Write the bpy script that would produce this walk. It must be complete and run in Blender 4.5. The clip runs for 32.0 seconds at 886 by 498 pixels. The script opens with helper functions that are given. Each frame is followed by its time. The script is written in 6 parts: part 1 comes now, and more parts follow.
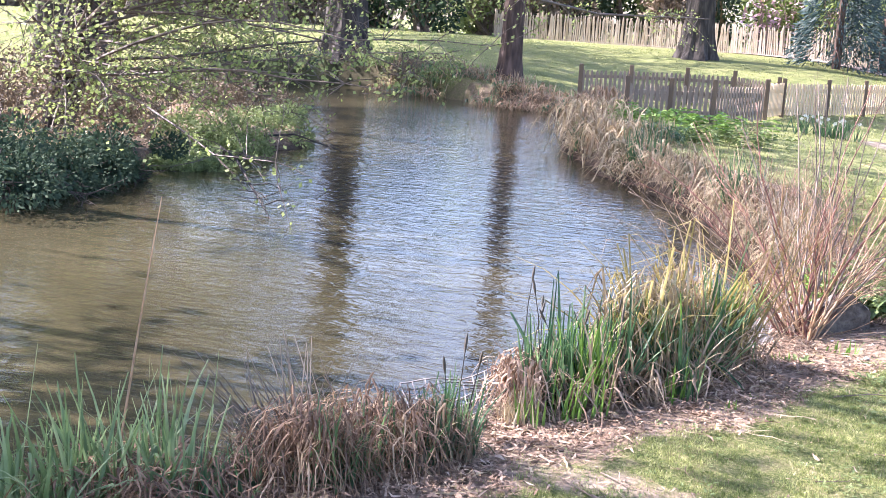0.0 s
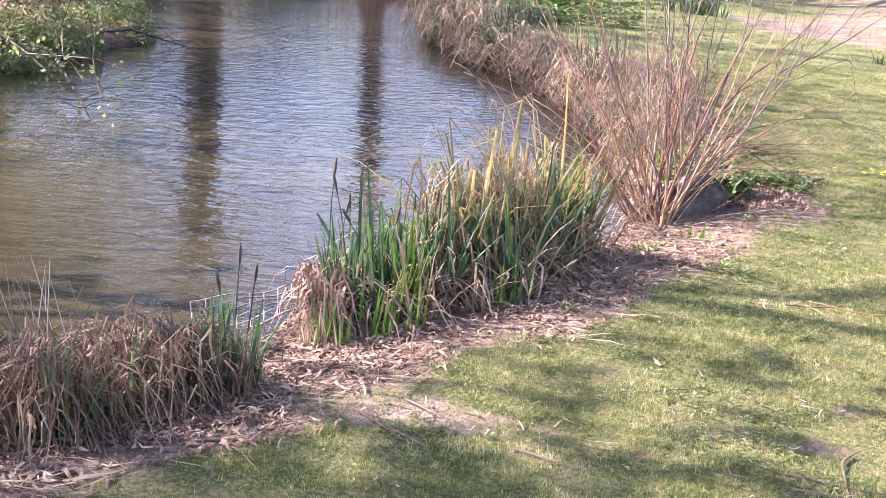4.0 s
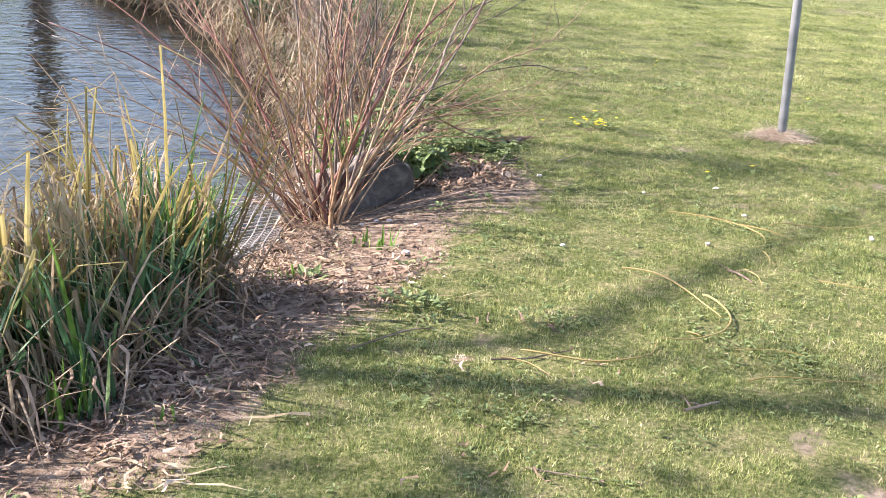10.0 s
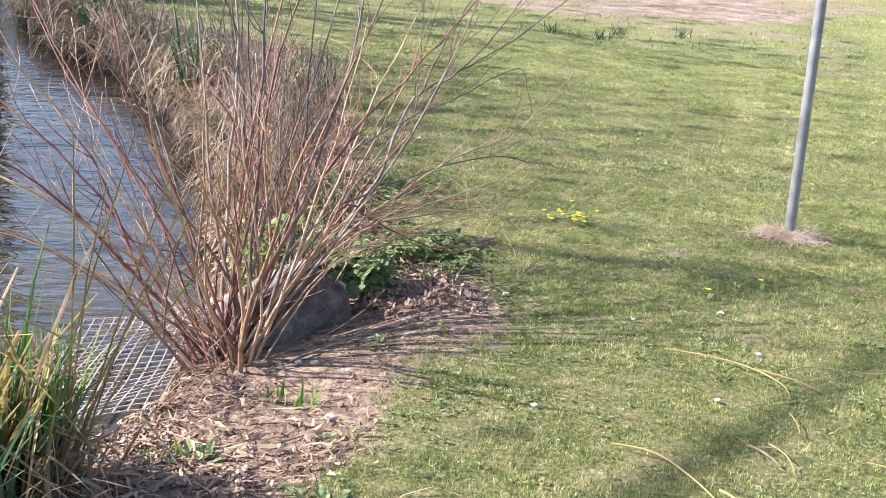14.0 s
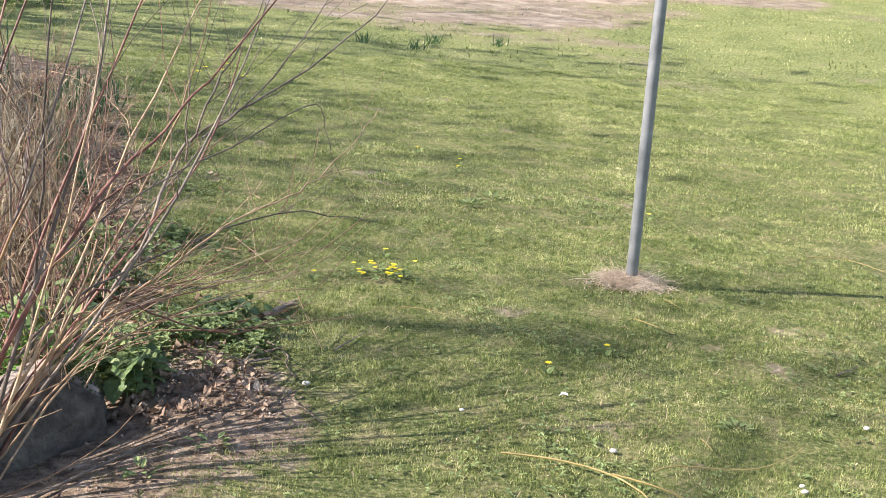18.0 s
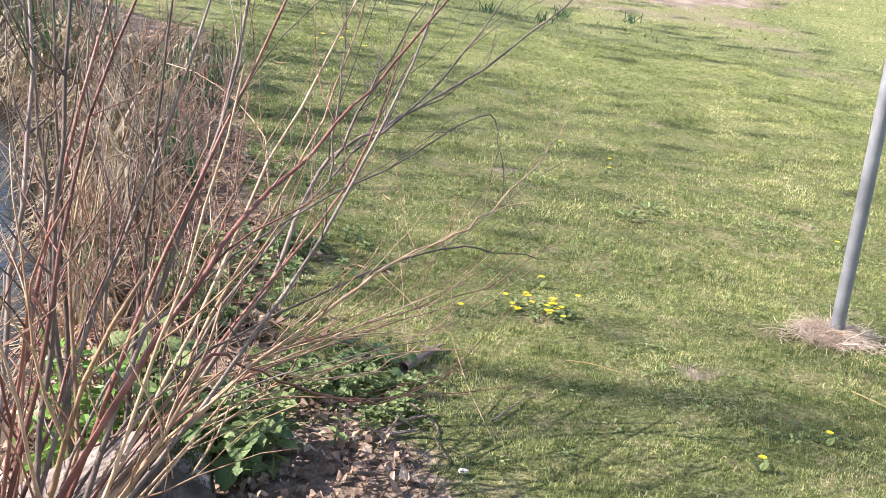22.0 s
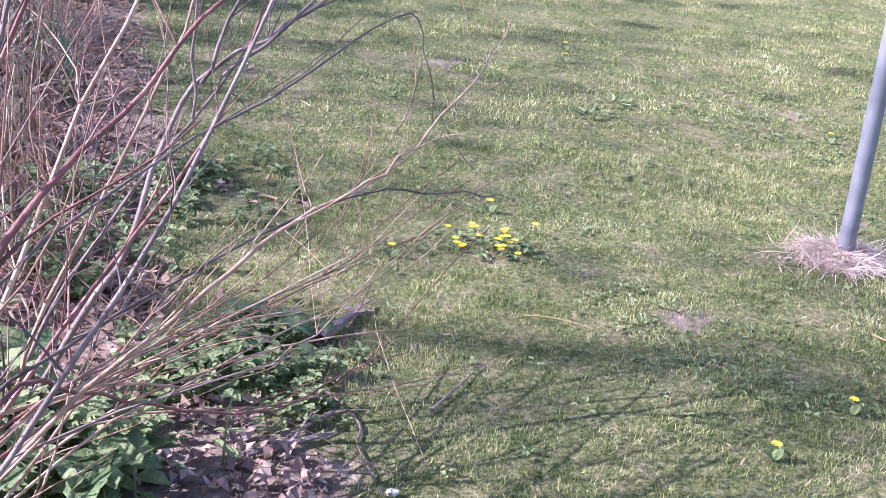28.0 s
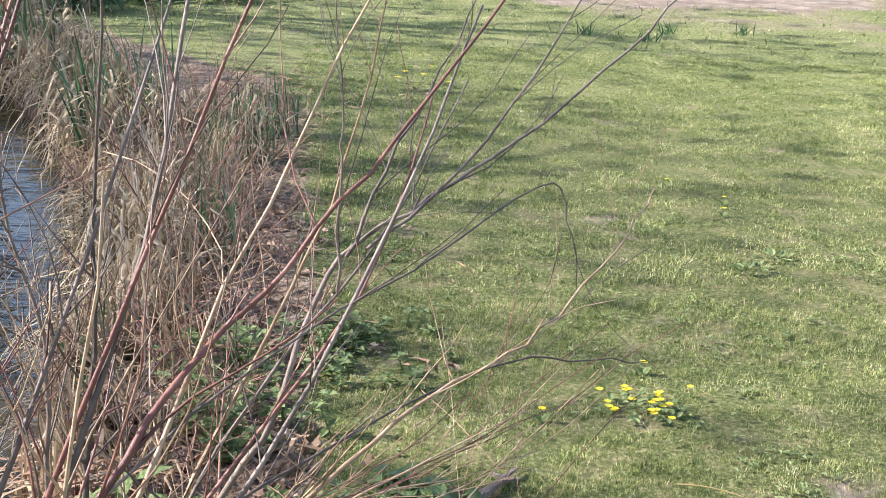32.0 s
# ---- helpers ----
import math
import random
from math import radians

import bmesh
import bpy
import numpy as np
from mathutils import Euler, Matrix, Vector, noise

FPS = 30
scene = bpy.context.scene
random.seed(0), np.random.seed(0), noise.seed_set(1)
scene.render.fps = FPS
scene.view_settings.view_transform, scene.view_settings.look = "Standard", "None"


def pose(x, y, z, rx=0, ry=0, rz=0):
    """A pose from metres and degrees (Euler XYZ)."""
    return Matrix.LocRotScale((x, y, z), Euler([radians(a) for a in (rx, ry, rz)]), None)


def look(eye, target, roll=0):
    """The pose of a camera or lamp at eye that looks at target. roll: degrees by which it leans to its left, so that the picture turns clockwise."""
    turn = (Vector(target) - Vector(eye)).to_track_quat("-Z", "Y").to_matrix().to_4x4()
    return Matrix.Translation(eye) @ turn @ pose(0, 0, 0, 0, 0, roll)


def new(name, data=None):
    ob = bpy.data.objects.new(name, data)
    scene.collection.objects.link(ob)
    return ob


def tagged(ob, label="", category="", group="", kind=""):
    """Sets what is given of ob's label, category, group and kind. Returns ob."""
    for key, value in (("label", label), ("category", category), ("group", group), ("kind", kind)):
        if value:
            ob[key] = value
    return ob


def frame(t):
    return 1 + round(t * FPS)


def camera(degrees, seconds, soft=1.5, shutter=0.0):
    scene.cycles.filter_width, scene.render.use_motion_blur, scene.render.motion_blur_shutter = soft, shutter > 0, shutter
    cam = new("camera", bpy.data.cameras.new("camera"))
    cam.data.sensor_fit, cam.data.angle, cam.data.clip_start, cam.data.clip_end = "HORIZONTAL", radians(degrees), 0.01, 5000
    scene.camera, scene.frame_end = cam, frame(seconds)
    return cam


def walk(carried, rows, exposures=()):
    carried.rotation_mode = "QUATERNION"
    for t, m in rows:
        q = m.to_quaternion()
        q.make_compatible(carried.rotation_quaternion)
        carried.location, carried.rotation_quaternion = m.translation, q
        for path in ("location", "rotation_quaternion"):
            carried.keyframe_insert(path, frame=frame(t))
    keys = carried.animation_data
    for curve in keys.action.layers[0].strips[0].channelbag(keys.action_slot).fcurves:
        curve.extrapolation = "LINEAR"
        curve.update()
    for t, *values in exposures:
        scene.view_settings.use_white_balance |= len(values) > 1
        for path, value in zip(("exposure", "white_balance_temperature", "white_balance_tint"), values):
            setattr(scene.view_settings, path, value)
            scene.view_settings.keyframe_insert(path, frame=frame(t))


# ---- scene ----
cam = camera(38.96, 32.0, soft=0.7)
PATH = [
    (0, (-0.537, -3.708, 1.794), (-1.166, -1.843, 1.437), 3.68),
    (0.5, (-0.501, -3.530, 1.788), (-1.123, -1.679, 1.356), 3.54),
    (1, (-0.464, -3.439, 1.782), (-1.008, -1.577, 1.292), 4.10),
    (1.5, (-0.544, -3.300, 1.798), (-1.029, -1.435, 1.264), 4.58),
    (2, (-0.652, -3.096, 1.804), (-1.052, -1.212, 1.266), 5.75),
    (2.5, (-0.641, -2.964, 1.819), (-1.025, -1.082, 1.261), 5.75),
    (4.5, (-0.329, -2.752, 1.609), (-0.783, -0.869, 1.112), 0.16),
    (5, (-0.282, -2.586, 1.605), (-0.729, -0.702, 1.107), -1.85),
    (5.5, (-0.221, -2.393, 1.605), (-0.628, -0.500, 1.105), -4.49),
    (6, (-0.227, -2.258, 1.607), (-0.527, -0.367, 1.027), -5.14),
    (6.5, (-0.334, -2.076, 1.623), (-0.522, -0.169, 1.050), -4.01),
    (7, (-0.403, -1.950, 1.608), (-0.598, -0.059, 0.988), -2.95),
    (7.5, (-0.355, -1.767, 1.619), (-0.606, 0.150, 1.109), -3.67),
    (8, (-0.272, -1.617, 1.599), (-0.389, 0.293, 1.017), -3.78),
    (8.5, (-0.331, -1.459, 1.588), (-0.396, 0.446, 0.984), -3.09),
    (9, (-0.428, -1.269, 1.593), (-0.470, 0.645, 1.014), 0.19),
    (9.5, (-0.395, -1.099, 1.589), (-0.428, 0.796, 0.950), 0.65),
    (10, (-0.269, -0.935, 1.597), (-0.273, 0.966, 0.976), 0.73),
    (10.5, (-0.221, -0.826, 1.597), (-0.142, 1.079, 0.994), -0.05),
    (11, (-0.244, -0.631, 1.599), (-0.106, 1.299, 1.093), 0.34),
    (11.5, (-0.287, -0.465, 1.588), (-0.120, 1.444, 1.017), 2.98),
    (12, (-0.208, -0.313, 1.575), (-0.089, 1.580, 0.939), 2.50),
    (12.5, (-0.100, -0.191, 1.577), (-0.005, 1.702, 0.940), 1.10),
    (13, (-0.105, -0.086, 1.566), (-0.043, 1.808, 0.926), 0.57),
    (13.5, (-0.186, 0.126, 1.582), (-0.133, 2.050, 1.036), 2.18),
    (15.5, (-0.172, 0.682, 1.683), (-0.085, 2.574, 1.037), -2.01),
    (16, (-0.219, 0.903, 1.683), (0.154, 2.818, 1.245), 2.74),
    (16.5, (-0.216, 0.981, 1.644), (0.186, 2.848, 1.051), 5.02),
    (17, (-0.144, 1.072, 1.642), (0.210, 2.975, 1.139), 3.43),
    (17.5, (-0.058, 1.165, 1.624), (0.269, 3.067, 1.098), 2.58),
    (18, (-0.026, 1.249, 1.601), (0.299, 3.146, 1.052), 2.18),
    (18.5, (-0.076, 1.423, 1.601), (0.239, 3.324, 1.065), 2.69),
    (19, (-0.098, 1.556, 1.578), (0.222, 3.445, 1.003), 4.39),
    (19.5, (-0.070, 1.672, 1.570), (0.131, 3.561, 0.945), 3.90),
    (20, (-0.009, 1.791, 1.583), (0.012, 3.672, 0.901), 2.20),
    (20.5, (-0.032, 1.895, 1.573), (0.010, 3.796, 0.953), 0.00),
    (21, (-0.154, 2.018, 1.586), (-0.011, 3.945, 1.071), 1.90),
    (21.5, (-0.232, 2.121, 1.579), (-0.061, 4.033, 1.018), 5.00),
    (22, (-0.197, 2.216, 1.578), (-0.009, 4.110, 0.965), 4.50),
    (22.5, (-0.097, 2.306, 1.572), (0.089, 4.195, 0.942), 0.70),
    (23, (-0.004, 2.360, 1.558), (0.182, 4.231, 0.877), -1.90),
    (23.5, (-0.006, 2.408, 1.544), (0.213, 4.269, 0.846), -2.10),
    (24, (-0.047, 2.537, 1.549), (0.286, 4.404, 0.916), -0.80),
    (24.5, (-0.101, 2.636, 1.531), (0.288, 4.498, 0.912), 1.50),
    (26.5, (0.069, 2.877, 1.491), (0.314, 4.731, 0.783), -1.20),
    (27, (0.060, 2.907, 1.486), (0.274, 4.746, 0.728), -1.90),
    (27.5, (0.005, 2.996, 1.488), (0.233, 4.831, 0.726), 0.60),
    (28, (-0.026, 3.071, 1.468), (0.233, 4.887, 0.670), 3.00),
    (28.5, (0.020, 3.088, 1.465), (0.296, 4.879, 0.620), 3.00),
    (29, (0.073, 3.092, 1.453), (0.349, 4.881, 0.602), 1.20),
    (29.5, (0.082, 3.109, 1.458), (0.296, 4.908, 0.612), -1.00),
    (30, (0.073, 3.115, 1.465), (0.203, 4.937, 0.650), -2.60),
    (30.5, (0.056, 3.114, 1.479), (0.124, 4.967, 0.730), -3.10),
    (31, (0.050, 3.099, 1.496), (0.089, 4.990, 0.845), -2.60),
    (31.5, (0.037, 3.097, 1.502), (0.046, 4.998, 0.884), -1.40),
    (32, (0.028, 3.087, 1.510), (0.021, 5.000, 0.928), -0.30),
]
EXPOSURES = [(0.0, 2.18, 6100, 27), (2.0, 1.94, 6250, 35), (5.0, 1.95, 6350, 38), (7.5, 1.77, 6450, 27), (9.0, 1.7, 6400, 23), (10.0, 1.62, 6420, 20), (11.0, 1.38, 6350, 20), (12.0, 1.44, 6400, 18), (13.0, 1.53, 6200, 21), (17.0, 1.22, 6350, 15), (19.0, 1.22, 6500, 12), (20.0, 1.68, 5950, 25), (20.5, 1.57, 6000, 26), (21.0, 1.4, 6100, 25), (22.0, 1.42, 6300, 19), (24.0, 1.4, 6000, 24), (26.5, 1.43, 5580, 37), (29.0, 1.52, 5250, 46), (30.0, 1.52, 5250, 50), (31.0, 1.48, 5950, 30), (32.0, 1.33, 6050, 16)]
walk(cam, [(t, look(eye, target, roll)) for t, eye, target, roll in PATH], EXPOSURES)

# ---- light ----
SUN_AZ, SUN_EL = radians(-89), radians(38)   # azimuth from +y towards +x
world = bpy.data.worlds.new("sky")
scene.world = world
world.use_nodes = True
wn = world.node_tree
sky = wn.nodes.new("ShaderNodeTexSky")
sky.sky_type = "NISHITA"
sky.sun_disc = False
sky.sun_elevation, sky.sun_rotation = SUN_EL, SUN_AZ
sky.air_density, sky.dust_density, sky.ozone_density = 1.0, 1.6, 1.2
wn.links.new(sky.outputs["Color"], wn.nodes["Background"].inputs["Color"])
wn.nodes["Background"].inputs["Strength"].default_value = 0.122
sun_dir = Vector((math.sin(SUN_AZ) * math.cos(SUN_EL), math.cos(SUN_AZ) * math.cos(SUN_EL), math.sin(SUN_EL)))
sun = new("sun", bpy.data.lights.new("sun", "SUN"))
sun.data.energy, sun.data.angle, sun.data.color = 5.0, radians(0.45), (1.0, 0.955, 0.89)
sun.matrix_world = look(tuple(sun_dir * 50), (0, 0, 0))

# ---- materials ----
def surface(name, colors, scale=6.0, rough=0.8, bump=0.3, bump_scale=40.0, vary="", amount=0.35, glow=0.0, large=0.25, metal=0.0, stretch=(1, 1, 1), spec=0.4):
    """Colours spread by noise at two scales, relief, and a random shade for each piece (vary: Object or Island). glow: light let through thin leaves."""
    m = bpy.data.materials.new(name)
    m.use_nodes = True
    t = m.node_tree
    n, link = t.nodes, t.links.new
    b = n["Principled BSDF"]
    b.inputs["Roughness"].default_value, b.inputs["Metallic"].default_value = rough, metal
    b.inputs["Specular IOR Level"].default_value = spec
    co = n.new("ShaderNodeTexCoord")
    mp = n.new("ShaderNodeMapping")
    mp.inputs["Scale"].default_value = stretch
    link(co.outputs["Object"], mp.inputs["Vector"])
    fine = n.new("ShaderNodeTexNoise")
    fine.inputs["Scale"].default_value, fine.inputs["Detail"].default_value = scale, 5
    link(mp.outputs["Vector"], fine.inputs["Vector"])
    wide = n.new("ShaderNodeTexNoise")
    wide.inputs["Scale"].default_value, wide.inputs["Detail"].default_value = scale * 0.11, 3
    link(co.outputs["Object"], wide.inputs["Vector"])
    add = n.new("ShaderNodeMath")
    add.operation = "MULTIPLY_ADD"
    add.inputs[1].default_value = large * 2
    link(wide.outputs["Fac"], add.inputs[0])
    link(fine.outputs["Fac"], add.inputs[2])
    val = add.outputs[0]
    if vary:
        rnd = n.new("ShaderNodeObjectInfo" if vary == "Object" else "ShaderNodeNewGeometry")
        more = n.new("ShaderNodeMath")
        more.operation = "MULTIPLY_ADD"
        more.inputs[1].default_value = amount
        link(rnd.outputs["Random" if vary == "Object" else "Random Per Island"], more.inputs[0])
        link(val, more.inputs[2])
        val = more.outputs[0]
    ramp = n.new("ShaderNodeValToRGB")
    lo, hi = 0.33 + large * 0.7, 0.67 + large * 1.3 + (amount if vary else 0)
    els = ramp.color_ramp.elements
    while len(els) < len(colors):
        els.new(0.5)
    for k, c in enumerate(colors):
        els[k].position = min(1.0, k / max(1, len(colors) - 1))
        els[k].color = (*c, 1)
    fit_range = n.new("ShaderNodeMapRange")
    fit_range.inputs["From Min"].default_value, fit_range.inputs["From Max"].default_value = lo, hi
    link(val, fit_range.inputs["Value"])
    link(fit_range.outputs["Result"], ramp.inputs["Fac"])
    link(ramp.outputs["Color"], b.inputs["Base Color"])
    if bump:
        rel = n.new("ShaderNodeTexNoise")
        rel.inputs["Scale"].default_value, rel.inputs["Detail"].default_value = bump_scale, 6
        link(mp.outputs["Vector"], rel.inputs["Vector"])
        bp = n.new("ShaderNodeBump")
        bp.inputs["Strength"].default_value, bp.inputs["Distance"].default_value = bump, 0.02
        link(rel.outputs["Fac"], bp.inputs["Height"])
        link(bp.outputs["Normal"], b.inputs["Normal"])
    if glow:
        tr = n.new("ShaderNodeBsdfTranslucent")
        link(ramp.outputs["Color"], tr.inputs["Color"])
        mix = n.new("ShaderNodeMixShader")
        mix.inputs["Fac"].default_value = glow
        link(b.outputs["BSDF"], mix.inputs[1])
        link(tr.outputs["BSDF"], mix.inputs[2])
        link(mix.outputs["Shader"], n["Material Output"].inputs["Surface"])
    return m


def ground_surface():
    m = bpy.data.materials.new("turf_and_soil")
    m.use_nodes = True
    t = m.node_tree
    n, link = t.nodes, t.links.new
    b = n["Principled BSDF"]
    b.inputs["Roughness"].default_value, b.inputs["Specular IOR Level"].default_value = 0.95, 0.15
    co = n.new("ShaderNodeTexCoord")

    def noisy(scale, detail=6):
        k = n.new("ShaderNodeTexNoise")
        k.inputs["Scale"].default_value, k.inputs["Detail"].default_value, k.inputs["Roughness"].default_value = scale, detail, 0.65
        link(co.outputs["Object"], k.inputs["Vector"])
        return k.outputs["Fac"]

    def ramp(fac, stops):
        r = n.new("ShaderNodeValToRGB")
        els = r.color_ramp.elements
        while len(els) < len(stops):
            els.new(0.5)
        for k, (p, c) in enumerate(stops):
            els[k].position, els[k].color = p, (*c, 1)
        link(fac, r.inputs["Fac"])
        return r.outputs["Color"]

    def mixed(fac, a, c):
        x = n.new("ShaderNodeMix")
        x.data_type = "RGBA"
        link(fac, x.inputs["Factor"])
        link(a, x.inputs["A"])
        link(c, x.inputs["B"])
        return x.outputs["Result"]

    def attr(name):
        a = n.new("ShaderNodeAttribute")
        a.attribute_name = name
        return a.outputs["Fac"]

    turf_fine = ramp(noisy(34, 8), [(0.38, (0.03, 0.04, 0.013)), (0.5, (0.15, 0.165, 0.06)), (0.63, (0.42, 0.38, 0.22))])
    turf_wide = ramp(noisy(0.9, 5), [(0.35, (0.12, 0.155, 0.04)), (0.5, (0.2, 0.23, 0.065)), (0.68, (0.33, 0.32, 0.13))])
    half = n.new("ShaderNodeValue")
    half.outputs[0].default_value = 0.45
    far_turf = mixed(half.outputs[0], turf_fine, turf_wide)
    thatch_fine = ramp(noisy(60, 8), [(0.36, (0.024, 0.029, 0.01)), (0.5, (0.11, 0.115, 0.042)), (0.64, (0.34, 0.285, 0.16))])
    thatch_wide = ramp(noisy(5.5, 6), [(0.36, (0.07, 0.105, 0.026)), (0.5, (0.145, 0.165, 0.048)), (0.66, (0.3, 0.25, 0.13))])
    turf = mixed(attr("thatch"), far_turf, mixed(half.outputs[0], thatch_fine, thatch_wide))
    earth = ramp(noisy(22, 9), [(0.32, (0.06, 0.042, 0.028)), (0.47, (0.19, 0.135, 0.094)), (0.6, (0.33, 0.245, 0.175)), (0.72, (0.5, 0.4, 0.3))])
    dusty = ramp(noisy(3.0, 9), [(0.3, (0.14, 0.108, 0.08)), (0.5, (0.27, 0.215, 0.16)), (0.7, (0.46, 0.385, 0.31))])
    soil = mixed(attr("dust"), earth, dusty)
    cut = n.new("ShaderNodeMath")
    cut.operation = "MULTIPLY_ADD"
    cut.inputs[1].default_value = 0.9
    link(noisy(11, 7), cut.inputs[0])
    link(attr("soil"), cut.inputs[2])
    edge = n.new("ShaderNodeMapRange")
    edge.inputs["From Min"].default_value, edge.inputs["From Max"].default_value = 0.78, 1.1
    link(cut.outputs[0], edge.inputs["Value"])
    mud = n.new("ShaderNodeRGB")
    mud.outputs[0].default_value = (0.035, 0.026, 0.02, 1)
    link(mixed(attr("wet"), mixed(edge.outputs["Result"], turf, soil), mud.outputs[0]), b.inputs["Base Color"])
    bp = n.new("ShaderNodeBump")
    bp.inputs["Strength"].default_value, bp.inputs["Distance"].default_value = 0.7, 0.03
    link(noisy(45, 9), bp.inputs["Height"])
    link(bp.outputs["Normal"], b.inputs["Normal"])
    return m


def water_surface():
    m = bpy.data.materials.new("pond_water")
    m.use_nodes = True
    t = m.node_tree
    n, link = t.nodes, t.links.new
    b = n["Principled BSDF"]
    b.inputs["Roughness"].default_value, b.inputs["IOR"].default_value = 0.03, 1.33
    b.inputs["Specular IOR Level"].default_value = 0.45
    co = n.new("ShaderNodeTexCoord")
    mud = n.new("ShaderNodeTexNoise")
    mud.inputs["Scale"].default_value, mud.inputs["Detail"].default_value = 0.35, 4
    link(co.outputs["Object"], mud.inputs["Vector"])
    r = n.new("ShaderNodeValToRGB")
    r.color_ramp.elements[0].position, r.color_ramp.elements[0].color = 0.35, (0.034, 0.03, 0.016, 1)
    r.color_ramp.elements[1].position, r.color_ramp.elements[1].color = 0.65, (0.062, 0.053, 0.029, 1)
    link(mud.outputs["Fac"], r.inputs["Fac"])
    link(r.outputs["Color"], b.inputs["Base Color"])
    heights = []
    for scale, stretch, turn, kind in ((9.0, (1, 0.42, 1), 6, "a"), (22, (1, 0.5, 1), -10, "b"), (1.8, (1, 0.6, 1), 10, "c")):
        mp = n.new("ShaderNodeMapping")
        mp.inputs["Scale"].default_value = (stretch[1], stretch[0], 1)
        mp.inputs["Rotation"].default_value = (0, 0, radians(turn))
        link(co.outputs["Object"], mp.inputs["Vector"])
        k = n.new("ShaderNodeTexNoise")
        k.inputs["Scale"].default_value, k.inputs["Detail"].default_value, k.inputs["Distortion"].default_value = scale, 3, 0.6
        link(mp.outputs["Vector"], k.inputs["Vector"])
        heights.append(k.outputs["Fac"])
    s1 = n.new("ShaderNodeMath")
    s1.operation = "MULTIPLY_ADD"
    s1.inputs[1].default_value = 0.16
    link(heights[1], s1.inputs[0])
    link(heights[0], s1.inputs[2])
    s2 = n.new("ShaderNodeMath")
    s2.operation = "MULTIPLY_ADD"
    s2.inputs[1].default_value = 0.6
    link(heights[2], s2.inputs[0])
    link(s1.outputs[0], s2.inputs[2])
    bp = n.new("ShaderNodeBump")
    bp.inputs["Strength"].default_value, bp.inputs["Distance"].default_value = 0.75, 0.0145
    link(s2.outputs[0], bp.inputs["Height"])
    link(bp.outputs["Normal"], b.inputs["Normal"])
    return m


GROUND, POND_WATER = ground_surface(), water_surface()
BLADE = surface("grass_blade", [(0.024, 0.038, 0.011), (0.1, 0.143, 0.034), (0.25, 0.292, 0.082), (0.52, 0.51, 0.22), (0.8, 0.72, 0.5)], 22, 0.6, 0, vary="Island", amount=0.34, glow=0.2, large=0.42)
REED_GREEN = surface("reed_leaf_green", [(0.018, 0.045, 0.026), (0.05, 0.115, 0.055), (0.11, 0.2, 0.08), (0.28, 0.38, 0.17)], 9, 0.38, 0, vary="Island", amount=0.5, glow=0.38)
IRIS_GREEN = surface("iris_leaf_green", [(0.08, 0.17, 0.03), (0.16, 0.29, 0.05), (0.32, 0.44, 0.1)], 9, 0.4, 0, vary="Island", amount=0.4, glow=0.35)
REED_YELLOW = surface("reed_leaf_yellowing", [(0.2, 0.165, 0.05), (0.35, 0.285, 0.1), (0.55, 0.45, 0.19)], 9, 0.5, 0, vary="Island", amount=0.4, glow=0.42)
REED_DEAD = surface("reed_leaf_dead", [(0.09, 0.06, 0.035), (0.27, 0.19, 0.115), (0.44, 0.34, 0.23), (0.62, 0.52, 0.38)], 14, 0.7, 0, vary="Island", amount=0.5, glow=0.36)
REED_DARK = surface("reed_stalk_dark", [(0.04, 0.034, 0.027), (0.1, 0.08, 0.058)], 12, 0.6, 0, vary="Island")
TAN_GRASS = surface("tan_dead_grass", [(0.14, 0.1, 0.055), (0.4, 0.31, 0.18), (0.68, 0.57, 0.38)], 12, 0.65, 0, vary="Island", amount=0.5, glow=0.25)
PALE_STRAW = surface("pale_straw", [(0.34, 0.25, 0.17), (0.58, 0.46, 0.34), (0.78, 0.67, 0.54)], 14, 0.7, 0, vary="Island", amount=0.5, glow=0.2)
REED_PALE = surface("grey_green_iris", [(0.055, 0.1, 0.04), (0.14, 0.22, 0.09), (0.36, 0.44, 0.24)], 9, 0.45, 0, vary="Island", amount=0.5, glow=0.35)
RUST_GRASS = surface("rust_dead_grass", [(0.16, 0.09, 0.05), (0.38, 0.25, 0.15), (0.58, 0.43, 0.29)], 12, 0.65, 0, vary="Island", amount=0.5, glow=0.25)
BROWN_STALK = surface("brown_dead_stalk", [(0.045, 0.028, 0.018), (0.17, 0.1, 0.06), (0.42, 0.28, 0.17)], 14, 0.7, 0, vary="Island", amount=0.55, glow=0.2)
LITTER = surface("leaf_litter", [(0.05, 0.031, 0.02), (0.2, 0.127, 0.082), (0.41, 0.28, 0.188), (0.72, 0.58, 0.43)], 16, 0.75, 0, vary="Island", amount=0.6, glow=0.1)
STEM_RED = surface("red_brown_stem", [(0.05, 0.022, 0.016), (0.21, 0.085, 0.06), (0.5, 0.29, 0.2)], 14, 0.5, 0.2, 120, vary="Object", amount=0.4)
STEM_TAN = surface("tan_stem", [(0.12, 0.065, 0.036), (0.38, 0.24, 0.135), (0.66, 0.48, 0.31)], 25, 0.55, 0.2, 120, vary="Object", amount=0.4)
STEM_GREY = surface("grey_brown_stem", [(0.045, 0.034, 0.026), (0.15, 0.112, 0.086), (0.36, 0.28, 0.215)], 14, 0.6, 0.2, 120, vary="Object", amount=0.3)
WILLOW_TWIG = surface("yellow_willow_twig", [(0.24, 0.17, 0.055), (0.4, 0.31, 0.12)], 30, 0.55, 0.1, 120, vary="Object", amount=0.4)
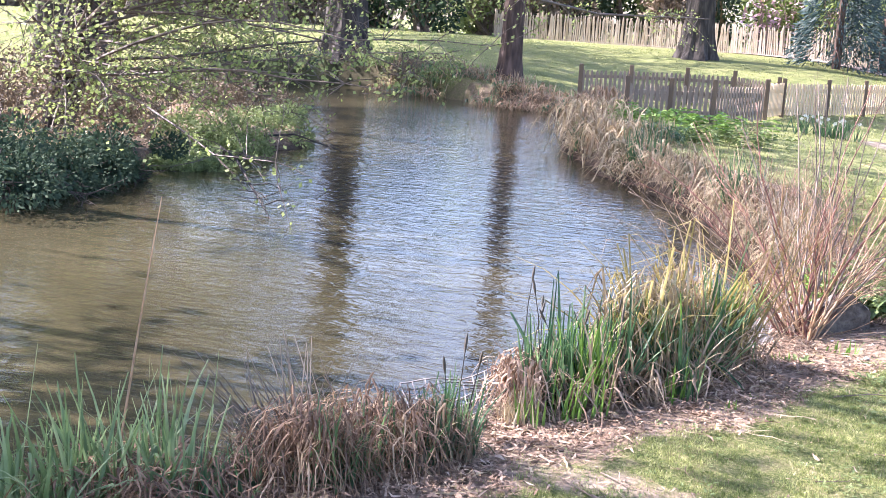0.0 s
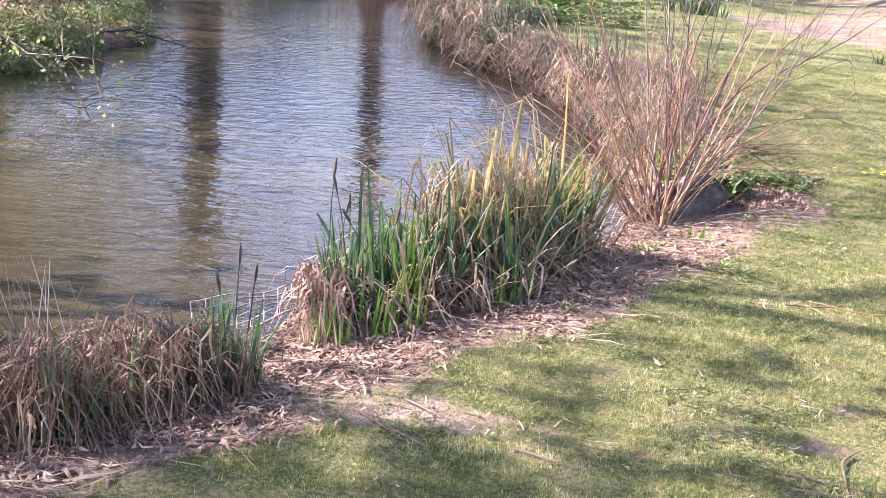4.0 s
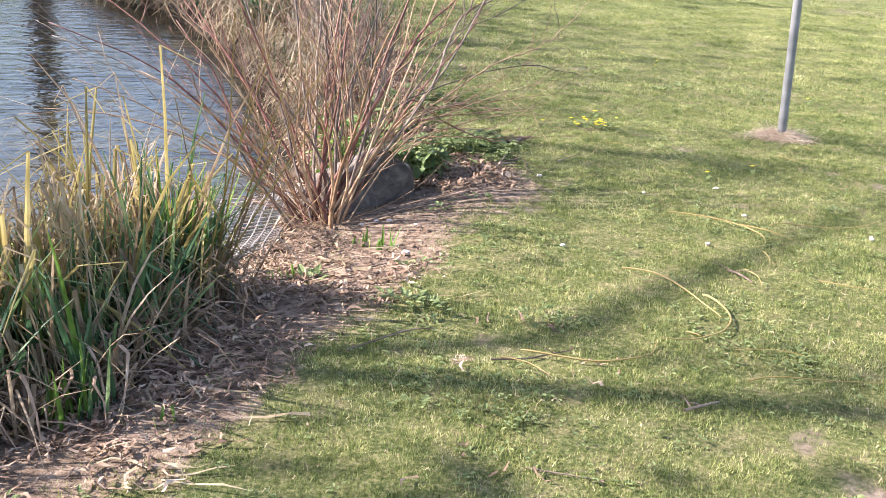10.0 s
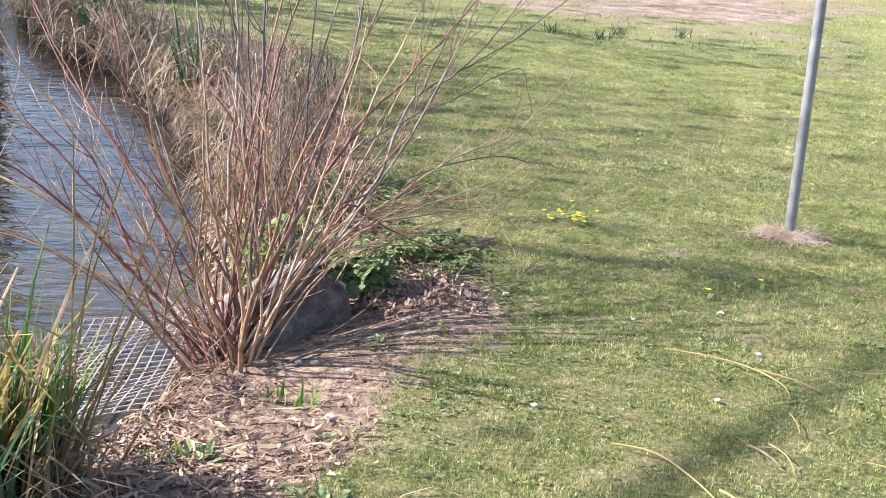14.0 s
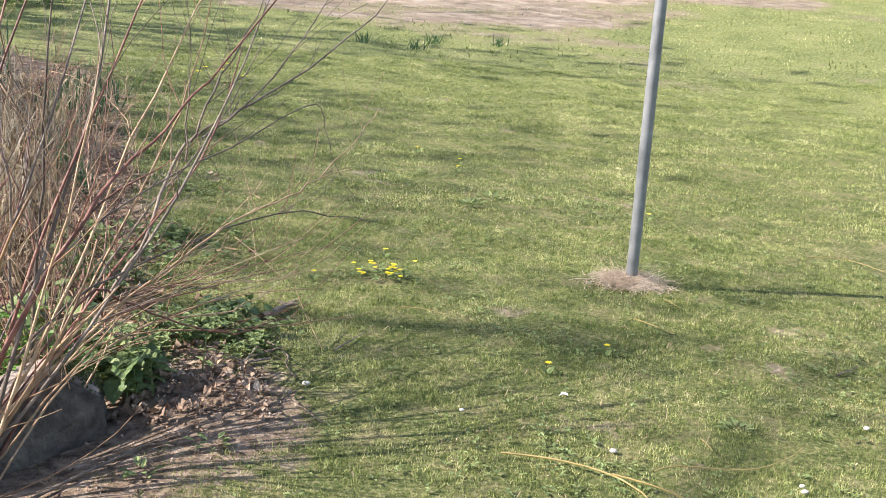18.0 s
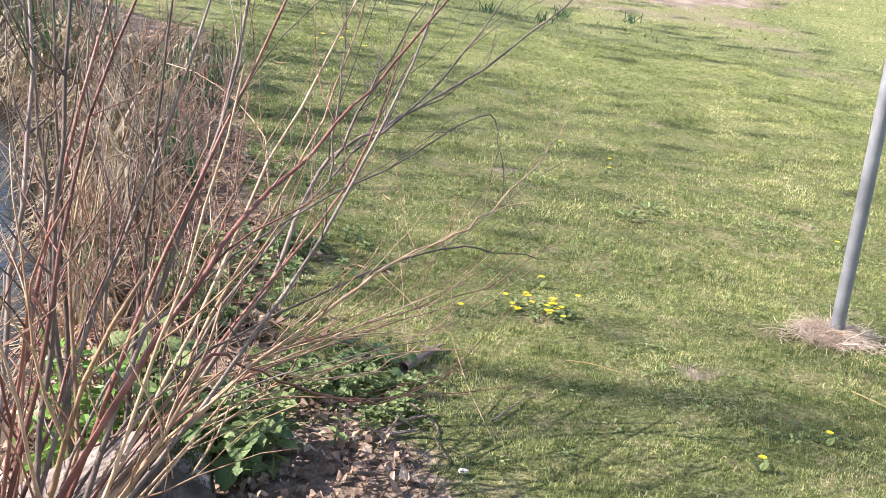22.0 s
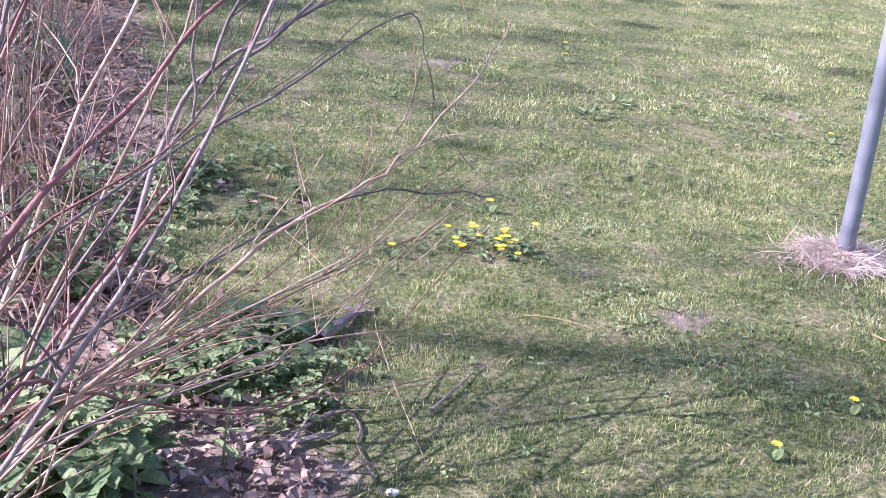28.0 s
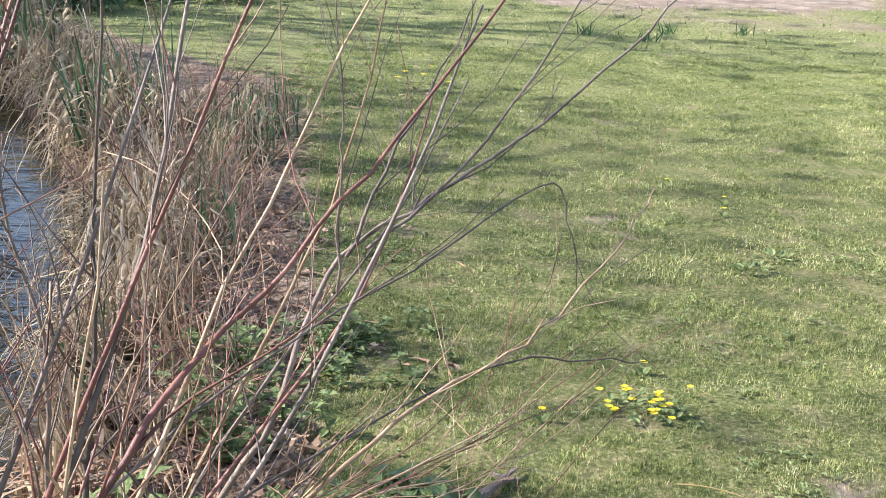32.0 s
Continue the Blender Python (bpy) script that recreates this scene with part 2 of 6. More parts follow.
STICK = surface("dry_stick", [(0.08, 0.056, 0.042), (0.18, 0.135, 0.1), (0.32, 0.25, 0.19)], 30, 0.8, 0.4, 150, vary="Object", amount=0.4)
BARK = surface("furrowed_bark", [(0.02, 0.017, 0.016), (0.055, 0.046, 0.04), (0.12, 0.1, 0.085)], 9, 0.9, 1.0, 16, stretch=(1, 1, 0.22), large=0.2)
BARK_OLD = surface("old_furrowed_bark", [(0.045, 0.036, 0.03), (0.14, 0.115, 0.097), (0.28, 0.24, 0.205)], 9, 0.9, 0.9, 22, stretch=(1, 1, 0.25), large=0.25)
BARK_RED = surface("reddish_bark", [(0.035, 0.024, 0.02), (0.085, 0.056, 0.046), (0.16, 0.11, 0.09)], 9, 0.9, 1.0, 18, stretch=(1, 1, 0.2), large=0.2)
LEAF_SPRING = surface("spring_leaf", [(0.15, 0.21, 0.06), (0.27, 0.335, 0.11), (0.42, 0.47, 0.2)], 4, 0.65, 0, vary="Island", amount=0.5, glow=0.5)
LEAF_DARK = surface("evergreen_leaf", [(0.022, 0.042, 0.026), (0.048, 0.078, 0.046), (0.09, 0.13, 0.072)], 2, 0.85, 0, vary="Island", amount=0.5, glow=0.2, spec=0.15)
LEAF_BLUE = surface("conifer_needles", [(0.015, 0.035, 0.03), (0.04, 0.075, 0.065), (0.085, 0.13, 0.115)], 2, 0.55, 0, vary="Island", amount=0.5, glow=0.1)
LEAF_MID = surface("nettle_leaf", [(0.085, 0.125, 0.042), (0.2, 0.26, 0.09), (0.39, 0.44, 0.19)], 40, 0.6, 0.5, 90, vary="Island", amount=0.5, glow=0.3)
LEAF_BROAD = surface("broad_dark_leaf", [(0.04, 0.07, 0.027), (0.1, 0.16, 0.052), (0.2, 0.28, 0.1)], 14, 0.45, 0.6, 60, vary="Island", amount=0.45, glow=0.25)
LEAF_BROWN = surface("brown_bramble", [(0.07, 0.052, 0.034), (0.17, 0.13, 0.085), (0.3, 0.24, 0.165)], 2, 0.8, 0, vary="Island", amount=0.5, glow=0.1)
PETAL_PINK = surface("pink_blossom", [(0.5, 0.28, 0.3), (0.7, 0.45, 0.47)], 5, 0.6, 0, vary="Island")
PETAL_YELLOW = surface("yellow_petal", [(0.75, 0.6, 0.02), (0.85, 0.74, 0.06)], 30, 0.4, 0, vary="Island", glow=0.2)
PETAL_PALE = surface("pale_petal", [(0.62, 0.62, 0.5), (0.78, 0.77, 0.68)], 20, 0.5, 0, vary="Island")
STONE = surface("weathered_stone", [(0.1, 0.08, 0.066), (0.23, 0.185, 0.155), (0.36, 0.3, 0.26)], 22, 0.9, 0.8, 60, large=0.35)
# darker copy of the stone colours, with the front face's shade in them
STONE_SHADED = surface("shade_toned_stone", [(0.042, 0.034, 0.027), (0.11, 0.09, 0.072), (0.2, 0.17, 0.13)], 22, 0.85, 0.8, 60, large=0.35)
CLOD = surface("soil_clod", [(0.1, 0.073, 0.052), (0.24, 0.18, 0.128), (0.42, 0.33, 0.25)], 40, 0.95, 0, vary="Island", amount=0.5)
MOSS = surface("dull_moss", [(0.03, 0.045, 0.015), (0.07, 0.085, 0.028), (0.13, 0.14, 0.05)], 30, 0.9, 0, vary="Island", amount=0.4, glow=0.1)
PEBBLE = surface("pale_pebble", [(0.45, 0.4, 0.36), (0.65, 0.6, 0.55)], 30, 0.8, 0.3, 90, vary="Object")
GALVANISED = surface("galvanised_steel", [(0.17, 0.175, 0.182), (0.24, 0.246, 0.252), (0.33, 0.335, 0.34)], 12, 0.5, 0.08, 60, metal=0.25, spec=0.5)
WIRE = surface("rusty_galvanised_wire", [(0.22, 0.19, 0.17), (0.42, 0.39, 0.36)], 40, 0.55, 0, metal=0.2, vary="Object")
WOOD_PALE = surface("pale_sawn_wood", [(0.55, 0.4, 0.25), (0.68, 0.52, 0.34), (0.78, 0.63, 0.45)], 12, 0.75, 0.25, 60, vary="Object", amount=0.35, stretch=(1, 1, 0.15))
WOOD_GREY = surface("weathered_wood", [(0.15, 0.11, 0.085), (0.27, 0.21, 0.165), (0.38, 0.31, 0.25)], 12, 0.85, 0.4, 60, vary="Object", amount=0.35, stretch=(1, 1, 0.15))
WOOD_POST = surface("treated_post_wood", [(0.12, 0.085, 0.06), (0.2, 0.145, 0.1)], 12, 0.85, 0.4, 60, vary="Object", stretch=(1, 1, 0.15))
CHESTNUT = surface("cleft_chestnut", [(0.3, 0.23, 0.17), (0.45, 0.37, 0.29), (0.58, 0.5, 0.42)], 10, 0.85, 0.3, 40, vary="Object", amount=0.4, stretch=(1, 1, 0.2))
PATH_GREY = surface("pale_path", [(0.27, 0.22, 0.192), (0.35, 0.288, 0.255), (0.42, 0.353, 0.317)], 5, 0.95, 0.2, 50)
FEATHER = surface("white_feather", [(0.7, 0.69, 0.66), (0.82, 0.81, 0.79)], 30, 0.6, 0)
BAG = surface("clear_plastic_film", [(0.26, 0.25, 0.25), (0.5, 0.5, 0.5)], 12, 0.2, 0.5, 25, glow=0.4)
BAG_BLUE = surface("turquoise_print", [(0.03, 0.36, 0.42), (0.06, 0.5, 0.56)], 12, 0.25, 0.2, 25)
DARK_METAL = surface("dark_painted_metal", [(0.012, 0.014, 0.016), (0.03, 0.033, 0.036)], 8, 0.5, 0.1, 40)

# ---- plan of the ground ----
WATER = -0.25
POND = [(-8.7, 6.6), (-8.6, 7.9), (-9.1, 9.7), (-9.2, 10.9), (-8.8, 13.7), (-9.25, 14.8), (-11.6, 17.0), (-15.5, 22.0), (-17.5, 28.0), (-16.1, 30.4), (-14.35, 30.5), (-11.55, 28.6),
        (-9.75, 27.3), (-7.9, 26.5), (-7.0, 24.5), (-6.4, 21.5), (-5.8, 18.2), (-5.2, 16.3), (-4.2, 14.2), (-3.4, 13.0), (-2.6, 11.3), (-2.1, 10.0), (-1.75, 8.8),
        (-1.36, 7.3), (-1.12, 6.2), (-1.05, 5.0), (-1.05, 4.2), (-1.2, 3.75), (-1.75, 2.7), (-2.1, 1.9), (-2.2, 1.35), (-2.5, 0.85), (-2.9, 0.35),
        (-3.5, -0.5), (-4.2, -1.8), (-6.0, -4.0), (-9.0, -4.0), (-9.4, 2.0)]
EDGE_Y = (-6.0, -3.0, -0.5, 0.0, 1.1, 1.65, 2.05, 2.7, 3.3, 4.0, 4.4, 4.8, 5.15, 5.4, 5.7, 6.65, 8.7, 10.8, 12.5, 14.0, 16.0, 18.4, 22.0, 26.0)
EDGE_X = (-3.6, -2.7, -2.15, -1.96, -1.56, -1.2, -0.98, -0.7, -0.45, -0.3, -0.1, 0.12, 0.14, -0.06, -0.26, -0.4, -0.66, -0.92, -1.3, -2.6, -4.2, -5.3, -6.0, -7.0)
PA = np.array(POND)
PB = np.roll(PA, -1, 0)


def shore(x, y):
    """Signed distance to the pond's edge: below nought in the water."""
    x, y = np.atleast_1d(np.asarray(x, float)), np.atleast_1d(np.asarray(y, float))
    out = np.empty(len(x))
    d, ll = PB - PA, ((PB - PA) ** 2).sum(1)
    for a in range(0, len(x), 20000):
        px, py = x[a:a + 20000, None], y[a:a + 20000, None]
        k = np.clip(((px - PA[:, 0]) * d[:, 0] + (py - PA[:, 1]) * d[:, 1]) / ll, 0, 1)
        far = np.hypot(PA[:, 0] + k * d[:, 0] - px, PA[:, 1] + k * d[:, 1] - py).min(1)
        crosses = ((PA[:, 1] > py) != (PB[:, 1] > py)) & (px < d[:, 0] * (py - PA[:, 1]) / (d[:, 1] + 1e-12) + PA[:, 0])
        out[a:a + 20000] = np.where(crosses.sum(1) % 2, -far, far)
    return out


def smooth(a, b, v):
    k = np.clip((v - a) / (b - a), 0, 1)
    return k * k * (3 - 2 * k)


def wavy(x, y, f, s=0.0):
    """A cheap uneven field, about -1 to 1."""
    return (np.sin(f * x * 1.3 + 1.7 * s + 1.1 * np.sin(f * y * 0.9 + s)) + np.sin(f * y * 1.1 + 2.3 * s + 1.3 * np.sin(f * x * 0.7 + 2.0))
            + 0.6 * np.sin(f * 2.3 * (x + 0.6 * y) + s)) / 2.6


def dry_z(x, y):
    """The ground without the pond."""
    z = -0.0538 * np.clip(x, -2.6, 6) - 0.0082 * (np.clip(y, -6, 14) - 2.82)
    r, b = np.hypot(x + 0.5, y + 3.7), np.degrees(np.arctan2(x + 0.5, y + 3.7))
    z = z + (1.25 - 0.75 * smooth(-8, 20, b)) * smooth(30, 50, r) + 0.35 * smooth(20, 32, r) * smooth(2, 10, b)
    z = z + 0.2 * smooth(24, 34, r) * smooth(-12, -15, b) * (1 - smooth(36, 50, r))
    return z + 0.008 * wavy(x, y, 2.1) + 0.02 * wavy(x, y, 0.5, 2)


def ground_of(x, y):
    x, y = np.atleast_1d(np.asarray(x, float)), np.atleast_1d(np.asarray(y, float))
    s, z = shore(x, y), dry_z(x, y)
    s = s + 0.05 * wavy(x, y, 5, 1)
    wide = 1.0 + 4.0 * smooth(18, 26, y) * smooth(-6.5, -9.0, x)
    rim = np.maximum(WATER + 0.12, z - 0.09)
    bank = np.where(s > 0.1, rim + (z - rim) * smooth(0.1, wide, s), WATER - 0.6 + (rim - WATER + 0.6) * smooth(-0.3, 0.1, s))
    return np.where(s < wide, bank, z)


def gz(x, y):
    return float(ground_of(x, y)[0])


# small bare scuffs in the turf: x, y, radius
SCUFFS = ((-0.05, 1.14, 0.17), (0.1, 1.54, 0.14), (0.33, 1.6, 0.12), (0.27, 1.2, 0.14), (2.24, 5.96, 0.13))


def soil_of(x, y):
    """How bare the ground is, 0 to 1, and how dusty its soil."""
    edge = np.interp(y, EDGE_Y, EDGE_X) + 0.12 * wavy(x, y, 3.1) + 0.07 * wavy(x, y, 9, 4)
    bare = smooth(0.3, -0.22, x - edge) * smooth(25, 19, y) * smooth(-7.6, -6.6, x)
    dust = 1.25 - np.hypot((x - 4.5 - 0.12 * (y - 25)) / 6.3, (y - 25.5) / 9.5) + 0.3 * wavy(x, y, 0.55, 3) + 0.15 * wavy(x, y, 1.9, 1)
    dust = smooth(0.1, 0.75, dust) * (0.55 + 0.45 * smooth(-0.35, 0.45, wavy(0.5 * x, 1.6 * y, 1.9, 5) + 0.5 * wavy(0.6 * x, 2.0 * y, 4.3, 2)))
    worn = 0.85 * smooth(0.2, 0.85, wavy(x, y, 1.5, 7) + 0.35 * wavy(x, y, 6.0, 2)) * smooth(2.8, 0.8, y) + 0.55 * smooth(0.5, 0.95, 0.8 * wavy(x, y, 4.3, 5) + 0.45 * wavy(x, y, 15, 3))
    scuffed = 0.62 * smooth(1.05, 0.35, np.hypot((x + 1.25 - 0.8 * (y - 0.85)) / 0.5, (y - 0.85) / 0.26) + 0.25 * wavy(x, y, 7.0, 3) + 0.15 * wavy(x, y, 19.0, 1))
    for px, py, pr in SCUFFS:
        d = np.hypot(x - px, (y - py) * 1.1) + 0.06 * wavy(x, y, 9.0, 2)
        worn = np.maximum(worn, 0.62 * smooth(pr, pr * 0.2, d))
    worn = np.maximum(worn, scuffed)
    far_left = smooth(-8.0, -9.0, x) * smooth(20, 16, y) * smooth(5.5, 3.0, shore(x, y))
    shelf = (0.3 + 0.4 * smooth(-12.0, -10.0, x)) * smooth(1.6, 0.3, shore(x, y) + 0.4 * wavy(x, y, 1.3)) * smooth(12, 16, y)
    return np.clip(np.maximum.reduce([bare, dust, worn, far_left, shelf]), 0, 1), np.clip(np.maximum(dust, 0.8 * worn), 0, 1)


# ---- mesh helpers ----
MANY = set("green_leaves bright_leaves yellow_leaves dead_leaves fallen_leaves pale_leaves low_leaves dark_stalks stubble strips arching_foliage upright_foliage twigs leaves stalks foliage stems flowers crown straw boughs moss clover hanging_leaves".split())


def part(name, geo, material, parent=None, label="", kind=""):
    me = bpy.data.meshes.new(name)
    if isinstance(geo, Geo):
        me.from_pydata(geo.v, [], geo.f)
    else:
        bmesh.ops.recalc_face_normals(geo, faces=geo.faces)
        geo.to_mesh(me)
        geo.free()
    me.materials.append(material)
    ob = new(name, me)
    ob.parent = parent
    return tagged(ob, label, kind=kind or ("stuff" if name in MANY else ""))


def thing(name, label, category, group="", at=(0, 0, 0)):
    ob = tagged(new(name), label, category, group)
    ob.location = at
    ob.empty_display_size = 0.2
    return ob


class Geo:
    """A growing mesh of tubes, ribbons and leaves."""

    def __init__(self):
        self.v, self.f = [], []

    def tube(self, pts, radii, n=5, cap=True):
        pts = [Vector(p) for p in pts]
        ring = None
        side = None
        for i, p in enumerate(pts):
            d = (pts[min(i + 1, len(pts) - 1)] - pts[max(i - 1, 0)])
            d = d.normalized() if d.length > 1e-9 else Vector((0, 0, 1))
            if side is None:
                side = d.orthogonal().normalized()
            side = (side - d * side.dot(d))
            side = side.normalized() if side.length > 1e-6 else d.orthogonal().normalized()
            up = d.cross(side)
            a = len(self.v)
            r = radii[i] if not callable(radii) else radii(i / (len(pts) - 1))
            for k in range(n):
                c, s = math.cos(2 * math.pi * k / n) * r, math.sin(2 * math.pi * k / n) * r
                self.v.append(tuple(p + side * c + up * s))
            if ring is not None:
                for k in range(n):
                    self.f.append((ring + k, ring + (k + 1) % n, a + (k + 1) % n, a + k))
            ring = a
        if cap:
            self.f.append(tuple(range(ring, ring + n)))
        return self

    def ribbon(self, pts, widths, side, fold=0.15):
        """A leaf-like strip with a slight gutter along its middle."""
        last = None
        side = Vector(side).normalized()
        for i, p in enumerate(pts):
            p = Vector(p)
            d = Vector(pts[min(i + 1, len(pts) - 1)]) - Vector(pts[max(i - 1, 0)])
            n = side.cross(d)
            n = n.normalized() if n.length > 1e-9 else Vector((0, 0, 1))
            w = widths[i] if not callable(widths) else widths(i / (len(pts) - 1))
            a = len(self.v)
            self.v += [tuple(p - side * w / 2 + n * w * fold), tuple(p), tuple(p + side * w / 2 + n * w * fold)]
            if last is not None:
                self.f += [(last, last + 1, a + 1, a), (last + 1, last + 2, a + 2, a + 1)]
            last = a
        return self

    def leaf(self, p, d, n, length, width, fold=0.2):
        """A pointed leaf from p along d, facing n."""
        p, d, n = Vector(p), Vector(d).normalized(), Vector(n)
        s = d.cross(n)
        s = s.normalized() if s.length > 1e-6 else d.orthogonal().normalized()
        n = s.cross(d)
        a = len(self.v)
        for l, w, u in ((0, 0, 0), (0.3, -0.42, fold), (0.65, -0.4, fold), (1, 0, -0.05), (0.65, 0.4, fold), (0.3, 0.42, fold), (0.5, 0, 0)):
            self.v.append(tuple(p + d * l * length + s * w * width + n * u * width))
        self.f += [(a, a + 6, a + 1), (a + 1, a + 6, a + 2), (a + 2, a + 6, a + 3), (a + 3, a + 6, a + 4), (a + 4, a + 6, a + 5), (a + 5, a + 6, a)]
        return self

    def card(self, p, d, s, length, width):
        """A small kite-shaped leaf for foliage seen from afar."""
        p, d, s = Vector(p), Vector(d), Vector(s)
        a = len(self.v)
        self.v += [tuple(p), tuple(p + d * length * 0.5 - s * width / 2), tuple(p + d * length), tuple(p + d * length * 0.5 + s * width / 2)]
        self.f.append((a, a + 1, a + 2, a + 3))
        return self


R = random.Random(11)


def U(a, b):
    return R.uniform(a, b)


def unit(v):
    v = Vector(v)
    return v.normalized() if v.length > 1e-9 else Vector((0, 0, 1))


def anyway():
    return unit((R.gauss(0, 1), R.gauss(0, 1), R.gauss(0, 1)))


def bent(p, d, length, n, droop, wander=0.0):
    """Points of a stalk that starts at p along d and sags."""
    p, d = Vector(p), unit(d)
    pts = [tuple(p)]
    for i in range(n):
        p = p + d * (length / n)
        pts.append(tuple(p))
        d = unit(d + Vector((0, 0, -droop / n * (0.4 + 1.2 * i / n))) + Vector((R.gauss(0, wander), R.gauss(0, wander), R.gauss(0, wander))) / n)
    return pts


def box_into(bm, m, sx, sy, sz, bevel=0.0):
    vs = bmesh.ops.create_cube(bm, size=1, matrix=m @ Matrix.Diagonal((sx, sy, sz, 1)))["verts"]
    if bevel:
        bmesh.ops.bevel(bm, geom=list({e for v in vs for e in v.link_edges}), offset=bevel, segments=1, affect="EDGES")


def box(m, sx, sy, sz, bevel=0.0):
    bm = bmesh.new()
    box_into(bm, m, sx, sy, sz, bevel)
    return bm

# ---- ground and water ----
def lines(spans):
    out = [spans[0][0]]
    for a, b, step in spans:
        n = max(1, round((b - a) / step))
        out += [a + (b - a) * k / n for k in range(1, n + 1)]
    return np.array(out)


def sheet(name, xs, ys, height, material):
    gx, gy = np.meshgrid(xs, ys)
    x, y = gx.ravel(), gy.ravel()
    w, h = len(xs), len(ys)
    me = bpy.data.meshes.new(name)
    k = (np.arange(h - 1)[:, None] * w + np.arange(w - 1)).ravel()
    me.from_pydata(np.stack([x, y, height(x, y)], 1).tolist(), [], np.stack([k, k + 1, k + w + 1, k + w], 1).tolist())
    me.polygons.foreach_set("use_smooth", [True] * len(me.polygons))
    me.materials.append(material)
    return new(name, me), x, y


XS = lines([(-600, -60, 60), (-60, -24, 3), (-24, -4, 0.4), (-4, 3, 0.07), (3, 20, 0.5), (20, 60, 4), (60, 600, 60)])
YS = lines([(-300, -20, 40), (-20, -3, 1), (-3, 13, 0.08), (13, 40, 0.4), (40, 80, 3), (80, 900, 80)])
ground, gx, gy = sheet("ground", XS, YS, ground_of, GROUND)
tagged(ground, "short spring lawn with worn soil along the pond", "lawn", kind="structure")
for key, values in zip(("soil", "dust"), soil_of(gx, gy)):
    ground.data.attributes.new(key, "FLOAT", "POINT").data.foreach_set("value", values.astype(np.float32))
# where the blades stand the earth between them shows as dark thatch
ground.data.attributes.new("thatch", "FLOAT", "POINT").data.foreach_set("value", (smooth(16.0, 8.0, gy) * smooth(9.0, 7.0, gx) * smooth(-4.0, -2.0, gx)).astype(np.float32))
ground.data.attributes.new("wet", "FLOAT", "POINT").data.foreach_set("value", (0.85 * smooth(0.22, 0.0, shore(gx, gy) + 0.05 * wavy(gx, gy, 5, 1) + 0.05 * wavy(gx, gy, 13, 2))).astype(np.float32))
water, _, _ = sheet("water", np.linspace(-22, 0.5, 10), np.linspace(-6, 34, 12), lambda x, y: np.full(len(x), WATER), POND_WATER)
tagged(water, "rippled murky green-brown pond water mirroring the sky", "water", kind="structure")


def strip(name, mid, halves, lift, material, label, category):
    """A made path that lies on the ground along a line of points, with half its width at each."""
    g = Geo()
    for i, ((x, y), half) in enumerate(zip(mid, halves)):
        d = unit((*(np.array(mid[min(i + 1, len(mid) - 1)]) - np.array(mid[max(i - 1, 0)])), 0))
        for k in (-1, -0.4, 0.4, 1):
            px, py = x - d.y * half * k, y + d.x * half * k
            g.v.append((px, py, gz(px, py) + lift))
        if i:
            a = 4 * i
            g.f += [(a - 4 + k, a + k, a + k + 1, a - 3 + k) for k in range(3)]
    return tagged(part(name, g, material), label, category, kind="structure")


def arc(b0, r0, b1, r1, n):
    """Points round the first standing place, by bearing in degrees and range."""
    out = []
    for k in range(n + 1):
        b, r = radians(b0 + (b1 - b0) * k / n), r0 + (r1 - r0) * k / n
        out.append((-0.5 + r * math.sin(b), -3.7 + r * math.cos(b)))
    return out


strip("path", arc(-24, 66, 4, 44.5, 30), [1.3] * 31, 0.03, PATH_GREY, "pale worn path along the far fence", "path")
WIDENING = [(8.0, 46.0), (12.5, 43.4), (15.4, 40.4), (16.8, 39.6), (18.3, 39.2), (20.2, 38.8), (24.0, 38.5), (30.0, 38.0)]
strip("path", WIDENING, (1.4, 1.9, 2.6, 4.0, 5.3, 7.0, 8.5, 9.5), 0.03, PATH_GREY, "pale pinkish path across the far lawn", "path")

# ---- trees and bushes ----
def grow(wood, tips, p, d, length, r, level, rng, spread=0.55, up=0.25, sides=6):
    """A limb with its boughs: tubes into wood[level], the ends of the thinnest into tips."""
    n = 5 if level < 2 else 3
    pts, rad = [Vector(p)], [r]
    q, d = Vector(p), unit(d)
    for i in range(n):
        d = unit(d + Vector((rng.gauss(0, 0.13), rng.gauss(0, 0.13), rng.gauss(0, 0.1) + up * 0.16)))
        q = q + d * length / n
        pts.append(q.copy())
        rad.append(r * (1 - 0.62 * (i + 1) / n))
    wood[min(level, len(wood) - 1)].tube(pts, rad, max(3, sides - level), cap=False)
    if level >= 3 or r < 0.006:
        tips += [(pts[k], unit(pts[k] - pts[k - 1])) for k in range(1, n + 1)]
        return
    for i in range(1, n + 1):
        for _ in range(2 if level else 1):
            if rng.random() < (0.8 if level else 0.9):
                away = unit((rng.gauss(0, 1), rng.gauss(0, 1), rng.gauss(0, 0.6)))
                nd = unit(pts[i] - pts[i - 1]) * (1 - spread) + away * spread + Vector((0, 0, up * 0.4))
                grow(wood, tips, pts[i], nd, length * rng.uniform(0.42, 0.68), rad[i] * rng.uniform(0.45, 0.7), level + 1, rng, spread, up, sides)


